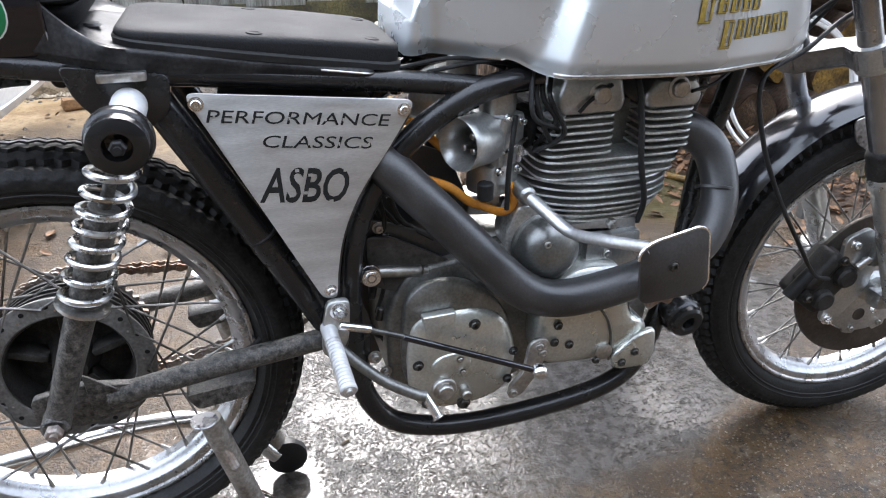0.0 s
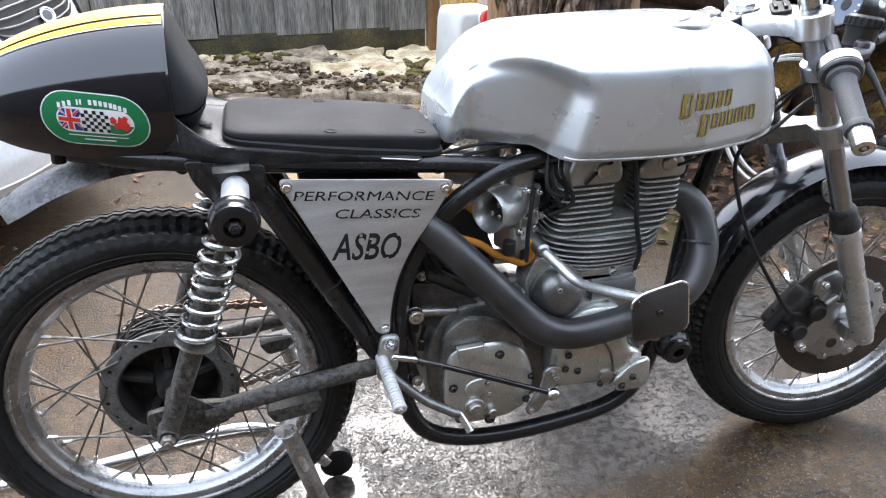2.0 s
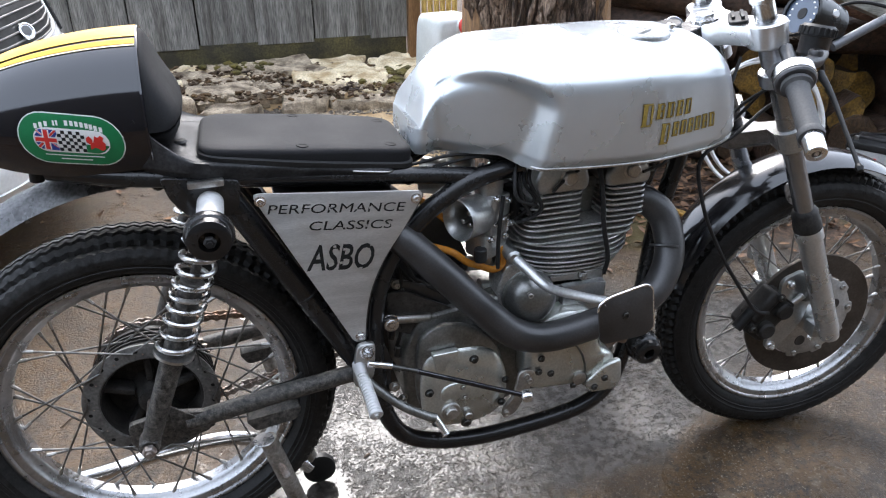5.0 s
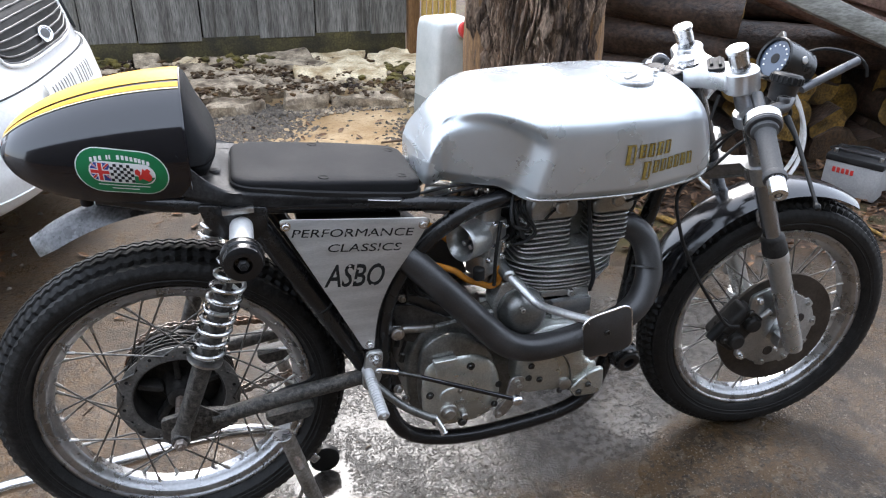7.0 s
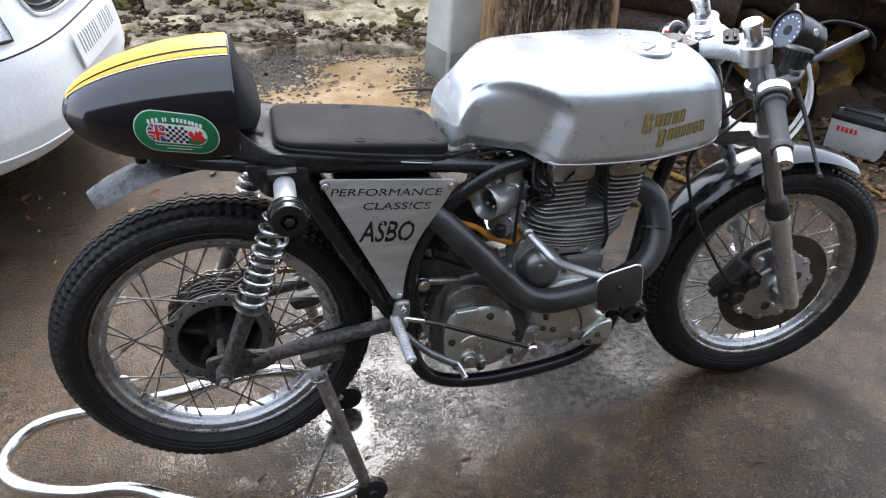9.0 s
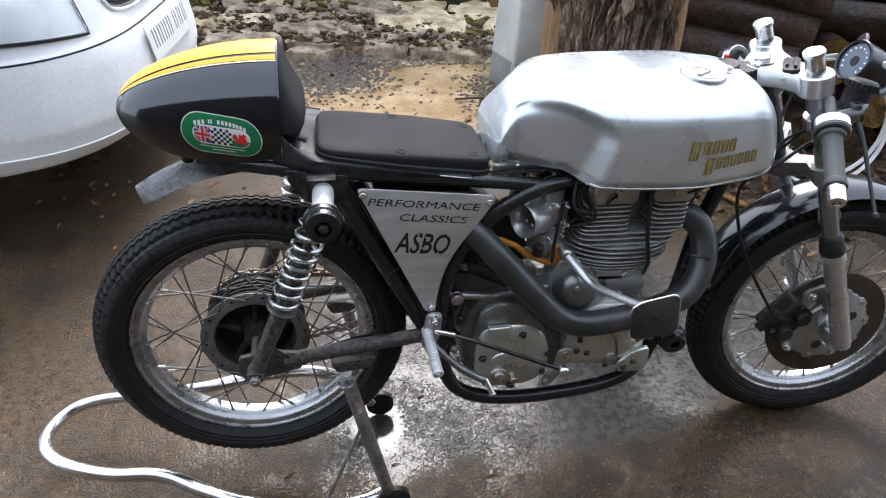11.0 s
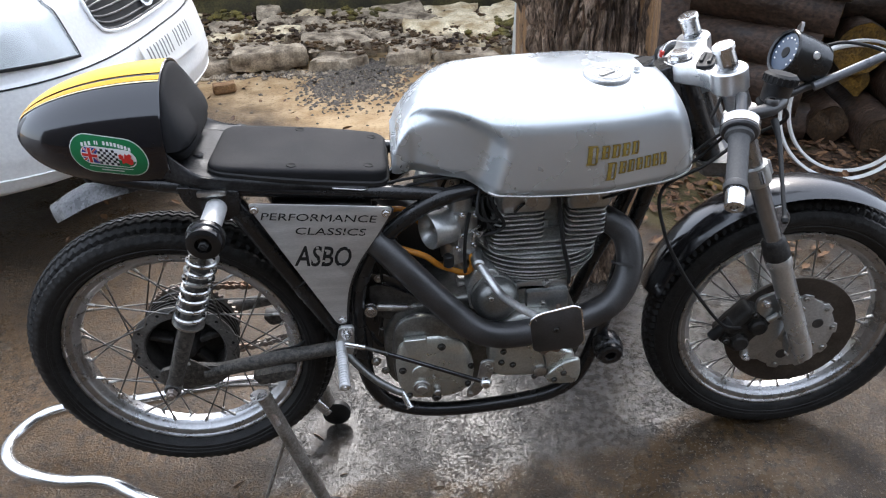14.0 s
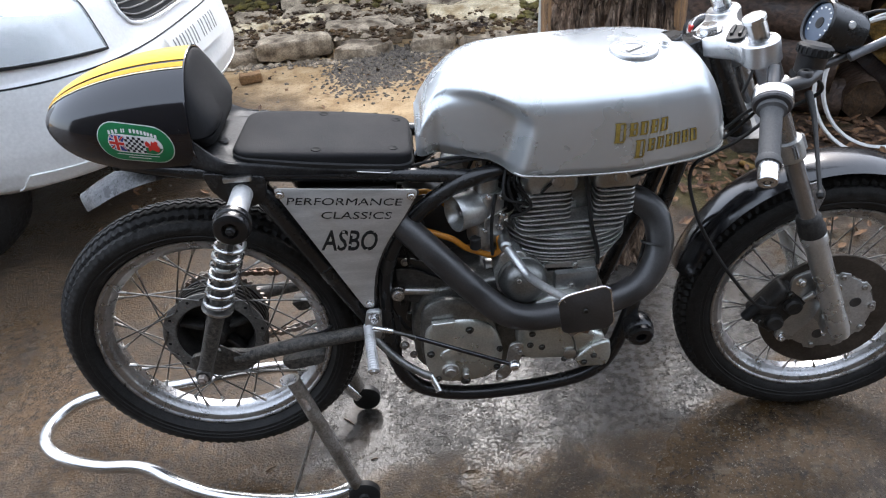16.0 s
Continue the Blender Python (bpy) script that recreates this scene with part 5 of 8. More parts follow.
bm = bmesh.new()                                                            # plate that ties the gearbox to the frame
slab(bm, fillet([(0.375, 0.560), (0.400, 0.660), (0.470, 0.690), (0.560, 0.655), (0.600, 0.560), (0.560, 0.500), (0.400, 0.490)], 0.02, 4), CY + 0.040, CY + 0.046, 0.001)
part("engine_plate", bm, satin_black, bike, "black plate behind the gearbox")
for k, (dx, dz, dy) in enumerate(((0.0, 0.0, 0.0), (0.012, 0.010, 0.008), (-0.010, 0.016, -0.006), (0.020, -0.008, 0.004))):
    bm = bmesh.new()                                                        # leads bunched between carburettor and barrel
    tube(bm, [(0.640 + dx, CY - 0.090 + dy, 0.800 + dz), (0.628 + dx, CY - 0.118 + dy, 0.775), (0.640 + dx * 1.5, CY - 0.122 + dy, 0.735 + dz), (0.655 - dx, CY - 0.110, 0.712 + dz), (0.648, CY - 0.085 + dy, 0.700)], 0.0034, 8, 6)
    part("lead", bm, soft_black, bike)

bm = bmesh.new()                                                            # dull steel plate over the gearbox, below the pipe
slab(bm, fillet([(0.405, 0.600), (0.440, 0.596), (0.560, 0.528), (0.575, 0.500), (0.470, 0.500), (0.405, 0.528)], 0.008, 3), CY - 0.098, CY - 0.092, 0.001)
part("gearbox_plate", bm, material("dull_grimy_steel", (0.035, 0.033, 0.030), (0.095, 0.09, 0.084), 0.42, 0.6, 0.5, 30, 200, 0.15, speck=0.3), bike, "dull grimy steel plate")
bm = bmesh.new()                                                            # black inner panel behind the gearbox, inside the loop
slab(bm, fillet([(0.384, 0.350), (0.384, 0.620), (0.470, 0.640), (0.475, 0.330), (0.430, 0.315)], 0.012, 3), CY + 0.020, CY + 0.026, 0.001)
part("inner_panel", bm, satin_black, bike)
for k, (pts, r) in enumerate((([(0.410, 0.640), (0.402, 0.600), (0.418, 0.560), (0.412, 0.510)], 0.0040), ([(0.425, 0.660), (0.432, 0.610), (0.414, 0.575), (0.428, 0.530), (0.420, 0.470)], 0.0032),
                              ([(0.400, 0.470), (0.416, 0.440), (0.430, 0.420), (0.446, 0.380)], 0.0045), ([(0.440, 0.650), (0.452, 0.620), (0.470, 0.600), (0.500, 0.585)], 0.0038))):
    bm = bmesh.new()                                                        # wiring and oil pipes beside the gearbox
    tube(bm, [(x, CY - 0.080 - 0.006 * (k % 2) - 0.010 * math.sin(9 * i), z) for i, (x, z) in enumerate(pts)], r, 8, 6)
    part("wire", bm, soft_black, bike)
for x, z in ((0.412, 0.508), (0.430, 0.586), (0.421, 0.470)):
    bm = bmesh.new()
    rod(bm, (x, CY - 0.082, z - 0.010), (x + 0.004, CY - 0.084, z + 0.012), 0.0058, 10)
    part("pipe_union", bm, dark_screw, bike)
# ---- exhausts ----
for s, far in ((-1, 0), (1, 1)):
    bm = bmesh.new()
    P = [(0.845, 0.070, 0.708), (0.885, 0.080, 0.702), (0.918, 0.100, 0.670), (0.918, 0.132, 0.610), (0.878, 0.158, 0.556), (0.800, 0.168, 0.526), (0.715, 0.170, 0.510), (0.655, 0.169, 0.508),
         (0.605, 0.166, 0.527), (0.550, 0.156, 0.580), (0.495, 0.140, 0.640), (0.435, 0.115, 0.700), (0.400, 0.090, 0.722)]
    tube(bm, [(x, CY + s * y, z) for x, y, z in P], 0.0265, 24, 6)
    pipe = part("exhaust_pipe", bm, satin_black, bike, "matt black exhaust pipe")
    bm = bmesh.new()
    lathe(bm, [(0.026, -0.004), (0.030, -0.002), (0.030, 0.012), (0.026, 0.014)], along((0.862, CY + s * 0.074, 0.706), (1, s * 0.2, -0.1)), 28)
    part("port_ring", bm, satin_black, pipe)
bm = bmesh.new()
lathe(bm, [(0.0266, 0), (0.0274, 0.0005), (0.0274, 0.004), (0.0266, 0.0045)], along((0.912, CY - 0.125, 0.628), (-0.25, -0.45, -1)), 28)
part("weld_bead", bm, satin_black, bike)

# ---- foot controls ----
bm = bmesh.new()                                                            # kick lever over the points cover
tube(bm, [(0.622, CY - 0.115, 0.645), (0.637, CY - 0.150, 0.632), (0.656, CY - 0.190, 0.618), (0.676, CY - 0.245, 0.630), (0.702, CY - 0.303, 0.645)], [0.0095, 0.0085, 0.0080, 0.0075, 0.0075], 14, 6)
kick = part("kick_lever", bm, material("satin_forged_alloy", (0.52, 0.52, 0.52), (0.64, 0.64, 0.63), 0.34, 0.44, 0.85, 14, 200, 0.08, speck=0.1), bike, "satin forged alloy kick lever")
bm = bmesh.new()
lathe(bm, [(0, 0.010), (0.008, 0.010), (0.012, 0.006), (0.013, 0), (0.013, -0.05)], along((0.621, CY - 0.118, 0.646), NEAR), 20)
part("lever_boss", bm, cast_alu, kick)
GUARD = fillet([(0.686, 0.640), (0.703, 0.652), (0.764, 0.665), (0.776, 0.658), (0.787, 0.586), (0.774, 0.574), (0.702, 0.570), (0.694, 0.577)], 0.012, 4)
bm = bmesh.new()
slab(bm, GUARD, CY - 0.306, CY - 0.302, 0.001)
guard_ob = part("heel_guard", bm, satin_black, bike, "black plate with bright worn edge")
bm = bmesh.new()
tube(bm, [(x, CY - 0.304, z) for x, z in GUARD[:26]], 0.0022, 6)
part("bright_edge", bm, polished, guard_ob)
bolt(guard_ob, (0.734, CY - 0.307, 0.618), NEAR, 0.005, 0.003, dark_screw)
bm = bmesh.new()
rod(bm, (0.738, CY - 0.301, 0.608), (0.775, CY - 0.16, 0.560), 0.006, 10)
slab(bm, fillet([(0.700, 0.580), (0.752, 0.578), (0.742, 0.560), (0.728, 0.566), (0.712, 0.556)], 0.004, 3), CY - 0.300, CY - 0.296, 0.001)
part("guard_stay", bm, rusty, guard_ob)
bm = bmesh.new()                                                            # crash bobbin
rod(bm, (0.880, CY - 0.030, 0.446), (0.900, CY - 0.098, 0.414), 0.0140, 20)
peg = part("crash_bobbin", bm, polished, bike, "alloy bobbin with black rubber end")
bm = bmesh.new()
lathe(bm, [(0, 0.040), (0.009, 0.040), (0.0105, 0.052), (0.013, 0.054), (0.023, 0.054), (0.027, 0.050), (0.027, 0.042), (0.031, 0.038), (0.0325, 0.030), (0.031, 0.006), (0.027, 0.0), (0, 0)], along((0.899, CY - 0.088, 0.413), (0.02, -1, -0.16)), 32)
part("rubber_end", bm, frame_black, peg)
bm = bmesh.new()                                                            # rearset: hanger, peg, pedal
slab(bm, fillet([(0.342, 0.540), (0.372, 0.540), (0.368, 0.480), (0.352, 0.452), (0.332, 0.460), (0.334, 0.500)], 0.010, 4), CY - 0.150, CY - 0.138, 0.002)
hanger = part("footrest_hanger", bm, cast_alu, bike, "grey alloy footrest hanger")
bolt(hanger, (0.357, CY - 0.152, 0.526), NEAR, 0.0085, 0.010, polished, "pivot_bolt")
bm = bmesh.new()
a, b = Vector((0.342, CY - 0.140, 0.500)), Vector((0.350, CY - 0.246, 0.470))
d = (b - a)
prof = [(0, 0), (0.010, 0.0), (0.011, 0.004)]
for k in range(14):
    h = 0.026 + k * 0.0056
    prof += [(0.0098, h), (0.0108, h + 0.0014), (0.0108, h + 0.0034), (0.0098, h + 0.0046)]
prof += [(0.0112, 0.105), (0.0112, 0.109), (0.010, 0.1105), (0, 0.1105)]
lathe(bm, prof, along(a, d), 20)
foot = part("footpeg", bm, MATS["pale_satin_sleeve"], bike, "knurled bare alloy footpeg")
bolt(foot, b + d.normalized() * 0.0005, d, 0.0048, 0.003, polished, "peg_screw")
bm = bmesh.new()
tube(bm, [(0.352, CY - 0.145, 0.470), (0.372, CY - 0.160, 0.452), (0.405, CY - 0.180, 0.428), (0.440, CY - 0.196, 0.412), (0.458, CY - 0.202, 0.406)], 0.0078, 14, 6)
pedal = part("brake_pedal", bm, case_alu, bike, "grey tubular brake pedal")
bm = bmesh.new()
tube(bm, [(0.456, CY - 0.200, 0.408), (0.462, CY - 0.207, 0.398), (0.470, CY - 0.218, 0.382)], 0.0062, 12, 4)
rod(bm, (0.4698, CY - 0.2178, 0.3825), (0.471, CY - 0.220, 0.380), 0.0078, 12)
part("pedal_tip", bm, polished, pedal)

# ---- front end, turned a little to its right ----
HEAD = Matrix.Translation((1.071, CY - 0.003, 1.004)) @ Matrix.Rotation(radians(-4.0), 4, "Z")
AXIS = Vector((0.286, 0, -0.668)).normalized()                              # down along the forks


def hp(x, y, z=0.0):
    return HEAD @ Vector((x, y, z))


def down(s, f, fwd=0.0, out=0.0):
    """A place f metres down the fork on side s (-1 near), fwd ahead of it, out away from the middle."""
    return HEAD @ (Vector((0, s * (0.100 + out), 0)) + AXIS * f + Vector((-AXIS.z, 0, AXIS.x)) * fwd)


fd = (HEAD.to_3x3() @ AXIS).normalized()
clamp_alloy = material("grey_clamp_alloy", (0.34, 0.34, 0.35), (0.46, 0.46, 0.47), 0.3, 0.42, 0.9, 20, 200, 0.08, speck=0.1)
for s in (-1, 1):
    bm = bmesh.new()
    lathe(bm, [(0.0140, 0), (0.0178, 0.0), (0.0178, 0.56), (0, 0.56)], along(down(s, -0.012), fd), 28)
    leg = part("fork_stanchion", bm, material("dulled_hard_chrome", (0.30, 0.31, 0.325), (0.42, 0.43, 0.445), 0.16, 0.28, 0.9, 14, 160, 0.05, speck=0.1), bike, "dull chromed fork tube")
    bm = bmesh.new()                                                        # cap
    lathe(bm, [(0, 0.050), (0.0185, 0.050), (0.0203, 0.0482), (0.0203, 0.042), (0.0186, 0.0405), (0.0178, 0.040)], along(down(s, 0.004), -fd), 12)
    lathe(bm, [(0.0178, 0.044), (0.0178, 0.006), (0.0225, 0.004), (0.0225, -0.002), (0, -0.002)], along(down(s, 0.004), -fd), 28)
    box(bm, (0, 0, 0.0503), (0.022, 0.004, 0.001), 0, along(down(s, 0.004), -fd))
    part("fork_cap", bm, polished, leg, "bright alloy fork cap", sharp=30)
    bm = bmesh.new()                                                        # seal and slider
    lathe(bm, [(0.0178, 0), (0.0220, 0.004), (0.0245, 0.010), (0.0245, 0.026), (0.0262, 0.030), (0.0265, 0.046), (0.0235, 0.050)], along(down(s, 0.380), fd), 32)
    part("dust_seal", bm, drum_black, leg)
    bm = bmesh.new()
    lathe(bm, [(0.0178, -0.001), (0.0250, 0.0), (0.0262, 0.004), (0.0262, 0.022), (0.0228, 0.030), (0.0224, 0.20), (0.0220, 0.262), (0.019, 0.285), (0.012, 0.292), (0, 0.292)], along(down(s, 0.428), fd), 36)
    part("fork_slider", bm, material("satin_grey_alloy", (0.58, 0.59, 0.585), (0.68, 0.69, 0.68), 0.24, 0.36, 0.8, 12, 200, 0.08, speck=0.08), leg, "satin grey alloy slider")
    bm = bmesh.new()                                                        # shroud below the top yoke
    rod(bm, down(s, 0.030), down(s, 0.078), 0.0225, 28, 0.002)
    part("fork_collar", bm, clamp_alloy, leg)
    bm = bmesh.new()
    lathe(bm, [(0.0178, 0), (0.0245, 0.002), (0.0255, 0.008), (0.0255, 0.036), (0.0245, 0.042), (0.0178, 0.044)], along(down(s, 0.202), fd), 32)
    part("lower_clamp", bm, cast_alu, leg)
# top yoke: thick bridge with scalloped edges, an eye for each tube and a nose round the stem
bm = bmesh.new()
tilt = HEAD @ Matrix.Rotation(radians(-12.0), 4, "Y")
Y = [(-0.088, 0.0), (-0.086, 0.016), (-0.078, 0.032), (-0.064, 0.046), (-0.050, 0.060), (-0.042, 0.074), (-0.036, 0.090), (-0.031, 0.112), (-0.018, 0.129), (0.006, 0.135), (0.026, 0.124), (0.034, 0.102), (0.028, 0.080), (0.012, 0.062), (0.004, 0.036), (0.002, 0.0)]
outl = [(x, -y) for x, y in Y[1:]] + [(x, y) for x, y in Y[::-1][1:]]
outl = [((a[0] + b[0] * 2 + c[0]) / 4, (a[1] + b[1] * 2 + c[1]) / 4) for a, b, c in zip(outl[-1:] + outl, outl, outl[1:] + outl[:1])]
n = len(outl)
cx = sum(p_[0] for p_ in outl) / n
rings = []
for z, g in ((-0.034, 0.94), (-0.030, 1.0), (-0.003, 1.0), (0.0, 0.965)):
    rings.append([bm.verts.new(tilt @ Vector((cx + (x - cx) * g, y * (0.5 + 0.5 * g), z))) for x, y in outl])
for a, b in zip(rings, rings[1:]):
    for k in range(n):
        bm.faces.new((a[k], a[(k + 1) % n], b[(k + 1) % n], b[k]))
bm.faces.new(rings[0][::-1])
bm.faces.new(rings[-1])
satin_yoke = material("satin_alloy_yoke", (0.66, 0.665, 0.67), (0.78, 0.78, 0.78), 0.26, 0.36, 0.9, 10, 200, 0.05, speck=0.05)
yoke = part("top_yoke", bm, satin_yoke, bike, "bright satin alloy top yoke", sharp=35)
for s in (-1, 1):
    bm = bmesh.new()
    rod(bm, tilt @ Vector((0.002, s * 0.1, -0.040)), tilt @ Vector((0, s * 0.1, 0.002)), 0.0325, 36, 0.003)
    part("yoke_eye", bm, satin_yoke, yoke)
bm = bmesh.new()
lathe(bm, [(0, 0.004), (0.024, 0.004), (0.025, 0.0)], tilt @ Matrix.Translation((-0.054, 0, 0.0)), 28)
lathe(bm, [(0, 0.015), (0.015, 0.015), (0.0175, 0.012), (0.0175, 0.002)], tilt @ Matrix.Translation((-0.054, 0, 0.0)), 6)
part("stem_nut", bm, polished, yoke, sharp=25)
bm = bmesh.new()
MB = tilt @ Matrix.Translation((-0.020, -0.048, 0.0)) @ Matrix.Rotation(radians(-28), 4, "Z")
slab(bm, fillet([(-0.016, -0.034), (0.016, -0.034), (0.016, 0.034), (-0.016, 0.034)], 0.012, 4), 0.0, 0.006, 0.001, m=MB @ Matrix.Rotation(radians(90), 4, "X"))
box(bm, (0.007, 0, 0.008), (0.006, 0.046, 0.007), 0.001, MB)
box(bm, (-0.008, 0.004, 0.008), (0.006, 0.040, 0.006), 0.001, MB)
part("slotted_holder", bm, soft_black, yoke, "small black slotted holder")
bm = bmesh.new()
rod(bm, tilt @ Vector((-0.029, -0.062, -0.017)), tilt @ Vector((-0.037, -0.062, -0.017)), 0.0042, 12)
part("pinch_bolt", bm, soft_black, yoke)
# steering stem and lower yoke
bm = bmesh.new()
rod(bm, tilt @ Vector((-0.054, 0, -0.03)), HEAD @ Vector((-0.054 + 0.085, 0, -0.21)), 0.024, 24)
part("steering_stem", bm, frame_black, bike)
bm = bmesh.new()
Y2 = [(-0.084, 0.0), (-0.078, 0.024), (-0.056, 0.036), (-0.020, 0.068), (-0.031, 0.100), (0.0, 0.130), (0.031, 0.100), (0.018, 0.072), (-0.020, 0.034), (-0.026, 0.0)]
outl = [(x, -y) for x, y in Y2] + [(x, y) for x, y in Y2[::-1][1:-1]]
n = len(outl)
tilt_low = HEAD @ Matrix.Rotation(radians(-23.6), 4, "Y")
rings = [[bm.verts.new(tilt_low @ Vector((x, y, z))) for x, y in outl] for z in (-0.238, -0.205)]
for k in range(n):
    bm.faces.new((rings[0][k], rings[0][(k + 1) % n], rings[1][(k + 1) % n], rings[1][k]))
bm.faces.new(rings[0][::-1])
bm.faces.new(rings[1])
bmesh.ops.bevel(bm, geom=list(bm.edges), offset=0.003, segments=2, affect="EDGES")
part("lower_yoke", bm, material("dull_cast_alloy", (0.22, 0.22, 0.225), (0.34, 0.34, 0.34), 0.5, 0.62, 0.8, 24, 200, 0.12, speck=0.15), bike, "dull grey alloy lower yoke")


# clip-on handlebars
def clip_on(s):
    c = down(s, 0.098)
    bm = bmesh.new()
    lathe(bm, [(0.0178, -0.013), (0.029, -0.013), (0.031, -0.011), (0.031, 0.011), (0.029, 0.013), (0.0178, 0.013)], along(c, fd), 36, closed=True)
    clamp = part("clip_on", bm, material("grey_clamp_alloy", (0.30, 0.30, 0.31), (0.42, 0.42, 0.43), 0.3, 0.42, 0.9, 20, 200, 0.08, speck=0.1), bike, "grey alloy clip-on handlebar clamp")
    a = HEAD @ Vector((-0.006, s * 0.208, -0.076))
    b = HEAD @ Vector((-0.048, s * 0.336, -0.146))
    d = (b - a).normalized()
    L = (b - a).length
    bm = bmesh.new()
    rod(bm, a - d * 0.085, b, 0.0110, 20)
    part("bar", bm, satin_black, clamp)
    bm = bmesh.new()                                                        # throttle drum with a bright rim
    lathe(bm, [(0.011, -0.026), (0.029, -0.026), (0.0315, -0.023), (0.0315, -0.002), (0.029, 0.001), (0.011, 0.001)], along(a, d), 36)
    drum = part("throttle_drum", bm, material("dark_grey_casting", (0.10, 0.10, 0.105), (0.16, 0.16, 0.165), 0.42, 0.55, 0.6, 30, 220, 0.1, speck=0.15), clamp, "dark grey throttle drum")
    bm = bmesh.new()
    lathe(bm, [(0.0312, -0.024), (0.0328, -0.023), (0.0328, -0.006), (0.0312, -0.005)], along(a, d), 40, closed=True)
    part("drum_rim", bm, polished, drum, "bright alloy rim")
    bm = bmesh.new()
    lathe(bm, [(0.011, 0.002), (0.0225, 0.002), (0.0240, 0.005), (0.0235, 0.010), (0.0185, 0.014), (0.0172, 0.020), (0.0168, L - 0.046), (0.0190, L - 0.044), (0.0202, L - 0.038), (0.0190, L - 0.032), (0.011, L - 0.032)], along(a, d), 28)
    part("grip", bm, grip_grey, clamp, "grey rubber grip")
    bm = bmesh.new()
    lathe(bm, [(0.011, L - 0.033), (0.0155, L - 0.033), (0.0160, L - 0.031), (0.0160, L - 0.003), (0.0150, L + 0.001), (0.0070, L + 0.002), (0.0060, L - 0.002), (0.0042, L - 0.002), (0.0036, L + 0.001), (0, L + 0.001)], along(a, d), 24)
    part("bar_end", bm, polished, clamp, "bright alloy bar end")
    # clamp bridge
    bm = bmesh.new()
    tube(bm, [c, c.lerp(a - d * 0.03, 0.5), a - d * 0.022], [0.022, 0.020, 0.018], 14, 4)
    part("clamp_block", bm, clamp_alloy, clamp)
    # lever
    bm = bmesh.new()
    l0, l1 = HEAD @ Vector((0.072, s * 0.160, -0.075)), HEAD @ Vector((0.047, s * 0.319, -0.182))
    tube(bm, [l0, l0.lerp(l1, 0.25) + Vector((0.004, 0, 0.002)), l0.lerp(l1, 0.6) + Vector((0.002, 0, 0.002)), l1], [0.0070, 0.0044, 0.0036, 0.0034], 12, 8)
    lathe(bm, [(0, -0.008), (0.0045, -0.006), (0.0065, 0), (0.0045, 0.006), (0, 0.008)], along(l1, l1 - l0), 16)
    part("lever", bm, soft_black, clamp, "black ball-end lever")
    return clamp


right = clip_on(-1)
left = clip_on(1)
# master cylinder and reservoir
r0 = HEAD @ Vector((0.082, -0.118, -0.058))
bm = bmesh.new()
tube(bm, [HEAD @ Vector((0.020, -0.165, -0.062)), HEAD @ Vector((0.066, -0.155, -0.056)), HEAD @ Vector((0.092, -0.130, -0.052))], 0.012, 14)
lathe(bm, [(0.005, 0.014), (0.010, 0.014), (0.012, 0.011), (0.012, -0.011), (0.010, -0.014), (0.005, -0.014)], along(HEAD @ Vector((0.064, -0.152, -0.052)), (0, 0, 1)), 20, closed=True)
lathe(bm, [(0, 0), (0.020, 0), (0.024, 0.004), (0.025, 0.032), (0.0265, 0.034), (0, 0.034)], along(r0, (0.18, 0.05, 1)), 30)
mc = part("master_cylinder", bm, satin_black, right, "black front brake master cylinder")
bm = bmesh.new()
prof = [(0, 0.018), (0.024, 0.018), (0.0285, 0.014), (0.0285, 0.0), (0, 0)]
cap_m = along(r0 + Vector((0.006, 0.002, 0.034)), (0.18, 0.05, 1))
lathe(bm, prof, cap_m, 30)
for k in range(20):                                                         # grip ribs round the cap
    a = 2 * math.pi * k / 20
    box(bm, (0.0285 * math.cos(a), 0.0285 * math.sin(a), 0.0075), (0.0036, 0.0036, 0.012), 0.0008, cap_m, 1)
part("reservoir_cap", bm, soft_black, mc, "ribbed black reservoir cap", sharp=20)
bm = bmesh.new()
tube(bm, [HEAD @ Vector((0.092, -0.130, -0.056)), HEAD @ Vector((0.120, -0.10, -0.10)), HEAD @ Vector((0.07, -0.05, -0.16)), HEAD @ Vector((0.0, -0.07, -0.20)), (0.975, -0.095, 0.775), (0.985, -0.108, 0.690), (1.030, -0.112, 0.600), (1.088, -0.112, 0.515), (1.150, -0.100, 0.440), (1.20, -0.085, 0.415)], 0.0036, 10, 10)
part("brake_hose", bm, soft_black, bike, "black front brake hose")
# rev counter
dc = HEAD @ Vector((0.150, 0.010, -0.010))
dn = Vector((-0.925, -0.03, 0.38)).normalized()
bm = bmesh.new()
lathe(bm, [(0, -0.078), (0.034, -0.078), (0.0395, -0.072), (0.0425, -0.030), (0.043, -0.002), (0.0435, 0.006), (0.041, 0.009), (0.037, 0.007), (0.037, 0.001), (0, 0.001)], along(dc, dn), 40)
dial = part("rev_counter", bm, frame_black, bike, "round black rev counter with pale blue face")
bm = bmesh.new()
lathe(bm, [(0, 0.0022), (0.0365, 0.0022), (0.0365, 0.0012)], along(dc, dn), 40)
part("dial_face", bm, dial_face, dial)
bm = bmesh.new()
lathe(bm, [(0, 0.0032), (0.010, 0.0032), (0.0105, 0.0024)], along(dc, dn), 24)
part("dial_hub", bm, soft_black, dial)
for k in range(12):
    a = radians(-40 + 23.6 * k)
    bm = bmesh.new()
    box(bm, (0.0275 * math.cos(a), 0.0275 * math.sin(a), 0.0028), (0.0042, 0.0030, 0.0006), 0, along(dc, dn))
    part("dial_mark", bm, white_vinyl, dial)
bm = bmesh.new()
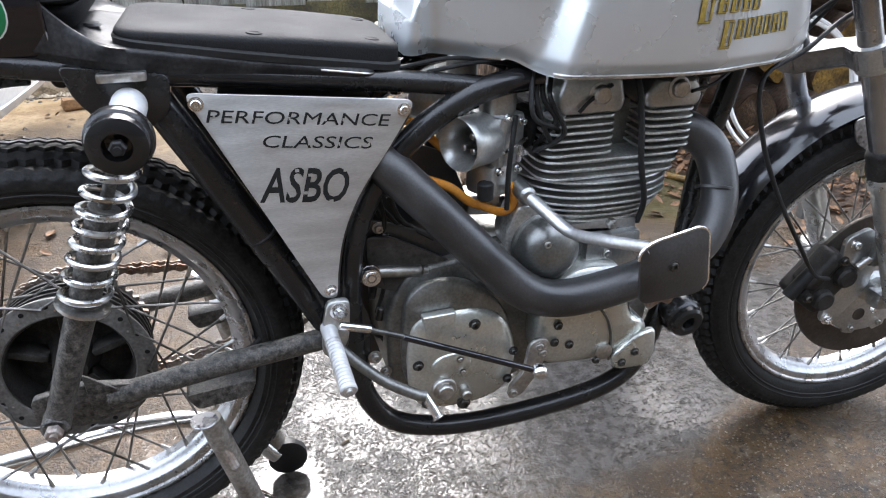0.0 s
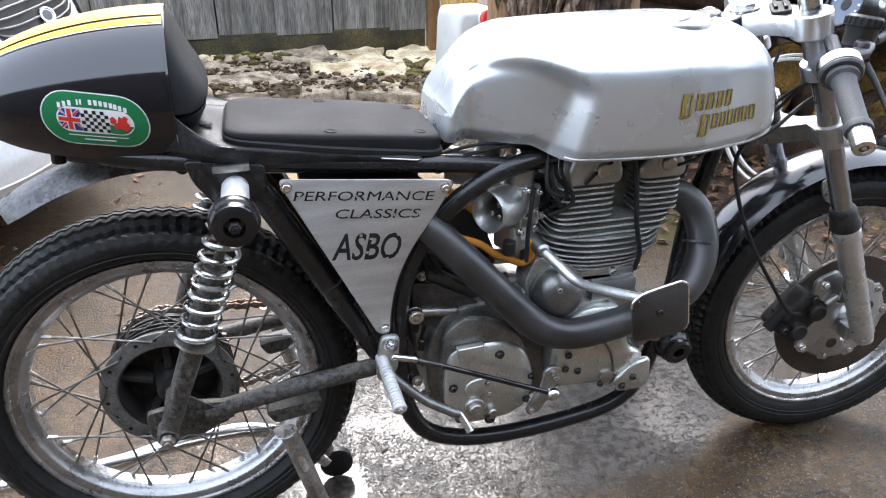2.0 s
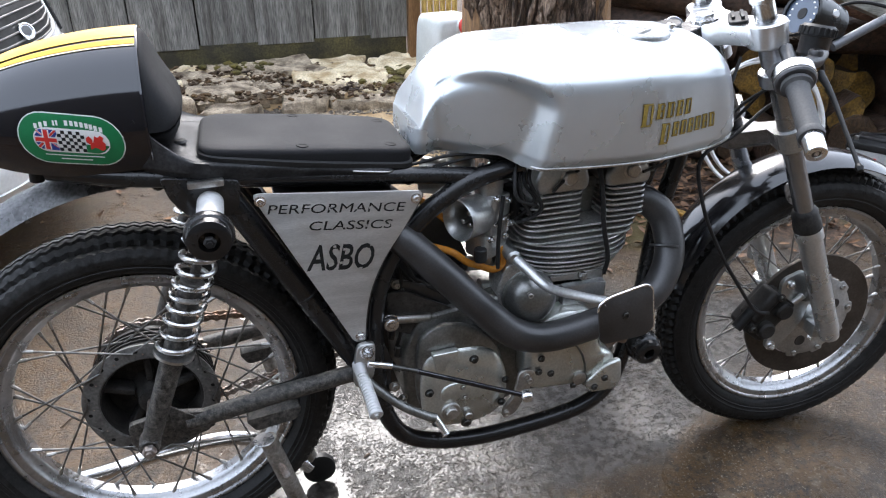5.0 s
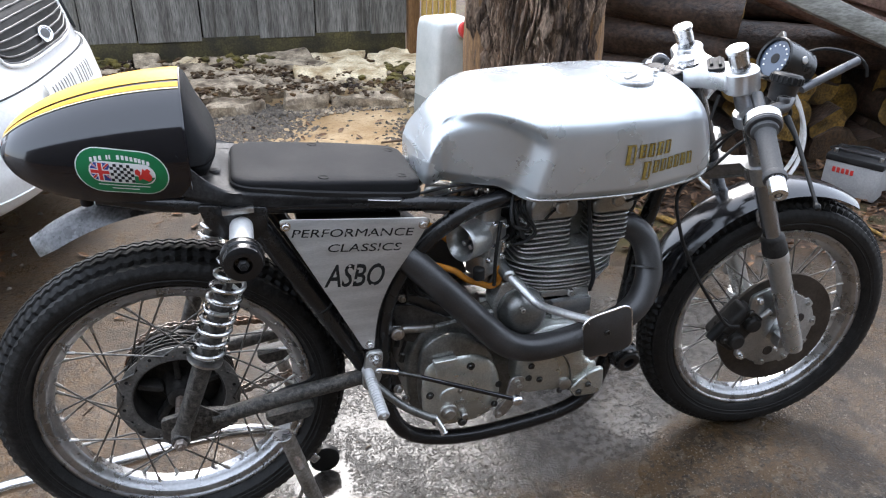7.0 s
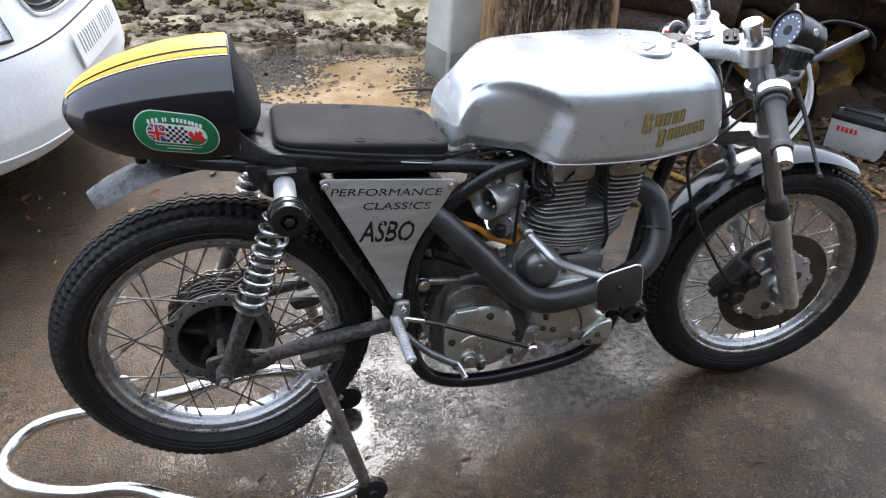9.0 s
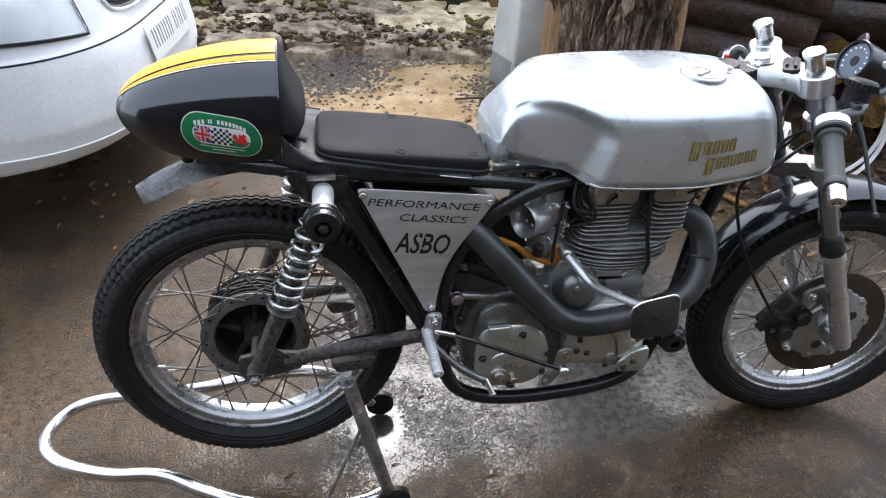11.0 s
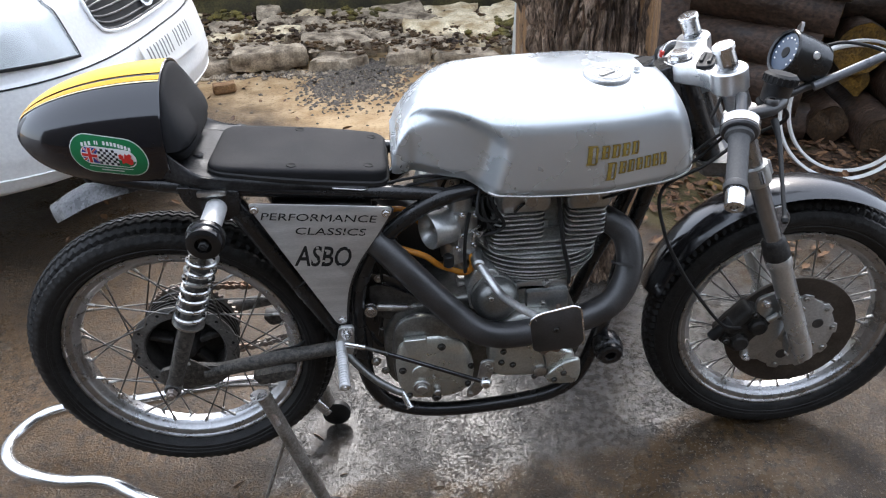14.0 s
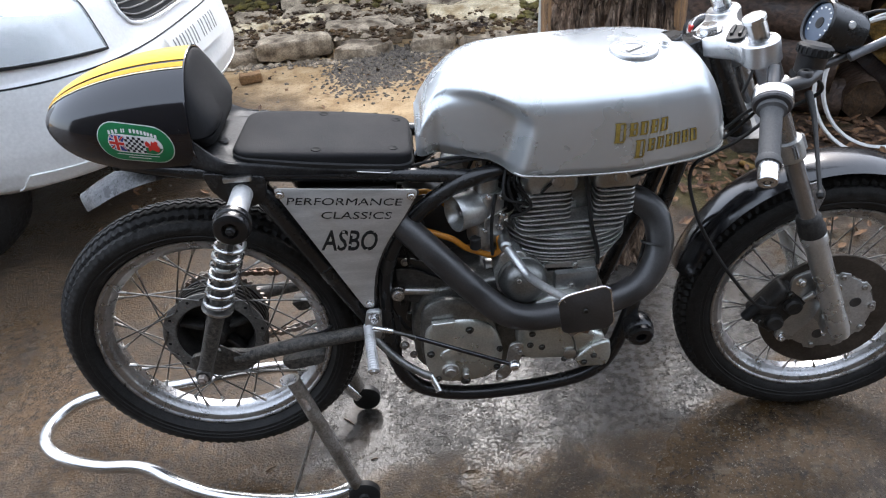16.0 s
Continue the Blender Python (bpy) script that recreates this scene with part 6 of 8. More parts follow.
slab(bm, fillet([(-0.03, -0.05), (0.035, -0.05), (0.045, 0.03), (0.01, 0.052), (-0.035, 0.03)], 0.015, 4), -0.006, 0.0, 0.001, m=along(dc + Vector((0.035, 0.05, -0.005)), (0.2, -0.1, 1)))
part("dial_bracket", bm, satin_black, dial)
bm = bmesh.new()
lathe(bm, [(0, 0.006), (0.006, 0.006), (0.008, 0.003), (0.008, 0)], along(dc - dn * 0.036 + Vector((0.004, -0.036, 0.016)), (-0.15, -0.9, 0.4)), 14)
part("bracket_screw", bm, polished, dial)
# stay that reaches forward past the dial
bm = bmesh.new()
tube(bm, [(1.268, -0.030, 0.938), (1.320, -0.030, 0.960), (1.392, -0.030, 0.990)], 0.0086, 16, 3)
stay = part("fairing_stay", bm, material("slate_grey_enamel", (0.11, 0.115, 0.125), (0.16, 0.165, 0.175), 0.25, 0.35, 0.2, 20, 200, speck=0.1), bike, "pale grey stay reaching forward of the dial")
bm = bmesh.new()
tube(bm, [(1.130, -0.100, 0.945), (1.190, -0.030, 0.915), (1.292, -0.010, 0.940)], 0.0080, 12, 4)
part("stay_bracket", bm, satin_black, stay)
bm = bmesh.new()
tube(bm, [(1.285, 0.020, 0.995), (1.330, 0.000, 1.010), (1.386, -0.022, 1.000), (1.415, -0.030, 0.978), (1.425, -0.030, 0.955)], 0.0034, 8, 8)
part("stay_wire", bm, soft_black, stay)
# cables looping round the headstock
for k, (dy, sag) in enumerate(((-0.05, 0.02), (-0.035, 0.05), (0.02, 0.03))):
    bm = bmesh.new()
    tube(bm, [HEAD @ Vector((0.06, dy * 2.2, -0.09)), HEAD @ Vector((0.02, dy, -0.13 - sag)), HEAD @ Vector((-0.05, dy * 1.5, -0.17 - sag)), HEAD @ Vector((-0.11, dy * 2, -0.21)), HEAD @ Vector((-0.20, dy * 2, -0.225))], 0.0032, 8, 8)
    part("cable", bm, soft_black, bike)
bm = bmesh.new()
rod(bm, HEAD @ Vector((-0.006, 0.175, -0.058)), HEAD @ Vector((-0.020, 0.222, -0.072)), 0.020, 20, 0.003)
part("kill_switch", bm, soft_black, bike)
bm = bmesh.new()
box(bm, (-0.030, 0.186, -0.060), (0.010, 0.012, 0.014), 0.002, HEAD)
part("red_button", bm, red_vinyl, bike)

# front mudguard
FC = FRONT_C


def fender(u, v):
    a = radians(163 - 99 * u)
    r = 0.352 + 0.016 * math.sin(math.pi * u) - 0.004 * u
    f = v * 2 - 1
    hw = 0.060 - 0.006 * abs(u - 0.5)
    y = hw * f
    drop = (0.030 - 0.013 * u) * abs(f) ** 2.6
    return FRONT @ Vector(((r - drop) * math.cos(a), y, (r - drop) * math.sin(a)))


bm = bmesh.new()
sheet(bm, fender, span(0, 1, 48), span(0, 1, 18), 0.0025)
fguard = part("front_mudguard", bm, guard_black, bike, "gloss black front mudguard spattered with mud", sharp=50)
for s in (-1, 1):
    bm = bmesh.new()
    slab(bm, fillet([(-0.112, 0.280), (-0.124, 0.318), (-0.082, 0.330), (-0.062, 0.300), (-0.072, 0.258)], 0.010, 4), s * 0.060, s * 0.064, 0.001, m=FRONT)
    part("guard_bracket", bm, scuffed, fguard, "scuffed alloy bracket")
# brake disc, carrier and caliper on the near side
dax = FRONT @ Matrix.Rotation(radians(90), 4, "X")
bm = bmesh.new()
lathe(bm, [(0.100, 0.054), (0.146, 0.054), (0.147, 0.056), (0.147, 0.060), (0.146, 0.062), (0.100, 0.062)], dax, 72, closed=True)
disc = part("brake_disc", bm, disc_iron, front_wheel, "browned iron brake disc")
bm = bmesh.new()
prof = []
for k in range(120):
    a = 2 * math.pi * k / 120
    r = 0.100 + 0.0045 * (1 if (k % 12) < 5 else -0.6)
    prof.append((r * math.cos(a), r * math.sin(a)))
slab(bm, prof, -0.066, -0.060, 0.001, m=FRONT)
carrier = part("disc_carrier", bm, material("pale_cast_alloy", (0.42, 0.42, 0.41), (0.55, 0.55, 0.54), 0.35, 0.5, 0.8, 20, 200, 0.15, speck=0.15), disc, "pale alloy disc carrier")
for k in range(10):
    a = 2 * math.pi * k / 10 + 0.13
    bolt(disc, FRONT @ Vector((0.094 * math.cos(a), -0.066, 0.094 * math.sin(a))), FRONT.to_3x3() @ NEAR, 0.0058, 0.004, steel, "disc_bolt")
for k in range(6):
    a = 2 * math.pi * k / 6 + 0.4
    bm = bmesh.new()
    lathe(bm, [(0, 0.0012), (0.010, 0.0012), (0.0115, 0.0016), (0.013, 0.0005)], along(FRONT @ Vector((0.062 * math.cos(a), -0.0655, 0.062 * math.sin(a))), FRONT.to_3x3() @ NEAR), 18)
    part("carrier_hole", bm, polished if k % 2 else satin_black, disc)
bm = bmesh.new()
lathe(bm, [(0, 0.075), (0.022, 0.075), (0.030, 0.068), (0.034, 0.050), (0.034, -0.055), (0.050, -0.056), (0.050, -0.062), (0, -0.062)], dax, 36)
part("front_hub", bm, cast_alu, front_wheel)
bm = bmesh.new()
rod(bm, FRONT @ Vector((0, -0.135, 0)), FRONT @ Vector((0, 0.135, 0)), 0.009, 16)
part("front_axle", bm, steel, bike)
for s in (-1, 1):                                                           # axle foot of each leg
    bm = bmesh.new()
    box(bm, (0.0, s * 0.101, -0.005), (0.052, 0.036, 0.034), 0.008, FRONT)
    part("axle_clamp", bm, cast_alu, bike)
for x in (-0.016, 0.016):
    hexnut(bike, FRONT @ Vector((x, -0.100, -0.024)), (0, -0.5, -1), 0.006, 0.008, polished, "clamp_nut")
CAL = FRONT @ Matrix.Translation((-0.118, -0.078, 0.030)) @ Matrix.Rotation(radians(38), 4, "Y")
bm = bmesh.new()
box(bm, (0, 0.012, 0), (0.062, 0.070, 0.112), 0.012, CAL, 3)
box(bm, (-0.030, -0.002, 0.010), (0.030, 0.050, 0.080), 0.010, CAL, 3)
caliper = part("brake_caliper", bm, drum_black, bike, "grimy black brake caliper")
for z in (-0.026, 0.028):
    bm = bmesh.new()
    lathe(bm, [(0, 0.016), (0.015, 0.016), (0.019, 0.012), (0.020, 0), (0, 0)], along(CAL @ Vector((0.004, -0.022, z)), CAL.to_3x3() @ NEAR), 22)
    part("piston_boss", bm, drum_black, caliper)
bm = bmesh.new()
rod(bm, CAL @ Vector((-0.045, -0.012, -0.06)), CAL @ Vector((-0.045, -0.012, 0.0)), 0.012, 14)
part("bleed_block", bm, soft_black, caliper)
bm = bmesh.new()
slab(bm, fillet([(-0.108, 0.118), (-0.060, 0.138), (-0.030, 0.072), (-0.042, 0.010), (-0.092, -0.054), (-0.120, -0.046), (-0.104, 0.030)], 0.014, 4), -0.098, -0.088, 0.0015, m=FRONT)
part("caliper_bracket", bm, cast_alu, caliper, "pale alloy caliper bracket")
for x, z in ((-0.088, 0.107), (-0.094, 0.048), (-0.056, 0.074), (-0.105, -0.041)):
    bolt(caliper, FRONT @ Vector((x, -0.099, z)), FRONT.to_3x3() @ NEAR, 0.0072, 0.008, polished, "caliper_bolt")
for z, y in ((-0.040, -0.034), (0.046, -0.034)):                            # caliper half bolts and hose union
    bolt(caliper, CAL @ Vector((-0.026, y + 0.004, z)), CAL.to_3x3() @ NEAR, 0.0065, 0.006, dark_screw, "caliper_bolt")
bm = bmesh.new()
rod(bm, CAL @ Vector((0.010, -0.026, 0.052)), CAL @ Vector((0.012, -0.030, 0.078)), 0.0068, 12, 0.001)
part("hose_union", bm, steel, caliper)
for s in (-1, 1):                                                           # lugs on the fork sliders
    bm = bmesh.new()
    box(bm, (-0.040, s * 0.100, 0.095), (0.030, 0.022, 0.060), 0.006, FRONT)
    part("slider_lug", bm, cast_alu, bike)
# ---- paddock stand ----
stand = thing("paddock_stand", (0.0, 0.0, 0.0), "bare tubular steel paddock stand lifting the rear wheel", "stand")
bm = bmesh.new()
tube(bm, [(0.262, -0.135, 0.045), (0.200, -0.165, 0.052), (0.080, -0.178, 0.070), (-0.040, -0.165, 0.088), (-0.127, -0.130, 0.098), (-0.200, -0.085, 0.100), (-0.255, -0.066, 0.100), (-0.330, -0.058, 0.100),
          (-0.410, -0.030, 0.100), (-0.470, 0.010, 0.100), (-0.500, 0.062, 0.100), (-0.492, 0.120, 0.100), (-0.455, 0.168, 0.102), (-0.400, 0.185, 0.106), (-0.330, 0.176, 0.118), (-0.240, 0.158, 0.135),
          (-0.140, 0.150, 0.150), (-0.060, 0.150, 0.166), (0.020, 0.150, 0.176), (0.120, 0.152, 0.170), (0.200, 0.160, 0.120), (0.262, 0.160, 0.045)], 0.0155, 16, 6)
part("handle_loop", bm, material("worn_chromed_tube", (0.66, 0.66, 0.66), (0.78, 0.78, 0.78), 0.20, 0.27, 1.0, 14, 160, 0.02, speck=0.06), stand, "bright worn tubular loop")
galv = material("grimy_steel_bar", (0.20, 0.18, 0.15), (0.42, 0.40, 0.37), 0.35, 0.6, 0.8, 26, 200, 0.2, speck=0.3)
for s, y0, y1 in ((-1, -0.150, -0.178), (1, 0.165, 0.190)):
    bm = bmesh.new()
    tube(bm, [(0.268, y0, 0.060), (0.225, (y0 + y1) / 2, 0.240), (0.182, y1, 0.420)], 0.0145, 14)
    arm = part("upright", bm, galv, stand, "grimy steel upright")
    bm = bmesh.new()
    rod(bm, (0.176, y1 - 0.012 * s * -1, 0.428), (0.176, y1 + s * 0.012, 0.430), 0.0165, 24, 0.003)
    part("support_pad", bm, rim_alu, arm, "bare alloy support pad")
    bm = bmesh.new()
    lathe(bm, [(0, 0.018), (0.010, 0.018), (0.012, 0.012), (0.030, 0.011), (0.036, 0.007), (0.036, -0.007), (0.030, -0.011), (0, -0.011)], along((0.282, y0 - 0.004, 0.037), (0, s, 0)), 28)
    part("roller", bm, soft_black, arm, "black stand roller")
    bm = bmesh.new()
    rod(bm, (0.190, y1 + s * 0.002, 0.385), (0.205, y1 + s * 0.012, 0.345), 0.006, 10)
    part("adjuster", bm, rusty, arm)
bm = bmesh.new()
rod(bm, (0.215, -0.168, 0.305), (0.130, -0.172, 0.075), 0.004, 8)
part("stay_rod", bm, galv, stand)

# ---- ground ----
def ground_z(x, y):
    z = 0.036 * math.exp(-((x - 1.35) ** 2 + (y - 0.02) ** 2) / 0.30)
    z += 0.004 * noise.noise(Vector((x * 1.7, y * 1.7, 0.3))) * smooth01(0.1, 0.5, abs(x) + abs(y))
    z -= 0.006 * math.exp(-((x - 0.25) ** 2 + (y - 0.12) ** 2) / 0.06)
    z += 0.05 * smooth01(1.9, 3.4, x) * smooth01(0.7, 1.6, y)
    return z


def axis_steps(lo, hi_, step, far):
    out = [lo + step * k for k in range(int((hi_ - lo) / step) + 1)]
    s, a, b = step, out[0], out[-1]
    while b < far:
        s *= 1.5
        a, b = a - s, b + s
        out = [a] + out + [b]
    return out


gx, gy = axis_steps(-2.2, 4.6, 0.05, 300), axis_steps(-1.6, 5.0, 0.05, 300)
bm = bmesh.new()
grid = [[bm.verts.new((x, y, ground_z(x, y))) for y in gy] for x in gx]
for a, b in zip(grid, grid[1:]):
    for j in range(len(gy) - 1):
        bm.faces.new((a[j], b[j], b[j + 1], a[j + 1]))

gm = bpy.data.materials.new("yard_ground")
gm.use_nodes = True
t, n, l = gm.node_tree, gm.node_tree.nodes, gm.node_tree.links
p = n["Principled BSDF"]
tc = n.new("ShaderNodeTexCoord")
sep = n.new("ShaderNodeSeparateXYZ")
l.new(tc.outputs["Object"], sep.inputs["Vector"])


def tex(scale, detail=5.0, rough=0.6):
    k = n.new("ShaderNodeTexNoise")
    k.inputs["Scale"].default_value, k.inputs["Detail"].default_value, k.inputs["Roughness"].default_value = scale, detail, rough
    l.new(tc.outputs["Object"], k.inputs["Vector"])
    return k.outputs["Fac"]


def calc(op, a, b=0.0, c=0.0):
    k = n.new("ShaderNodeMath")
    k.operation = op
    for s_, v in zip(k.inputs, (a, b, c)):
        if isinstance(v, (int, float)):
            s_.default_value = v
        else:
            l.new(v, s_)
    return k.outputs["Value"]


def ramp(v, a, b, lo=0.0, hi_=1.0):
    k = n.new("ShaderNodeMapRange")
    k.interpolation_type = "SMOOTHSTEP"
    for key, val in (("From Min", a), ("From Max", b), ("To Min", lo), ("To Max", hi_)):
        k.inputs[key].default_value = val
    l.new(v, k.inputs["Value"])
    return k.outputs["Result"]


def blend(f, a, b, mode="MIX"):
    k = n.new("ShaderNodeMix")
    k.data_type, k.blend_type = "RGBA", mode
    for key, v in (("Factor", f), ("A", a), ("B", b)):
        if isinstance(v, tuple):
            k.inputs[key].default_value = (*v, 1)
        elif isinstance(v, (int, float)):
            k.inputs[key].default_value = v
        else:
            l.new(v, k.inputs[key])
    return k.outputs["Result"]


X, Yy = sep.outputs["X"], sep.outputs["Y"]
n_mid, n_big, n_fine, n_grit = tex(5.0), tex(1.3), tex(45.0), tex(170.0, 3.0)
wig = calc("MULTIPLY", calc("SUBTRACT", n_mid, 0.5), 0.35)
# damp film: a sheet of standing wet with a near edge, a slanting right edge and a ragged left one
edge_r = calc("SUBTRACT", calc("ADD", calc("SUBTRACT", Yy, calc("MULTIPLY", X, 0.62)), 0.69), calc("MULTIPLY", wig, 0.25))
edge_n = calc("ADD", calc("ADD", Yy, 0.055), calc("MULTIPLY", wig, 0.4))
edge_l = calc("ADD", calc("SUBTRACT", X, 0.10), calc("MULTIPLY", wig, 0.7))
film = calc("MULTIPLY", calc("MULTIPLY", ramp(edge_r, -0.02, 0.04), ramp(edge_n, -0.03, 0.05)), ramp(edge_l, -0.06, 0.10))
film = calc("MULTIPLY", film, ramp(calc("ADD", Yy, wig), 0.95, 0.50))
spill = calc("MULTIPLY", ramp(n_mid, 0.50, 0.60), ramp(calc("ADD", calc("ABSOLUTE", calc("ADD", Yy, 0.05)), calc("MULTIPLY", calc("ABSOLUTE", calc("SUBTRACT", X, 0.3)), 0.5)), 0.62, 0.25))
wet = calc("MAXIMUM", film, calc("MULTIPLY", spill, 0.55))
damp = calc("MAXIMUM", wet, ramp(n_big, 0.42, 0.62, 0.15, 0.75))
pool_d = calc("ADD", calc("MULTIPLY", calc("POWER", calc("SUBTRACT", X, 0.272), 2.0), 84.0), calc("MULTIPLY", calc("POWER", calc("SUBTRACT", Yy, 0.11), 2.0), 34.0))
pool = ramp(calc("ADD", pool_d, calc("MULTIPLY", wig, 3.4)), 0.60, 0.10)
# water stands round the aggregate: what is higher than the level stays rough and dark
n_agg, n_pit = tex(150.0, 3.0, 0.6), tex(58.0, 4.0, 0.65)
relief = calc("ADD", calc("MULTIPLY", n_agg, 0.72), calc("MULTIPLY", n_pit, 0.28))
level = calc("ADD", calc("MULTIPLY", wet, 0.070), calc("ADD", 0.410, calc("MULTIPLY", calc("SUBTRACT", n_mid, 0.5), 0.66)))
level = calc("ADD", level, calc("MULTIPLY", pool, 0.16))
under = ramp(calc("SUBTRACT", level, relief), -0.045, 0.045)
concrete = blend(ramp(n_mid, 0.38, 0.62), (0.024, 0.016, 0.0095), (0.068, 0.046, 0.027))
concrete = blend(ramp(n_big, 0.42, 0.58), concrete, (0.060, 0.035, 0.014))
concrete = blend(ramp(tex(11.0, 6.0, 0.7), 0.48, 0.60, 0.0, 0.8), concrete, (0.030, 0.021, 0.014))
concrete = blend(ramp(tex(24.0, 4.0), 0.56, 0.66, 0.0, 0.6), concrete, (0.105, 0.080, 0.052))
concrete = blend(ramp(n_fine, 0.50, 0.66, 0.0, 0.75), concrete, (0.024, 0.018, 0.012))
concrete = blend(ramp(n_grit, 0.58, 0.70, 0.0, 0.75), concrete, (0.20, 0.175, 0.14))
concrete = blend(ramp(n_pit, 0.58, 0.66, 0.0, 0.8), concrete, (0.018, 0.013, 0.010))
wash = calc("MULTIPLY", ramp(calc("ADD", X, wig), 0.45, -0.15), ramp(calc("ADD", Yy, wig), -0.25, 0.25))
wash = calc("MULTIPLY", wash, ramp(n_mid, 0.36, 0.56, 0.1, 0.45))
tan = blend(ramp(n_fine, 0.42, 0.62), (0.098, 0.062, 0.034), (0.042, 0.028, 0.018))
tan = blend(ramp(n_pit, 0.56, 0.64, 0.0, 0.8), tan, (0.030, 0.020, 0.012))
concrete = blend(wash, concrete, tan)
# grey of the reflected sky, painted into the wet film's base colour
sheen_grey = blend(ramp(n_fine, 0.40, 0.60), (0.020, 0.019, 0.018), (0.062, 0.060, 0.056))
concrete = blend(calc("MULTIPLY", film, 0.8), concrete, sheen_grey)
sand = blend(ramp(n_mid, 0.35, 0.68), (0.29, 0.19, 0.092), (0.44, 0.325, 0.19))
sand = blend(ramp(n_fine, 0.50, 0.72, 0.0, 0.6), sand, (0.13, 0.085, 0.045))
Yb = calc("SUBTRACT", Yy, ramp(X, 0.30, -0.30, 0.0, 0.75))                   # the sand strip starts further back beside the car
back = ramp(calc("ADD", Yb, calc("MULTIPLY", wig, 1.6)), 1.5, 2.3)
back = calc("MULTIPLY", back, ramp(calc("ADD", X, wig), 1.7, 1.2))
litter = calc("MULTIPLY", ramp(calc("ADD", calc("ADD", Yy, calc("MULTIPLY", X, 0.45)), wig), 1.70, 2.00), ramp(X, 1.05, 1.5))
soil = blend(ramp(n_fine, 0.4, 0.62), (0.022, 0.014, 0.009), (0.085, 0.050, 0.030))
moss = blend(ramp(n_grit, 0.35, 0.65), (0.045, 0.050, 0.012), (0.13, 0.12, 0.03))
col = blend(back, concrete, sand)
col = blend(litter, col, soil)
mossy = calc("MULTIPLY", calc("MULTIPLY", ramp(n_big, 0.50, 0.58), ramp(X, 1.0, 1.3)), ramp(Yy, 0.7, 1.1))
col = blend(calc("MULTIPLY", mossy, 0.35), col, moss)
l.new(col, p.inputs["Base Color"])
dry = calc("MAXIMUM", back, litter)
r1 = calc("SUBTRACT", 0.46, calc("MULTIPLY", damp, 0.26))
r1 = calc("SUBTRACT", r1, calc("MULTIPLY", under, calc("SUBTRACT", r1, 0.09)))
r1 = calc("SUBTRACT", r1, calc("MULTIPLY", pool, calc("MULTIPLY", under, 0.06)))
r1 = calc("ADD", calc("MULTIPLY", r1, calc("SUBTRACT", 1.0, dry)), calc("MULTIPLY", dry, 0.8))
l.new(r1, p.inputs["Roughness"])
p.inputs["IOR"].default_value = 1.32
bp = n.new("ShaderNodeBump")
bp.inputs["Distance"].default_value = 0.010
hgt = calc("ADD", calc("MULTIPLY", n_fine, 0.30), calc("MULTIPLY", relief, 0.75))
l.new(hgt, bp.inputs["Height"])
l.new(calc("SUBTRACT", 0.90, calc("MULTIPLY", under, calc("ADD", 0.66, calc("MULTIPLY", pool, 0.21)))), bp.inputs["Strength"])
l.new(bp.outputs["Normal"], p.inputs["Normal"])
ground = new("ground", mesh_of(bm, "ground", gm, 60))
tagged(ground, "wet brown concrete yard with puddles and sandy back strip", "ground", kind="structure")

# ---- stone edging ----
stone_m = material("weathered_grey_stone", (0.075, 0.052, 0.030), (0.47, 0.385, 0.275), 0.7, 0.9, 0.0, 11, 110, 0.6, speck=0.35, bump_scale=0.004)
stone_y = material("pale_yellow_stone", (0.34, 0.24, 0.12), (0.76, 0.66, 0.46), 0.65, 0.85, 0.0, 9, 90, 0.8, speck=0.3, bump_scale=0.004)
rng = random.Random(4)


def stone(bm, c, s, seed, rot=0.0, rough=0.012, tilt=0.0, cuts=6, skew=0.0):
    """A broken stone: a block with skewed corners, knocked edges and an uneven, layered skin."""
    k = bmesh.ops.create_cube(bm, size=1.0)["verts"]
    bmesh.ops.subdivide_edges(bm, edges=list({e for v in k for e in v.link_edges}), cuts=cuts, use_grid_fill=True)
    vs = list(bm.verts)
    kk = random.Random(int(seed * 100))
    pulls = [(kk.uniform(-skew, skew), kk.uniform(-skew, skew), kk.uniform(-skew, skew) * 0.5) for _ in range(4)]
    for v in vs:
        q = v.co * 2
        e = sorted((abs(q.x), abs(q.y), abs(q.z)))
        corner = max(0.0, e[1] + e[2] - 1.55) * 0.24
        f = 1 - corner
        fx, fy = v.co.x + 0.5, v.co.y + 0.5
        ws = ((1 - fx) * (1 - fy), fx * (1 - fy), (1 - fx) * fy, fx * fy)
        px, py, pz = (sum(w * p_[i] for w, p_ in zip(ws, pulls)) for i in range(3))
        co = Vector(((v.co.x * f + px) * s[0], (v.co.y * f + py) * s[1], (v.co.z * f + pz * (v.co.z > 0)) * s[2]))
        w = noise.noise_vector(co * 9 + Vector((seed * 3.1, seed * 1.7, 0))) * rough + noise.noise_vector(co * 34 + Vector((seed, 0, 0))) * rough * 0.45
        step = 0.010 * round(2.0 * noise.noise(Vector((co.x * 7 + seed, co.y * 16, seed)))) * (v.co.z > 0.3) * (skew > 0)
        v.co = co + w + Vector((0, 0, step * 0.6))
    bmesh.ops.transform(bm, matrix=Matrix.Translation(c) @ Matrix.Rotation(rot, 4, "Z") @ Matrix.Rotation(tilt, 4, "X"), verts=vs)


bed = thing("stone_edging", (0.3, 3.6, 0.0), "rows of rough mossy stones laid along the fence", "stones", kind="structure")
rows_y = [(3.26, 0.125, 0.00), (3.50, 0.105, -0.005), (3.73, 0.105, -0.005), (3.95, 0.105, 0.0), (4.12, 0.105, 0.005)]


def bed_drop(x):
    return -0.030 * max(0.0, x)


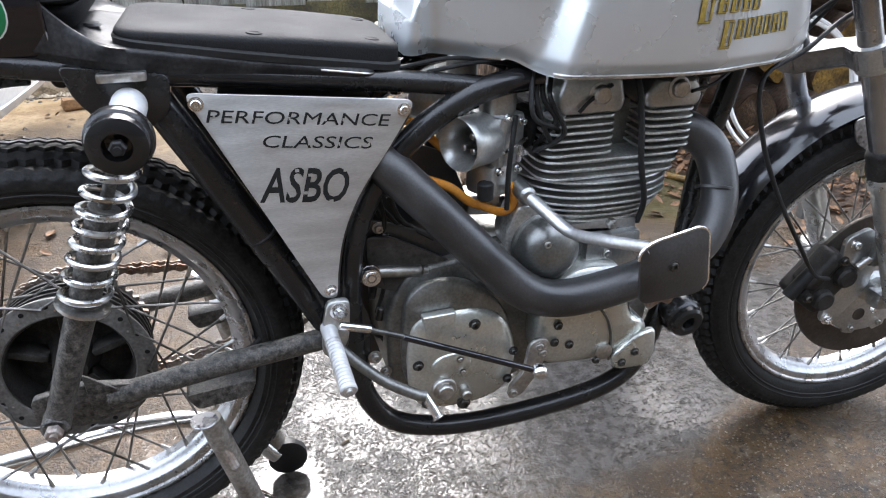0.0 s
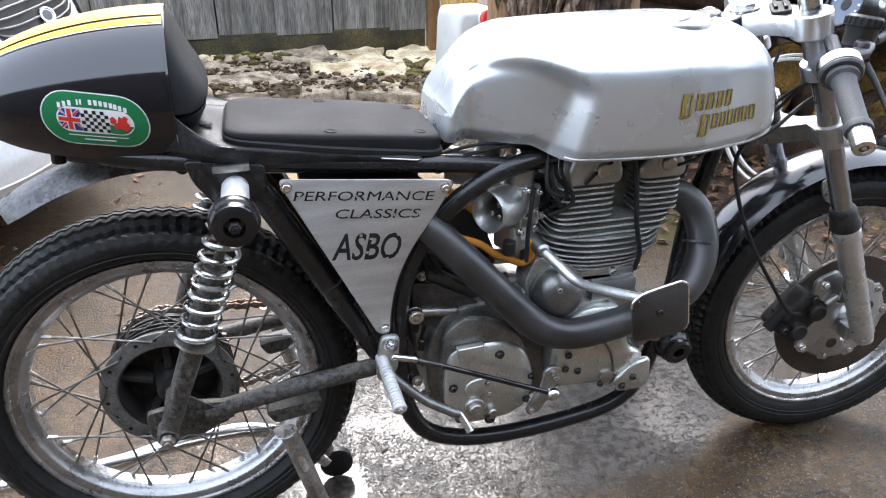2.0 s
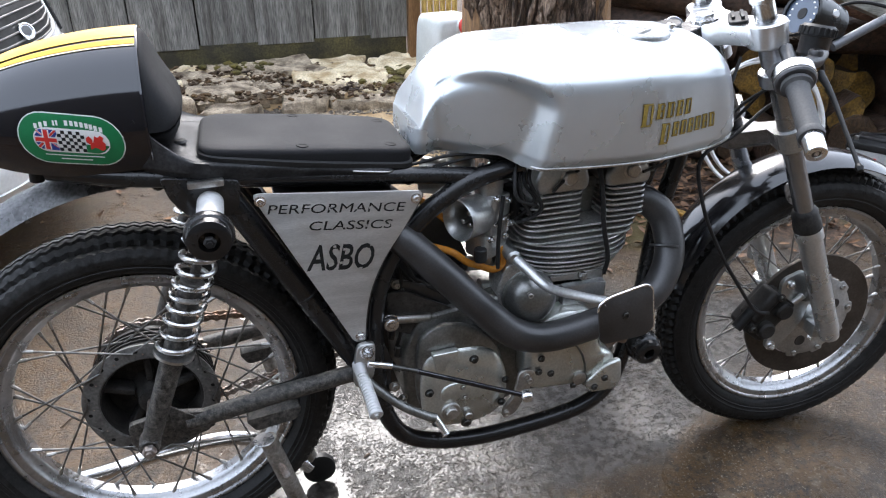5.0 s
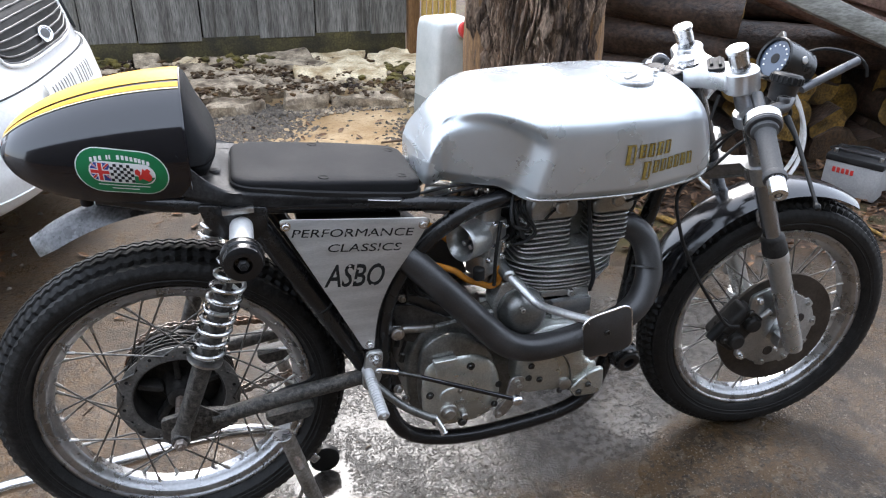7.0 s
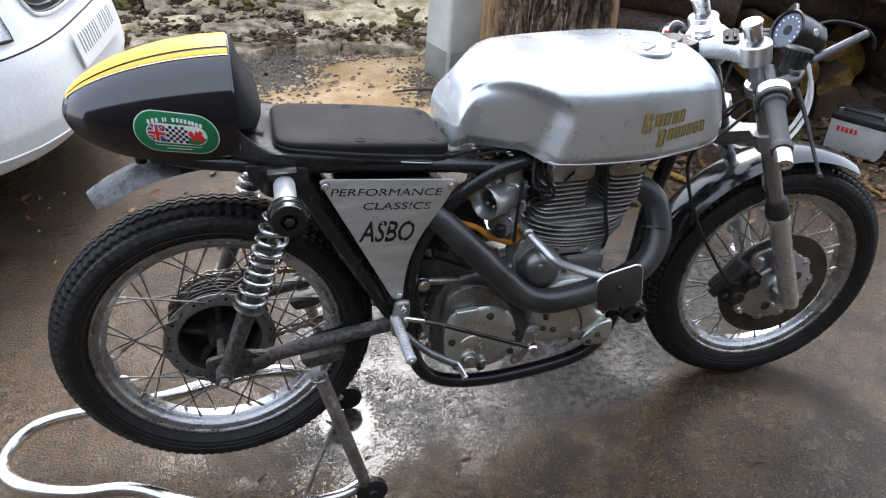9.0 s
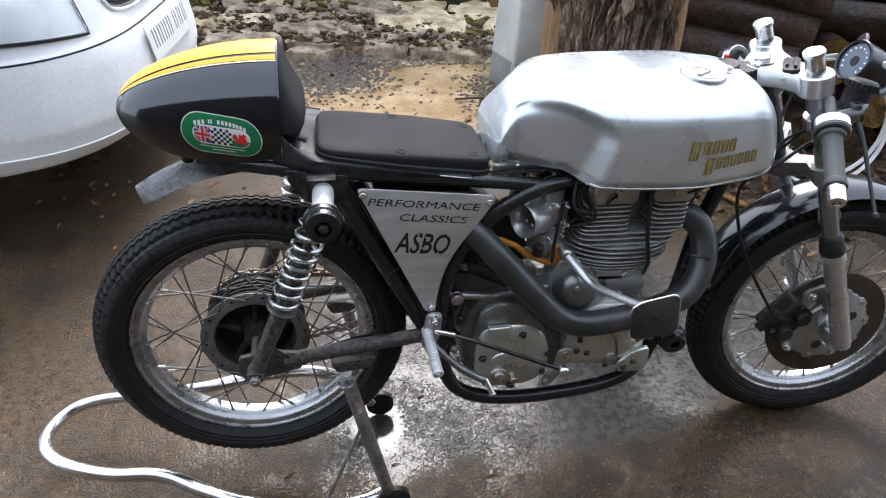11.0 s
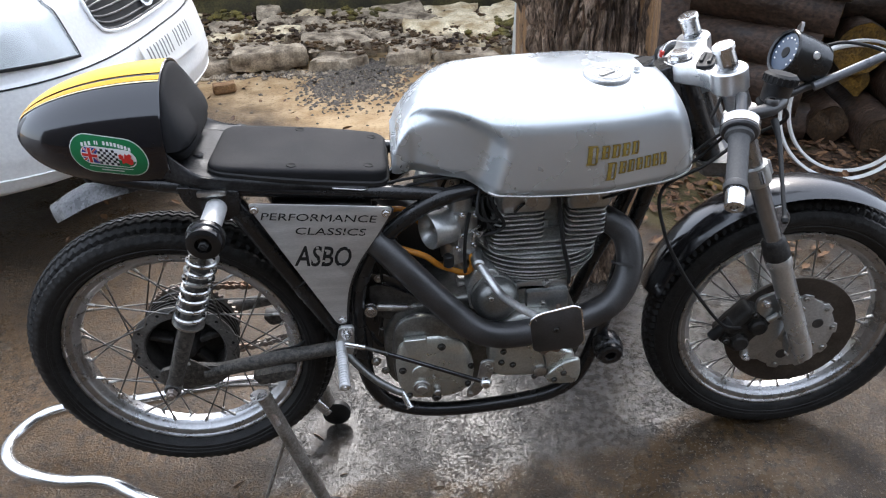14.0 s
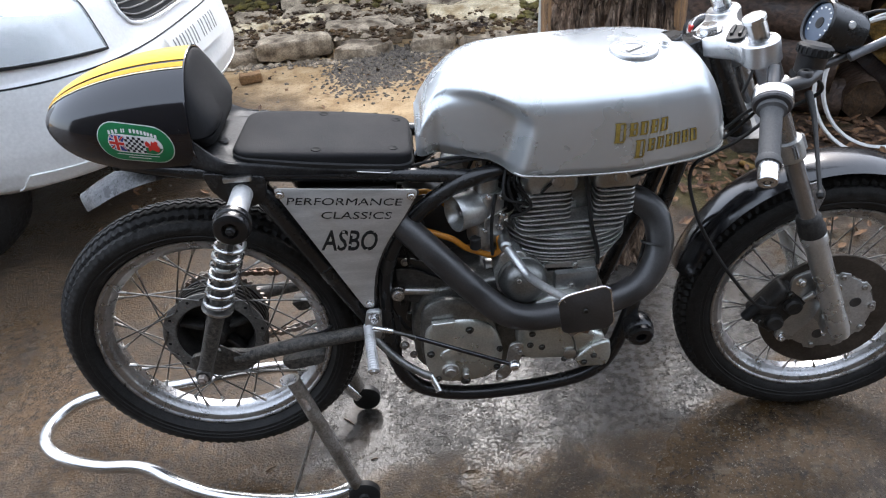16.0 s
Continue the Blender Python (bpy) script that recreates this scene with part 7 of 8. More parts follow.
for r, (yy, hh, zz) in enumerate(rows_y):
    x = -1.75 + 0.11 * r
    while x < 1.55:
        slabby = r >= 2 and x > 0.45
        w = rng.uniform(0.26, 0.44) if r == 0 else rng.uniform(0.15, 0.40)
        if slabby:
            w = rng.uniform(0.30, 0.46)
        if r == 0 and (0.10 < x < 0.40):
            x += 0.12
            continue
        dep = (0.29 if slabby else 0.23) + rng.uniform(-0.05, 0.05)
        drop = rng.uniform(-0.060, 0.012)
        if slabby and r == 3:
            x += 0.04
        bm = bmesh.new()
        stone(bm, (x + w / 2, yy + rng.uniform(-0.045, 0.045), zz + hh / 2 + bed_drop(x) + (0.008 if slabby else drop * 0.8)), (w - rng.uniform(0.0, 0.03), dep, hh), rng.uniform(0, 90), rng.uniform(-0.30, 0.30), 0.020, rng.uniform(0.0, 0.10) if slabby else rng.uniform(-0.20, 0.16), 6, 0.22)
        pale = (r >= 2 and x > 0.60) or (rng.random() < 0.22 and r > 0)
        part("stone", bm, stone_y if pale else stone_m, bed, sharp=28)
        x += w


# moss tufts and soil in the joints
def clumps(name, spots, mat, label, category, squash=0.6, bumpy=0.35, sub=1):
    bm = bmesh.new()
    for (x, y, z), r in spots:
        k = bmesh.ops.create_icosphere(bm, subdivisions=sub, radius=1.0)["verts"]
        a = rng.uniform(0, 6.28)
        for v in k:
            d = 1 + bumpy * noise.noise(v.co * 1.7 + Vector((x * 31, y * 17, z * 5)))
            q = Matrix.Rotation(a, 3, "Z") @ Vector((v.co.x * 1.2, v.co.y * 0.9, v.co.z * squash))
            v.co = Vector((x, y, z)) + q * r * d
    ob = new(name, mesh_of(bm, name, mat, 40))
    return tagged(ob, label, category, kind="stuff")


moss_m = material("brown_green_moss", (0.020, 0.011, 0.006), (0.105, 0.060, 0.022), 0.9, 1.0, 0.0, 7, 160, 1.0, speck=0.5, bump_scale=0.006)
spots = []
for _ in range(900):
    r = rng.randrange(5)
    yy, hh, zz = rows_y[r]
    x = rng.uniform(-1.6, 1.6)
    y = yy + (0.11 if rng.random() < 0.6 else rng.uniform(-0.09, 0.1))
    for _k in range(rng.randrange(1, 4)):
        spots.append(((x + rng.uniform(-0.03, 0.03), y + rng.uniform(-0.025, 0.025), zz + hh + bed_drop(x) - 0.010 + rng.uniform(-0.02, 0.006)), rng.uniform(0.005, 0.022)))
for _ in range(420):                                                        # dark cushions sitting on the tops
    r = rng.randrange(5)
    yy, hh, zz = rows_y[r]
    x = rng.uniform(-1.6, 1.55)
    y = yy + rng.uniform(-0.10, 0.10)
    for _k in range(rng.randrange(2, 6)):                                   # each a ragged knot of tufts
        spots.append(((x + rng.gauss(0, 0.016), y + rng.gauss(0, 0.014), zz + hh + bed_drop(x) + rng.uniform(-0.016, 0.004)), rng.uniform(0.006, 0.020)))
clumps("moss", spots, moss_m, "brown and green moss tufts between the stones", "moss", 0.5, 0.6)
green_m = material("bright_moss", (0.045, 0.038, 0.010), (0.15, 0.120, 0.026), 0.9, 1.0, 0.0, 9, 160, 1.0, speck=0.5, bump_scale=0.006)
spots = []
for cx, cy, cz, n_ in ((0.30, 4.10, 0.100, 60), (1.42, 3.85, 0.050, 70), (-0.6, 4.12, 0.115, 40), (1.30, 3.55, 0.050, 30)):
    for _ in range(n_):
        spots.append(((cx + rng.gauss(0, 0.10), cy + rng.gauss(0, 0.05), cz + rng.uniform(-0.02, 0.02)), rng.uniform(0.012, 0.035)))
clumps("moss_cushion", spots, green_m, "yellow-green moss cushions on the stones", "moss", 0.6)

# loose grit spilled before the stones
grit_m = material("grey_gravel", (0.026, 0.021, 0.016), (0.18, 0.148, 0.112), 0.6, 0.8, 0.0, 40, 200, 0.4, speck=0.3)
verts, faces = [], []


def pebble(c, r, g):
    base = len(verts)
    a = g.uniform(0, 6.28)
    f1, f2 = g.uniform(0.7, 1.3), g.uniform(0.45, 0.8)
    for dx, dy, dz in ((1, 0, 0), (0, 1, 0), (-1, 0, 0), (0, -1, 0), (0, 0, 1), (0, 0, -1)):
        j = g.uniform(0.75, 1.2)
        x, y = dx * f1 * j, dy / f1 * j
        verts.append((c[0] + r * (x * math.cos(a) - y * math.sin(a)), c[1] + r * (x * math.sin(a) + y * math.cos(a)), c[2] + r * dz * f2 * j))
    for q in ((0, 1, 4), (1, 2, 4), (2, 3, 4), (3, 0, 4), (1, 0, 5), (2, 1, 5), (3, 2, 5), (0, 3, 5)):
        faces.append(tuple(base + i for i in q))


g = random.Random(9)
for _ in range(4300):
    f = g.random()
    if f < 0.45:
        x, y = g.gauss(0.30, 0.14), g.gauss(2.90, 0.17)
    elif f < 0.65:
        x, y = g.gauss(0.40, 0.12), g.gauss(3.14, 0.07)
    elif f < 0.80:
        x, y = g.gauss(1.16, 0.09), g.gauss(2.50, 0.20)
    elif f < 0.965:
        x, y = g.uniform(-1.2, 1.4), g.gauss(3.12, 0.045)
    else:
        x, y = g.uniform(-1.5, 1.5), g.uniform(1.3, 3.1)
    heap = 0.03 * math.exp(-((x - 0.36) ** 2 + (y - 3.1) ** 2) / 0.03)
    pebble((x, y, ground_z(x, y) + heap * g.random() + 0.002), g.uniform(0.005, 0.017), g)
for _ in range(500):
    x, y = g.uniform(-0.9, 1.9), g.uniform(-0.7, 1.2)
    pebble((x, y, ground_z(x, y)), g.uniform(0.0012, 0.0035), g)
me = bpy.data.meshes.new("gravel")
me.from_pydata(verts, [], faces)
me.materials.append(grit_m)
tagged(new("gravel", me), "loose grey gravel scattered before the stones", "gravel", kind="stuff")
# broken chips of stone lying in the joints and on the slabs
verts, faces = [], []
for _ in range(900):
    r_ = g.randrange(5)
    yy, hh, zz = rows_y[r_]
    x, y = g.uniform(-1.6, 1.5), yy + g.choice((g.gauss(0.115, 0.025), g.uniform(-0.11, 0.11)))
    pebble((x, y, zz + hh + bed_drop(x) - g.uniform(0.004, 0.030)), g.uniform(0.008, 0.030), g)
for _ in range(260):
    x = g.uniform(-1.4, 1.45)
    pebble((x, g.gauss(3.11, 0.035), 0.006), g.uniform(0.010, 0.028), g)
me = bpy.data.meshes.new("rubble")
me.from_pydata(verts, [], faces)
me.materials.append(stone_m)
tagged(new("rubble", me), "broken stone chips lying among the laid stones", "rubble", kind="stuff")
bm = bmesh.new()
tube(bm, [(0.93, 2.45, 0.012), (1.06, 2.44, 0.02), (1.17, 2.43, 0.016), (1.30, 2.45, 0.02)], [0.006, 0.008, 0.007, 0.004], 8, 5)
tw = solid("twig", bm, material("dead_twig", (0.06, 0.035, 0.02), (0.12, 0.08, 0.05), 0.8, 0.9, 0.0, 20, 120, 0.4), (1.1, 2.44, 0.0), "thin dead brown twig lying on the sand", "twig")
for (x, y), a_, L_ in (((0.232, 0.118), -0.75, 0.038), ((0.40, 0.21), 0.5, 0.022), ((0.045, -0.02), 0.6, 0.030), ((0.53, -0.09), 0.1, 0.026), ((0.30, -0.02), 0.2, 0.020), ((1.02, -0.18), 0.4, 0.024), ((1.22, -0.30), -0.3, 0.030), ((-0.30, 0.55), 1.0, 0.05), ((-0.42, 0.30), -0.4, 0.045)):
    bm = bmesh.new()
    q = Vector((math.cos(a_), math.sin(a_), 0)) * L_ * 0.45
    c = Vector((x, y, ground_z(x, y) + 0.0022))
    tube(bm, [c - q, c + Vector((0, 0, 0.002)), c + q], [0.0018, 0.0024, 0.0014], 7, 3)
    solid("twig", bm, material("dead_twig", (0.06, 0.035, 0.02)), tuple(c - Vector((0, 0, 0.0022))), "short dark wet twig lying on the yard", "twig", "scattered twigs")
bm = bmesh.new()
stone(bm, (-0.42, 2.86, 0.028), (0.13, 0.085, 0.05), 3.3, 0.3, 0.008)
solid("stone", bm, material("rust_brown_stone", (0.16, 0.085, 0.035), (0.27, 0.16, 0.075), 0.8, 0.9, 0, 12, 100, 0.8), (-0.42, 2.86, 0.0), "rust-brown loose stone lying on the sand", "stone")

# ---- fence ----
FY = 4.26
grey_wood = material("silvered_boards", (0.040, 0.036, 0.028), (0.245, 0.240, 0.222), 0.7, 0.9, 0.0, 4, 40, 0.6, stretch=(5, 5, 0.35), speck=0.55, bump_scale=0.003, contrast=0.75)
dark_wood = material("mossy_plinth_board", (0.022, 0.019, 0.009), (0.085, 0.072, 0.026), 0.8, 0.95, 0.0, 6, 80, 0.7, speck=0.4, bump_scale=0.004)
post_wood = material("brown_post", (0.13, 0.065, 0.022), (0.22, 0.12, 0.05), 0.6, 0.8, 0.0, 6, 60, 0.5, stretch=(3, 3, 0.4), speck=0.3)
fence = thing("fence", (-0.4, FY, 0.0), "weathered grey board fence on a mossy dark plinth", "fence", kind="structure")
x = -3.6
while x < 1.50:
    w = rng.uniform(0.30, 0.42)
    w = min(w, 1.53 - x)
    bm = bmesh.new()
    box(bm, (x + w / 2, FY + rng.uniform(-0.012, 0.012), 1.02 + rng.uniform(-0.008, 0.008)), (w - 0.006, 0.022, 1.62), 0.003, Matrix.Translation((x + w / 2, FY, 1)) @ Matrix.Rotation(rng.uniform(-0.006, 0.006), 4, "Y") @ Matrix.Rotation(rng.uniform(-0.02, 0.02), 4, "Z") @ Matrix.Translation((-x - w / 2, -FY, -1)), 1)
    part("board", bm, grey_wood, fence)
    x += w
bm = bmesh.new()
box(bm, (-1.03, FY + 0.012, 0.10), (5.1, 0.04, 0.26), 0.006)
part("plinth", bm, dark_wood, fence, "dark mossy plinth board")
bm = bmesh.new()                                                            # dark lining behind the joints
box(bm, (-1.03, FY + 0.034, 1.02), (5.1, 0.012, 1.60), 0.002)
part("lining", bm, material("dark_damp_lining", (0.012, 0.011, 0.009), (0.03, 0.027, 0.022), 0.8, 0.95, 0.0, 6, 60, 0.3), fence)
for z in (0.55, 1.5):
    bm = bmesh.new()
    box(bm, (-1.03, FY + 0.067, z), (5.1, 0.05, 0.08), 0.004)
    part("rail", bm, post_wood, fence)
bm = bmesh.new()
box(bm, (1.575, FY - 0.01, 0.95), (0.085, 0.085, 1.9), 0.006)
part("post", bm, post_wood, fence, "brown timber post")
yellow_wood = material("yellow_painted_strips", (0.42, 0.26, 0.05), (0.66, 0.47, 0.15), 0.5, 0.7, 0.0, 12, 90, 0.4, stretch=(4, 4, 0.5), speck=0.3)
for k in range(6):
    bm = bmesh.new()
    rod(bm, (1.652 + 0.046 * k, FY - 0.03 + 0.006 * (k % 2), 0.0), (1.652 + 0.046 * k, FY - 0.03, 1.8), 0.019, 12)
    part("strip", bm, yellow_wood, fence, "yellow rounded strip")

# ---- upright slab of trunk with bark ----
bark_m = material("furrowed_bark", (0.030, 0.016, 0.010), (0.46, 0.33, 0.235), 0.75, 0.95, 0.0, 17, 130, 1.0, stretch=(1.5, 1.5, 0.45), speck=0.6, bump_scale=0.010, contrast=0.5)
pale_m = material("split_pale_wood", (0.075, 0.035, 0.014), (0.40, 0.23, 0.105), 0.5, 0.75, 0.0, 12, 90, 0.8, stretch=(5, 5, 0.4), speck=0.5, contrast=0.9, bump_scale=0.003)
trunk = thing("tree_trunk", (1.092, 0.935, 0.0), "upright bark-covered trunk with split pale edges", "tree trunk")
bm = bmesh.new()
TC, TR, TH = Vector((1.092, 0.935, 0)), 0.212, 1.75
nz, na = 150, 190
grid = []
for i in range(nz + 1):
    z = -0.03 + TH * i / nz
    ring = []
    for j in range(na + 1):
        a = radians(190 + 119 * j / na)
        q = Vector((math.cos(a), math.sin(a), 0))
        v = Vector((q.x * 2.6, q.y * 2.6, z * 1.5)) + noise.noise_vector(Vector((q.x * 3, q.y * 3, z * 4))) * 0.35
        fur = min(abs(noise.noise(Vector((v.x * 3.1, v.y * 3.1, v.z * 1.5)))) * 2.4, abs(noise.noise(Vector((v.x * 6.5 + 9, v.y * 6.5, v.z * 4.5)))) * 3.0)
        plate = min(1.0, fur) ** 0.55
        scale_ = 0.010 * round(2.2 * noise.noise(Vector((q.x * 7 + 4, q.y * 7, z * 5))))
        r = TR + 0.044 * (plate - 0.6) + scale_ + 0.010 * noise.noise(Vector((q.x * 9, q.y * 9, z * 11))) + 0.03 * math.exp(-z * 5)
        ring.append(bm.verts.new(TC + q * r + Vector((0, 0, z))))
    grid.append(ring)
for a, b in zip(grid, grid[1:]):
    for j in range(na):
        bm.faces.new((a[j], a[j + 1], b[j + 1], b[j]))
part("bark", bm, bark_m, trunk, "deeply furrowed brown bark", sharp=50)
bm = bmesh.new()
grid = []
for i in range(61):
    z = -0.03 + TH * i / 60
    ring = []
    for j in range(40):
        a = 2 * math.pi * j / 40
        q = Vector((math.cos(a), math.sin(a), 0))
        r = TR - 0.022 + 0.024 * smooth01(0.45, 0.70, q.x) + 0.022 * smooth01(0.90, 0.97, -q.x) + 0.014 * noise.noise(Vector((q.x * 16, q.y * 16, z * 3.2)))
        ring.append(bm.verts.new(TC + q * r + Vector((0, 0, z))))
    grid.append(ring)
for a, b in zip(grid, grid[1:]):
    for j in range(40):
        bm.faces.new((a[j], a[(j + 1) % 40], b[(j + 1) % 40], b[j]))
bm.faces.new(grid[-1])
part("heartwood", bm, pale_m, trunk, "split pale wood", sharp=50)

# ---- white plastic drum ----
jerry_m = material("milky_plastic", (0.50, 0.54, 0.52), (0.66, 0.69, 0.67), 0.35, 0.5, 0.0, 5, 120, 0.05, speck=0.04)
can = thing("plastic_container", (1.40, 2.72, 0.0), "milky white plastic container with a red screw cap", "container")
bm = bmesh.new()
pr = fillet([(-0.185, 0.0), (0.175, 0.0), (0.160, 0.50), (0.115, 0.60), (-0.115, 0.615), (-0.135, 0.56)], 0.03, 5)
JM = Matrix.Translation((1.400, 2.72, 0.0)) @ Matrix.Diagonal((1, 1, 0.975, 1)) @ Matrix.Rotation(radians(14), 4, "Z") @ Matrix.Rotation(radians(-3), 4, "Y")
slab(bm, pr, -0.13, 0.13, 0.028, m=JM)
body = part("body", bm, jerry_m, can, sharp=50)
bm = bmesh.new()                                                            # what is left in it shows darker through the wall
slab(bm, fillet([(-0.187, -0.001), (0.177, -0.001), (0.171, 0.190), (-0.169, 0.190)], 0.006, 3), -0.132, 0.132, 0.026, m=JM)
part("filled_part", bm, material("shaded_milky_plastic", (0.20, 0.215, 0.205), (0.30, 0.32, 0.305), 0.35, 0.5, 0.0, 5, 120, 0.05, speck=0.06), can, "darker filled lower part")
bm = bmesh.new()
rod(bm, JM @ Vector((0.015, -0.085, 0.545)), JM @ Vector((0.015, -0.150, 0.565)), 0.046, 28, 0.004)
part("neck", bm, jerry_m, can)
bm = bmesh.new()
prof = [(0, 0.034), (0.040, 0.034), (0.044, 0.030), (0.044, 0.0), (0, 0)]
lathe(bm, prof, along(JM @ Vector((0.015, -0.146, 0.563)), JM.to_3x3() @ Vector((0, -1, 0.3))), 24)
part("cap", bm, red_vinyl, can, "red screw cap")
# ---- parked white car ----
CM = Matrix.Translation((-0.388, 1.745, 0.0)) @ Matrix.Rotation(radians(-7.7), 4, "Z")
car_white = material("white_car_paint", (0.86, 0.865, 0.865), (0.90, 0.90, 0.895), 0.14, 0.24, 0.0, 3, 90, coat=0.6, speck=0.04)
bumper_m = material("dull_white_bumper", (0.76, 0.77, 0.76), (0.84, 0.84, 0.82), 0.3, 0.45, 0.0, 4, 90, 0.03, speck=0.06)
car = thing("car", (-2.1, 1.98, 0.0), "white parked car seen nose-on beside the motorcycle", "car")
PROF = [(-0.10, 0.30), (-0.03, 0.32), (0.015, 0.38), (0.030, 0.47), (0.022, 0.57), (0.000, 0.67), (-0.020, 0.725), (-0.030, 0.735), (-0.050, 0.79), (-0.085, 0.87), (-0.15, 0.93), (-0.30, 0.99), (-0.60, 1.06), (-0.95, 1.12),
        (-1.10, 1.16), (-1.45, 1.39), (-1.75, 1.54), (-2.20, 1.60), (-3.00, 1.57), (-3.45, 1.39), (-3.72, 1.09), (-3.80, 0.69), (-3.72, 0.34)]


def car_prof(v):
    f = v * (len(PROF) - 1)
    k = min(int(f), len(PROF) - 2)
    a, b = PROF[k], PROF[k + 1]
    x, z = a[0] + (b[0] - a[0]) * (f - k), a[1] + (b[1] - a[1]) * (f - k)
    return x, z - 0.060 * smooth01(0.34, 0.60, z) * (1 - smooth01(0.72, 1.00, z))


def car_skin(s, v, off=0.0):
    """s runs across from the car's right (-1) to its left (1), v from under the nose over the roof to the tail."""
    x, z = car_prof(v)
    hw = 0.835 - 0.16 * smooth01(1.07, 1.57, z)
    nose = smooth01(-0.9, -0.1, x)
    back = x - nose * (0.30 * abs(s) ** 3.4 + 0.16 * abs(s) ** 12)
    y = math.copysign(abs(s) ** (1.0), s) * hw
    if z > 0.87:
        z -= 0.05 * abs(s) ** 4
    n_ = Vector((0.9 if x > -0.2 else 0.15, 0.75 * s ** 3, 0.35 if z < 0.87 else 0.9)).normalized()
    return CM @ (Vector((back, y, z)) + n_ * off)


bm = bmesh.new()
sv = [math.sin(math.pi / 2 * k / 24) for k in range(-24, 25)]
vv = span(0, 1, 132)
sheet(bm, lambda u, v: car_skin(v, u), vv, sv)
body_top = part("body", bm, car_white, car, sharp=60)
for s in (-1, 1):                                                           # flanks
    bm = bmesh.new()
    rows_ = []
    for u in span(0.02, 0.98, 96):
        top = car_skin(s, u)
        rows_.append([bm.verts.new(Vector((top.x, top.y, 0.34 + (max(top.z, 0.35) - 0.34) * k / 8)) + (CM.to_3x3() @ Vector((0, s, 0))) * 0.03 * math.sin(math.pi * k / 8)) for k in range(9)])
    for a, b in zip(rows_, rows_[1:]):
        for k in range(8):
            bm.faces.new((a[k], a[k + 1], b[k + 1], b[k]))
    part("flank", bm, car_white, car, sharp=60)
bm = bmesh.new()                                                            # bumper moulding stands proud of the nose
sheet(bm, lambda u, v: car_skin(v, u, 0.016), span(0.02, 0.262, 24), span(-0.985, 0.985, 50), 0.008)
bumper = part("bumper", bm, bumper_m, car, "dull white moulded bumper", sharp=50)
bm = bmesh.new()
sheet(bm, lambda u, v: car_skin(v, u, 0.026), span(0.035, 0.085, 6), span(-0.95, 0.95, 50), 0.01)
part("bumper_lip", bm, bumper_m, bumper, sharp=50)
bm = bmesh.new()                                                            # shadow gap above the bumper
sheet(bm, lambda u, v: car_skin(v, u, 0.003), span(0.266, 0.271, 2), span(-0.985, 0.985, 50))
part("panel_gap", bm, soft_black, car)
# grille with slats
grille_m = material("grey_grille_plastic", (0.07, 0.07, 0.07), (0.14, 0.14, 0.14), 0.4, 0.5, 0.0, 20, 200, speck=0.15)
bm = bmesh.new()
gr_out = []


def grille_pt(f, h, off):
    """f across -1..1, h up 0..1, with rounded ends."""
    e = math.sqrt(max(0.0, 1 - abs(f) ** 4))
    return car_skin(f * 0.44, 0.345 + (0.448 - 0.345) * (0.5 + (h - 0.5) * (0.25 + 0.75 * e)), off)


sheet(bm, lambda u, v: grille_pt(v, u, 0.004), span(0, 1, 8), span(-1, 1, 40))
grille = part("grille", bm, soft_black, car, "dark slatted grille")
for k in range(8):
    bm = bmesh.new()
    tube(bm, [grille_pt(f, (k + 0.6) / 8.2, 0.007 + 0.002 * math.sin(19 * f + k)) for f in span(-0.97, 0.97, 60)], 0.0036, 8)
    part("slat", bm, grille_m, grille)
bm = bmesh.new()
tube(bm, [grille_pt(f, 0, 0.006) for f in span(-1, 1, 40)] + [grille_pt(f, 1, 0.006) for f in span(1, -1, 40)], 0.007, 8, closed=True)
part("grille_frame", bm, car_white, grille)
bc = car_skin(0.0, 0.375, 0.022)
bn = CM.to_3x3() @ Vector((0.75, -0.55, 0.40))
bm = bmesh.new()
lathe(bm, [(0, 0.005), (0.020, 0.005), (0.023, 0.008), (0.027, 0.008), (0.030, 0.003), (0.030, -0.004)], along(bc, bn), 32)
emblem = part("badge", bm, chrome, car, "round bright badge")
bm = bmesh.new()
lathe(bm, [(0, 0.0062), (0.017, 0.0062), (0.019, 0.0045)], along(bc, bn), 24)
part("badge_centre", bm, grille_m, emblem)
# headlights: clear lens over a bright bowl
glass = bpy.data.materials.new("clear_lens")
glass.use_nodes = True
gp = glass.node_tree.nodes["Principled BSDF"]
gp.inputs["Base Color"].default_value = (0.92, 0.95, 0.96, 1)
gp.inputs["Transmission Weight"].default_value, gp.inputs["Roughness"].default_value, gp.inputs["IOR"].default_value = 0.85, 0.06, 1.3
bowl = material("headlamp_bowl", (0.74, 0.75, 0.75), (0.88, 0.88, 0.88), 0.3, 0.45, 0.3, 6, 60, 0.1, speck=0.1)
orange = material("orange_lens", (0.60, 0.16, 0.01), (0.70, 0.22, 0.02), 0.15, 0.25, 0.0, 20, 100, speck=0.05)
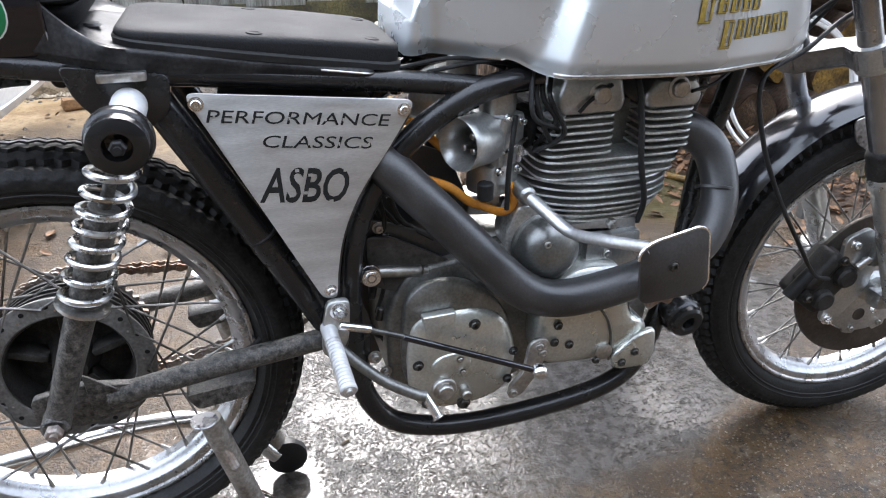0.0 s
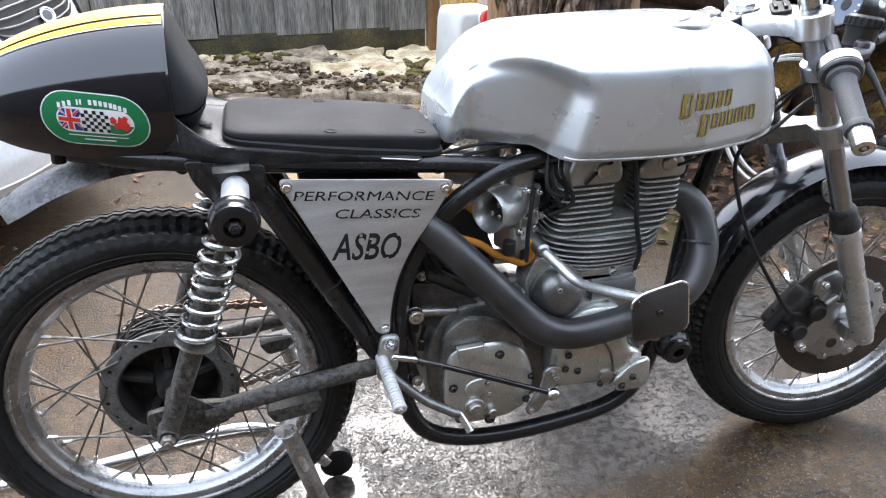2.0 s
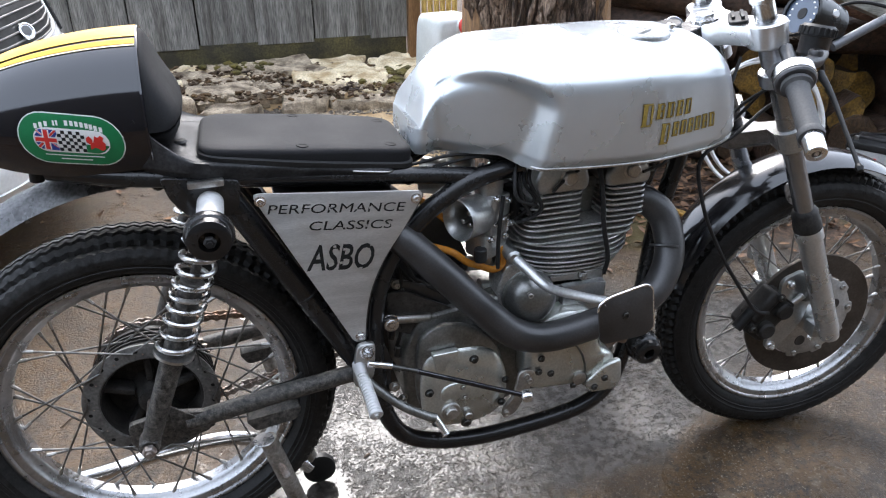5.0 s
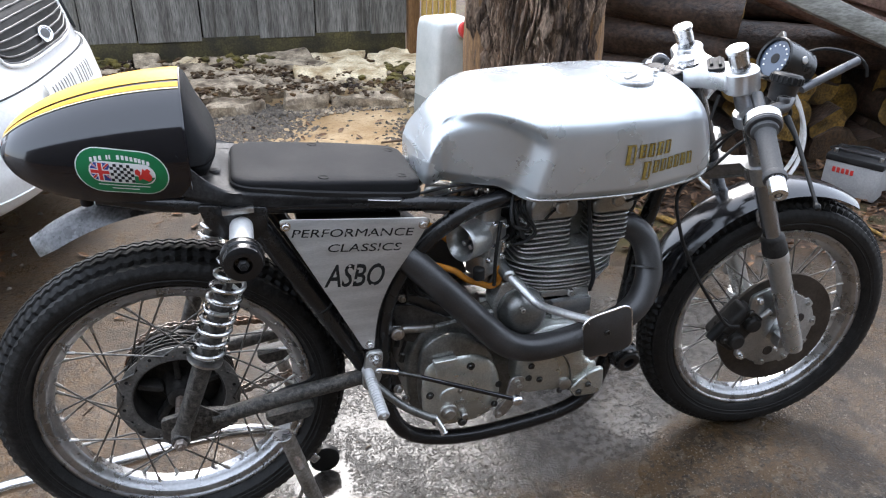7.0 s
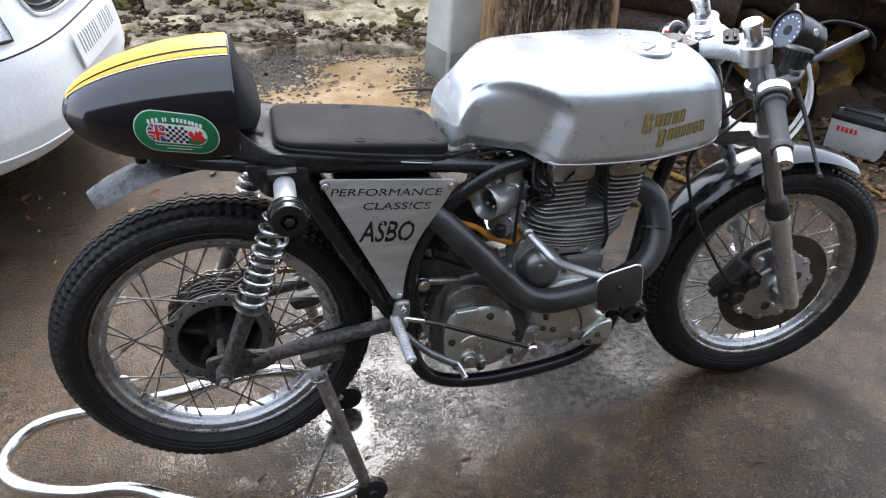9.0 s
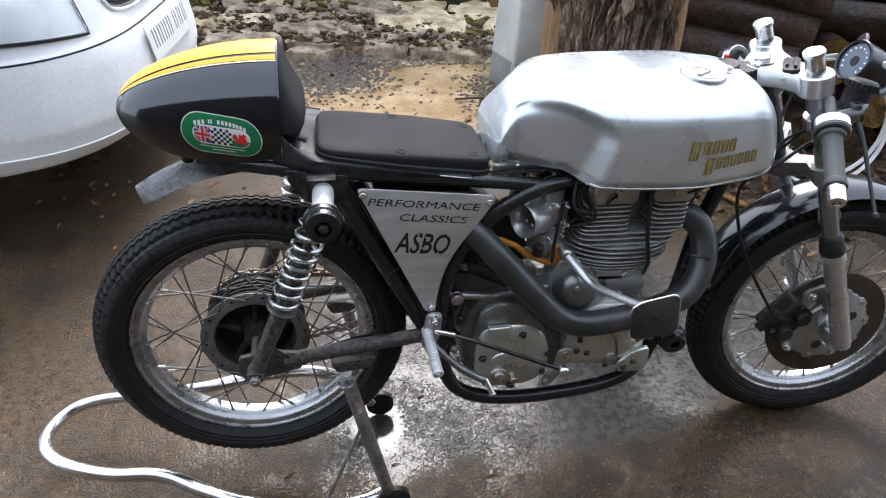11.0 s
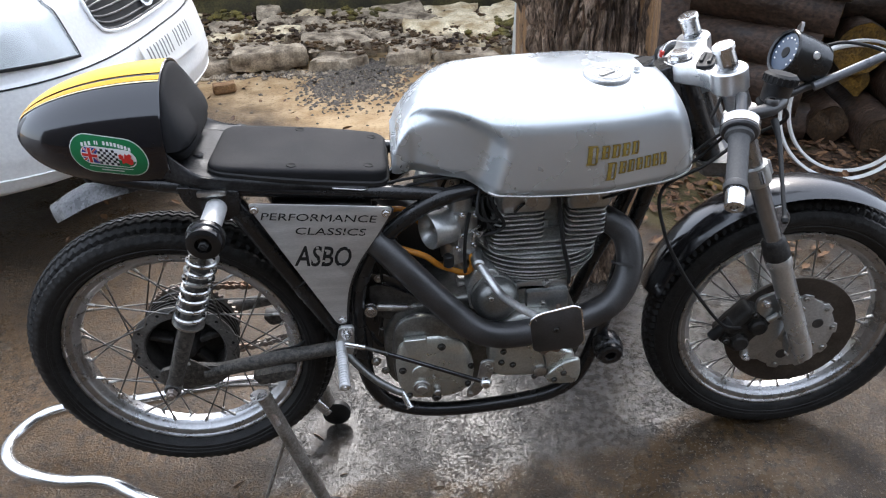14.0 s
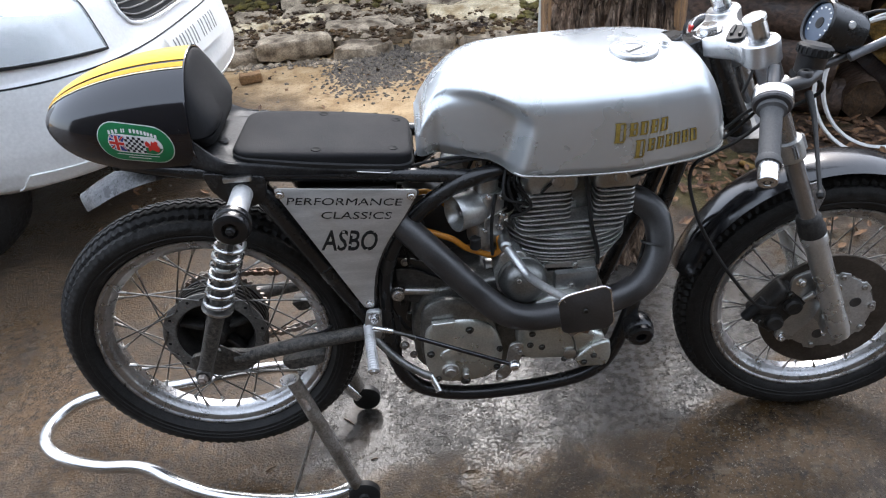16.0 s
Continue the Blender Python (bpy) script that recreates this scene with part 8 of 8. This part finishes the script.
for s in (-1, 1):
    def lamp(u, v, off):
        f = 0.60 + 0.395 * v
        return car_skin(s * f, 0.335 + (0.495 - 0.335) * (u * (0.80 + 0.20 * v)) + 0.02 * v, off)
    bm = bmesh.new()
    sheet(bm, lambda u, v: lamp(u, v, 0.006), span(0, 1, 10), span(0, 1, 14))
    lamp_ob = part("headlight", bm, bowl, car, "large clear headlight")
    bm = bmesh.new()
    sheet(bm, lambda u, v: lamp(u, v, 0.014), span(0.02, 0.98, 10), span(0.02, 0.98, 14), 0.003)
    lens = part("lens", bm, glass, lamp_ob)
    lens.visible_shadow = False
    bm = bmesh.new()
    tube(bm, [lamp(0, v, 0.008) for v in span(0, 1, 12)] + [lamp(u, 1, 0.008) for u in span(0.1, 1, 8)] + [lamp(1, v, 0.008) for v in span(1, 0, 12)] + [lamp(u, 0, 0.008) for u in span(0.9, 0.1, 8)], 0.006, 6, closed=True)
    part("gasket", bm, soft_black, lamp_ob)
    bm = bmesh.new()
    sheet(bm, lambda u, v: lamp(0.1 + 0.5 * u, 0.86 + 0.12 * v, 0.016), span(0, 1, 4), span(0, 1, 4), 0.003)
    part("indicator", bm, orange, lamp_ob, "orange indicator lens")
# number plate: plain bars for its characters
bm = bmesh.new()


def plate_pt(u, v, off):
    return car_skin(-0.315 + 0.63 * v, 0.188 + 0.070 * u, off)


sheet(bm, lambda u, v: plate_pt(u, v, 0.030), span(0, 1, 4), span(0, 1, 20), 0.004)
plate = part("number_plate", bm, white_vinyl, car, "white number plate with dark bars")
plate_ink = material("faded_plate_ink", (0.10, 0.10, 0.105), (0.16, 0.16, 0.165), 0.5, 0.6, 0.0, 20, 200, speck=0.1)
for a in (0.07, 0.18, 0.29, 0.40, 0.56, 0.68, 0.80):
    for f in (0.0, 0.050):                                                  # two slim uprights for each character
        bm = bmesh.new()
        sheet(bm, lambda u, v: plate_pt(0.24 + 0.52 * u, a + f + 0.018 * v, 0.0345), span(0, 1, 3), span(0, 1, 3))
        part("plate_bar", bm, plate_ink, plate)
# wheels and glass
for xx in (-0.72, -3.05):
    for s in (-1, 1):
        bm = bmesh.new()
        lathe(bm, [(0.17, -0.08), (0.27, -0.085), (0.295, -0.07), (0.30, 0.0), (0.295, 0.07), (0.27, 0.085), (0.17, 0.08)], CM @ Matrix.Translation((xx, s * 0.74, 0.30)) @ Matrix.Rotation(radians(90), 4, "X"), 40, closed=True)
        cw = part("wheel", bm, rubber, car)
        bm = bmesh.new()
        lathe(bm, [(0, 0.06), (0.06, 0.06), (0.15, 0.05), (0.172, 0.07), (0.172, -0.07), (0, -0.06)], CM @ Matrix.Translation((xx, s * 0.74, 0.30)) @ Matrix.Rotation(radians(90), 4, "X"), 32)
        part("rim", bm, cast_alu, cw)
bm = bmesh.new()
sheet(bm, lambda u, v: car_skin(v, u, 0.004), span(0.645, 0.735, 10), span(-0.86, 0.86, 30))
part("windscreen", bm, material("dark_glass", (0.02, 0.025, 0.025), (0.03, 0.035, 0.035), 0.05, 0.08, 0.0, 3, 50, speck=0.02), car)
bm = bmesh.new()
box(bm, (-1.9, 0, 0.38), (3.4, 1.40, 0.16), 0.02, CM)
part("underbody", bm, soft_black, car)
# ---- wood store, logs and clutter beyond the front wheel ----
log_bark = material("damp_log_bark", (0.016, 0.010, 0.007), (0.090, 0.056, 0.038), 0.34, 0.7, 0.0, 13, 70, 0.9, stretch=(0.6, 1, 1), speck=0.6, contrast=0.75, bump_scale=0.006)
log_end = material("yellowed_cut_wood", (0.030, 0.017, 0.006), (0.330, 0.190, 0.032), 0.4, 0.75, 0.0, 9, 90, 0.8, speck=0.5, contrast=0.7, bump_scale=0.008)
log_damp = material("dark_damp_cut_wood", (0.018, 0.010, 0.006), (0.085, 0.048, 0.020), 0.45, 0.75, 0.0, 12, 90, 0.8, speck=0.5, contrast=0.8, bump_scale=0.008)
log_red = material("pink_brown_bark", (0.13, 0.070, 0.050), (0.27, 0.165, 0.125), 0.55, 0.8, 0.0, 8, 60, 0.8, speck=0.35, bump_scale=0.006)
lg = random.Random(21)


def log(a, b, r, bark, end, label, split=0.0):
    """A log from a to b: uneven bark and cut faces, or a split flat side."""
    a, b = Vector(a), Vector(b)
    d = (b - a).normalized()
    m = along(a, d)
    L = (b - a).length
    nseg, na = max(6, int(L / 0.07)), 22
    seed = lg.uniform(0, 50)
    ob = thing("log", tuple(a.lerp(b, 0.5) - Vector((0, 0, r))), label, "log", "stacked logs")
    bm = bmesh.new()
    rings = []
    turn = lg.uniform(0, 6.28)
    for i in range(nseg + 1):
        ring = []
        for j in range(na):
            th = 2 * math.pi * j / na
            rr = r * (1 + 0.13 * noise.noise(Vector((math.cos(th) * 1.3 + seed, math.sin(th) * 1.3, i * 0.13))) + 0.06 * noise.noise(Vector((math.cos(th) * 5 + seed, math.sin(th) * 5, i * 0.4))))
            x, y = rr * math.cos(th), rr * math.sin(th)
            if split:
                y = min(y, r * split + 0.05 * r * noise.noise(Vector((x * 20, i * 0.3, seed))))
            c, s_ = math.cos(turn), math.sin(turn)
            ring.append(Vector((x * c - y * s_, x * s_ + y * c, L * i / nseg)))
        rings.append(ring)
    vs = [[bm.verts.new(m @ q) for q in ring] for ring in rings]
    for p_, q_ in zip(vs, vs[1:]):
        for j in range(na):
            bm.faces.new((p_[j], p_[(j + 1) % na], q_[(j + 1) % na], q_[j]))
    part("bark", bm, bark, ob, sharp=50)
    for ring, z in ((rings[0], 0.001), (rings[-1], L - 0.001)):
        bm = bmesh.new()
        loops = []
        for f in (0.985, 0.7, 0.4, 0.12):
            loops.append([bm.verts.new(m @ Vector((q.x * f, q.y * f, z + (0.010 * noise.noise(Vector((q.x * f * 30, q.y * f * 30, seed))) * (1 if z < 0.1 else -1))))) for q in ring])
        for p_, q_ in zip(loops, loops[1:]):
            for j in range(na):
                bm.faces.new((p_[j], p_[(j + 1) % na], q_[(j + 1) % na], q_[j]))
        bm.faces.new(loops[-1])
        part("cut_end", bm, end, ob, "dark damp cut face" if end is log_damp else "yellowed cut face", sharp=50)
    return ob


# stack with its cut ends towards the motorcycle
for layer in range(3):
    x = 2.35 + 0.09 * (layer % 2) + 0.05 * layer
    while x < 3.75:
        r = lg.uniform(0.080, 0.125)
        zz = 0.10 + 0.150 * layer + lg.uniform(-0.025, 0.025)
        y0 = 1.62 + 0.05 * layer + lg.uniform(-0.11, 0.11)
        log((x + r, y0, zz), (x + r + lg.uniform(0.10, 0.22), y0 + 0.85, zz + lg.uniform(-0.01, 0.02)), r, log_bark, log_end if layer else log_damp, "short round log with a yellowed cut end" if layer else "short round log with a dark damp cut end", lg.uniform(0.1, 0.5) if lg.random() < 0.75 else 0.0)
        x += 2 * r * 0.98
# long dark logs behind the trunk
for layer in range(5):
    for k in range(2):
        r = lg.uniform(0.085, 0.115)
        y = 2.02 + 0.20 * k + lg.uniform(-0.02, 0.02)
        zz = 0.11 + 0.165 * layer
        log((1.74 + lg.uniform(-0.08, 0.06), y + 0.16, zz + 0.025), (2.40 + lg.uniform(-0.08, 0.04), y - 0.30 + lg.uniform(-0.04, 0.04), zz - 0.03), r, log_bark, log_end, "long dark log lying in the stack")
# long wet trunks lying on the short ones
for k, (x0, y0, z0, x1, y1, z1, r) in enumerate(((2.20, 2.06, 0.585, 3.95, 1.52, 0.525, 0.10), (2.36, 2.30, 0.600, 4.10, 1.76, 0.545, 0.11), (2.16, 2.34, 0.800, 3.90, 1.72, 0.715, 0.105), (2.50, 2.10, 0.755, 4.05, 1.52, 0.700, 0.09))):
    log((x0, y0, z0), (x1, y1, z1), r, log_bark, log_end, "long wet brown trunk lying across the stack")
# barked poles leaning across the stack
log((2.20, 1.80, 0.98), (3.62, 1.52, 0.53), 0.085, log_red, log_end, "peeling pinkish pole leaning over the stack")
log((2.85, 1.60, 0.93), (3.95, 1.42, 0.62), 0.10, log_red, log_end, "thick pinkish log lying on the stack", 0.3)
log((1.64, 1.62, 0.0), (1.70, 1.86, 0.95), 0.085, log_bark, log_end, "dark log standing against the stack")
# weathered planks on top
plank_m = material("lichened_plank", (0.22, 0.22, 0.19), (0.42, 0.42, 0.38), 0.7, 0.85, 0.0, 8, 60, 0.6, stretch=(0.6, 3, 3), speck=0.3)
for c, s_, ry, rz in (((2.05, 2.06, 0.965), (1.25, 0.62, 0.035), 0.0, 0.02), ((2.87, 1.44, 0.730), (1.45, 0.07, 0.090), 0.35, 0.0)):
    bm = bmesh.new()
    box(bm, (0, 0, 0), s_, 0.006, Matrix.Translation(c) @ Matrix.Rotation(rz, 4, "Z") @ Matrix.Rotation(ry, 4, "Y"))
    solid("plank", bm, plank_m, (c[0], c[1], c[2] - 0.02), "grey lichened plank laid over the logs", "plank", "planks over the logs")
# made-up plain wall behind the wood; gives the wet ground a dark reflection
backing_m = material("dark_backing_boards", (0.040, 0.030, 0.022), (0.085, 0.065, 0.048), 0.7, 0.9, 0.0, 4, 60, 0.5, stretch=(3, 3, 0.5), speck=0.3)
bm = bmesh.new()
box(bm, (4.3, 3.05, 1.2), (4.6, 0.10, 2.4), 0.01)
solid("wall_shed", bm, backing_m, (4.3, 3.05, 0.0), "plain dark wall added behind the wood stack", "wall", kind="structure")
# leaning flagstone
bm = bmesh.new()
stone(bm, (3.52, 1.30, 0.22), (0.62, 0.07, 0.46), 7.7, -0.5, 0.014, 0.45)
solid("flagstone", bm, material("blue_grey_flag", (0.13, 0.135, 0.13), (0.26, 0.265, 0.255), 0.6, 0.8, 0, 7, 80, 0.6), (3.52, 1.30, 0.0), "blue-grey flagstone leaning on the wood stack", "flagstone")

# ---- car battery ----
BM = Matrix.Translation((2.865, 1.245, 0.0)) @ Matrix.Rotation(radians(-60), 4, "Z")
battery = thing("battery", (2.865, 1.245, 0.0), "grey car battery with a black lid and red label", "battery")
bz = ground_z(2.865, 1.245)
bm = bmesh.new()
box(bm, (0, 0, bz + 0.075), (0.235, 0.185, 0.150), 0.008, BM)
part("case", bm, material("grey_battery_case", (0.34, 0.34, 0.34), (0.44, 0.44, 0.43), 0.45, 0.6, 0, 10, 120, 0.1, speck=0.1), battery)
bm = bmesh.new()
box(bm, (0, 0, bz + 0.163), (0.242, 0.192, 0.030), 0.006, BM)
lid = part("lid", bm, soft_black, battery, "black lid")
bm = bmesh.new()
box(bm, (0, 0.01, bz + 0.183), (0.20, 0.07, 0.016), 0.004, BM)
part("vent_bar", bm, satin_black, lid)
for x in (-0.095, 0.095):
    bm = bmesh.new()
    rod(bm, BM @ Vector((x, -0.055, bz + 0.176)), BM @ Vector((x, -0.055, bz + 0.197)), 0.009, 14)
    part("terminal", bm, steel, battery)
bm = bmesh.new()
for k in range(5):
    box(bm, (-0.075 + 0.019 * k, -0.0936, bz + 0.112), (0.013, 0.0024, 0.024), 0.0006, BM)
part("label_bars", bm, red_vinyl, battery, "red lettering drawn as bars")
bm = bmesh.new()
tube(bm, [BM @ Vector((-0.12, 0, bz + 0.165)), BM @ Vector((-0.126, 0, bz + 0.182)), BM @ Vector((0.0, 0.05, bz + 0.196)), BM @ Vector((0.126, 0, bz + 0.182)), BM @ Vector((0.12, 0, bz + 0.165))], 0.0035, 8, 6)
part("strap", bm, soft_black, battery)

# ---- bare wheel rims leaning on the logs ----
white_rim = material("white_enamel_rim", (0.62, 0.62, 0.60), (0.76, 0.76, 0.74), 0.2, 0.35, 0.0, 10, 120, speck=0.06)
for k, (c, tiltx, r) in enumerate((((2.32, 1.36, 0.285), -0.30, 0.268), ((2.37, 1.41, 0.290), -0.24, 0.266))):
    m = Matrix.Translation(c) @ Matrix.Rotation(radians(-12 + 6 * k), 4, "Z") @ Matrix.Rotation(tiltx, 4, "X") @ Matrix.Rotation(radians(90), 4, "X")
    bm = bmesh.new()
    lathe(bm, [(r, -0.011), (r + 0.002, -0.010), (r, -0.008), (r - 0.006, -0.005), (r - 0.007, 0.005), (r, 0.008), (r + 0.002, 0.010), (r, 0.011), (r - 0.009, 0.007), (r - 0.011, 0.0), (r - 0.009, -0.007)], m, 72, closed=True)
    ring_ob = solid("wheel_rim", bm, white_rim, (c[0], c[1], 0.0), "bare white bicycle rim leaning on the logs", "wheel rim", "bicycle rims")

# ---- leaf litter ----
leaf_m = material("dead_leaves", (0.050, 0.022, 0.010), (0.20, 0.105, 0.045), 0.6, 0.8, 0.0, 30, 160, 0.3, speck=0.4)
verts, faces = [], []
lf = random.Random(3)
for _ in range(2600):
    f = lf.random()
    if f < 0.86:
        x, y = lf.uniform(1.35, 4.0), lf.uniform(0.55, 1.9)
        if y + 0.45 * x < 1.78 + lf.gauss(0, 0.14):
            continue
    else:
        x, y = lf.uniform(-0.8, 2.0), lf.uniform(0.9, 3.0)
        if lf.random() < 0.6:
            continue
    z = ground_z(x, y) + 0.003 + abs(lf.gauss(0, 0.010))
    s_, a = lf.uniform(0.012, 0.034), lf.uniform(0, 6.28)
    rot = Euler((lf.gauss(0, 0.35), lf.gauss(0, 0.35), a)).to_matrix()
    base = len(verts)
    for px, py, pz in ((-1, 0, 0.05), (-0.45, 0.42, 0.16), (0.35, 0.40, 0.15), (1, 0, 0.12), (0.35, -0.40, 0.18), (-0.45, -0.42, 0.14), (0, 0, 0)):
        q = rot @ Vector((px * s_, py * s_, pz * s_))
        verts.append((x + q.x, y + q.y, z + q.z))
    for j in range(6):
        faces.append((base + j, base + (j + 1) % 6, base + 6))
me = bpy.data.meshes.new("leaf_litter")
me.from_pydata(verts, [], faces)
me.materials.append(leaf_m)
tagged(new("leaf_litter", me), "brown dead leaves strewn before the wood stack", "leaves", kind="stuff")
# broken sticks among the leaves
for k in range(9):
    x, y = lf.uniform(1.7, 3.1), lf.uniform(0.75, 1.35)
    if y + 0.45 * x < 1.75:
        y += 0.4
    a = lf.uniform(0, 3.14)
    L, r = lf.uniform(0.12, 0.34), lf.uniform(0.006, 0.020)
    bm = bmesh.new()
    q = Vector((math.cos(a), math.sin(a), 0)) * L / 2
    c = Vector((x, y, ground_z(x, y) + r * 0.9))
    tube(bm, [c - q, c - q * 0.3 + Vector((0, 0, r * 0.4)), c + q * 0.4, c + q], [r, r * 1.05, r * 0.9, r * 0.7], 9, 4)
    solid("stick", bm, log_bark if k % 2 else log_end, tuple(c - Vector((0, 0, r))), "broken damp stick lying among dead leaves", "stick", "sticks among the leaves")
# unseen wall added far behind the camera to darken reflections and block low sky
bm = bmesh.new()
box(bm, (0.0, -6.0, 2.9), (34.0, 0.3, 5.8), 0.01)
solid("wall_south", bm, material("dark_unseen_wall", (0.022, 0.022, 0.020), (0.040, 0.040, 0.036), 0.8, 0.9, 0, 2, 40, 0.2), (0.0, -6.0, 0.0), "unseen plain dark wall added to darken reflections", "wall", kind="structure")
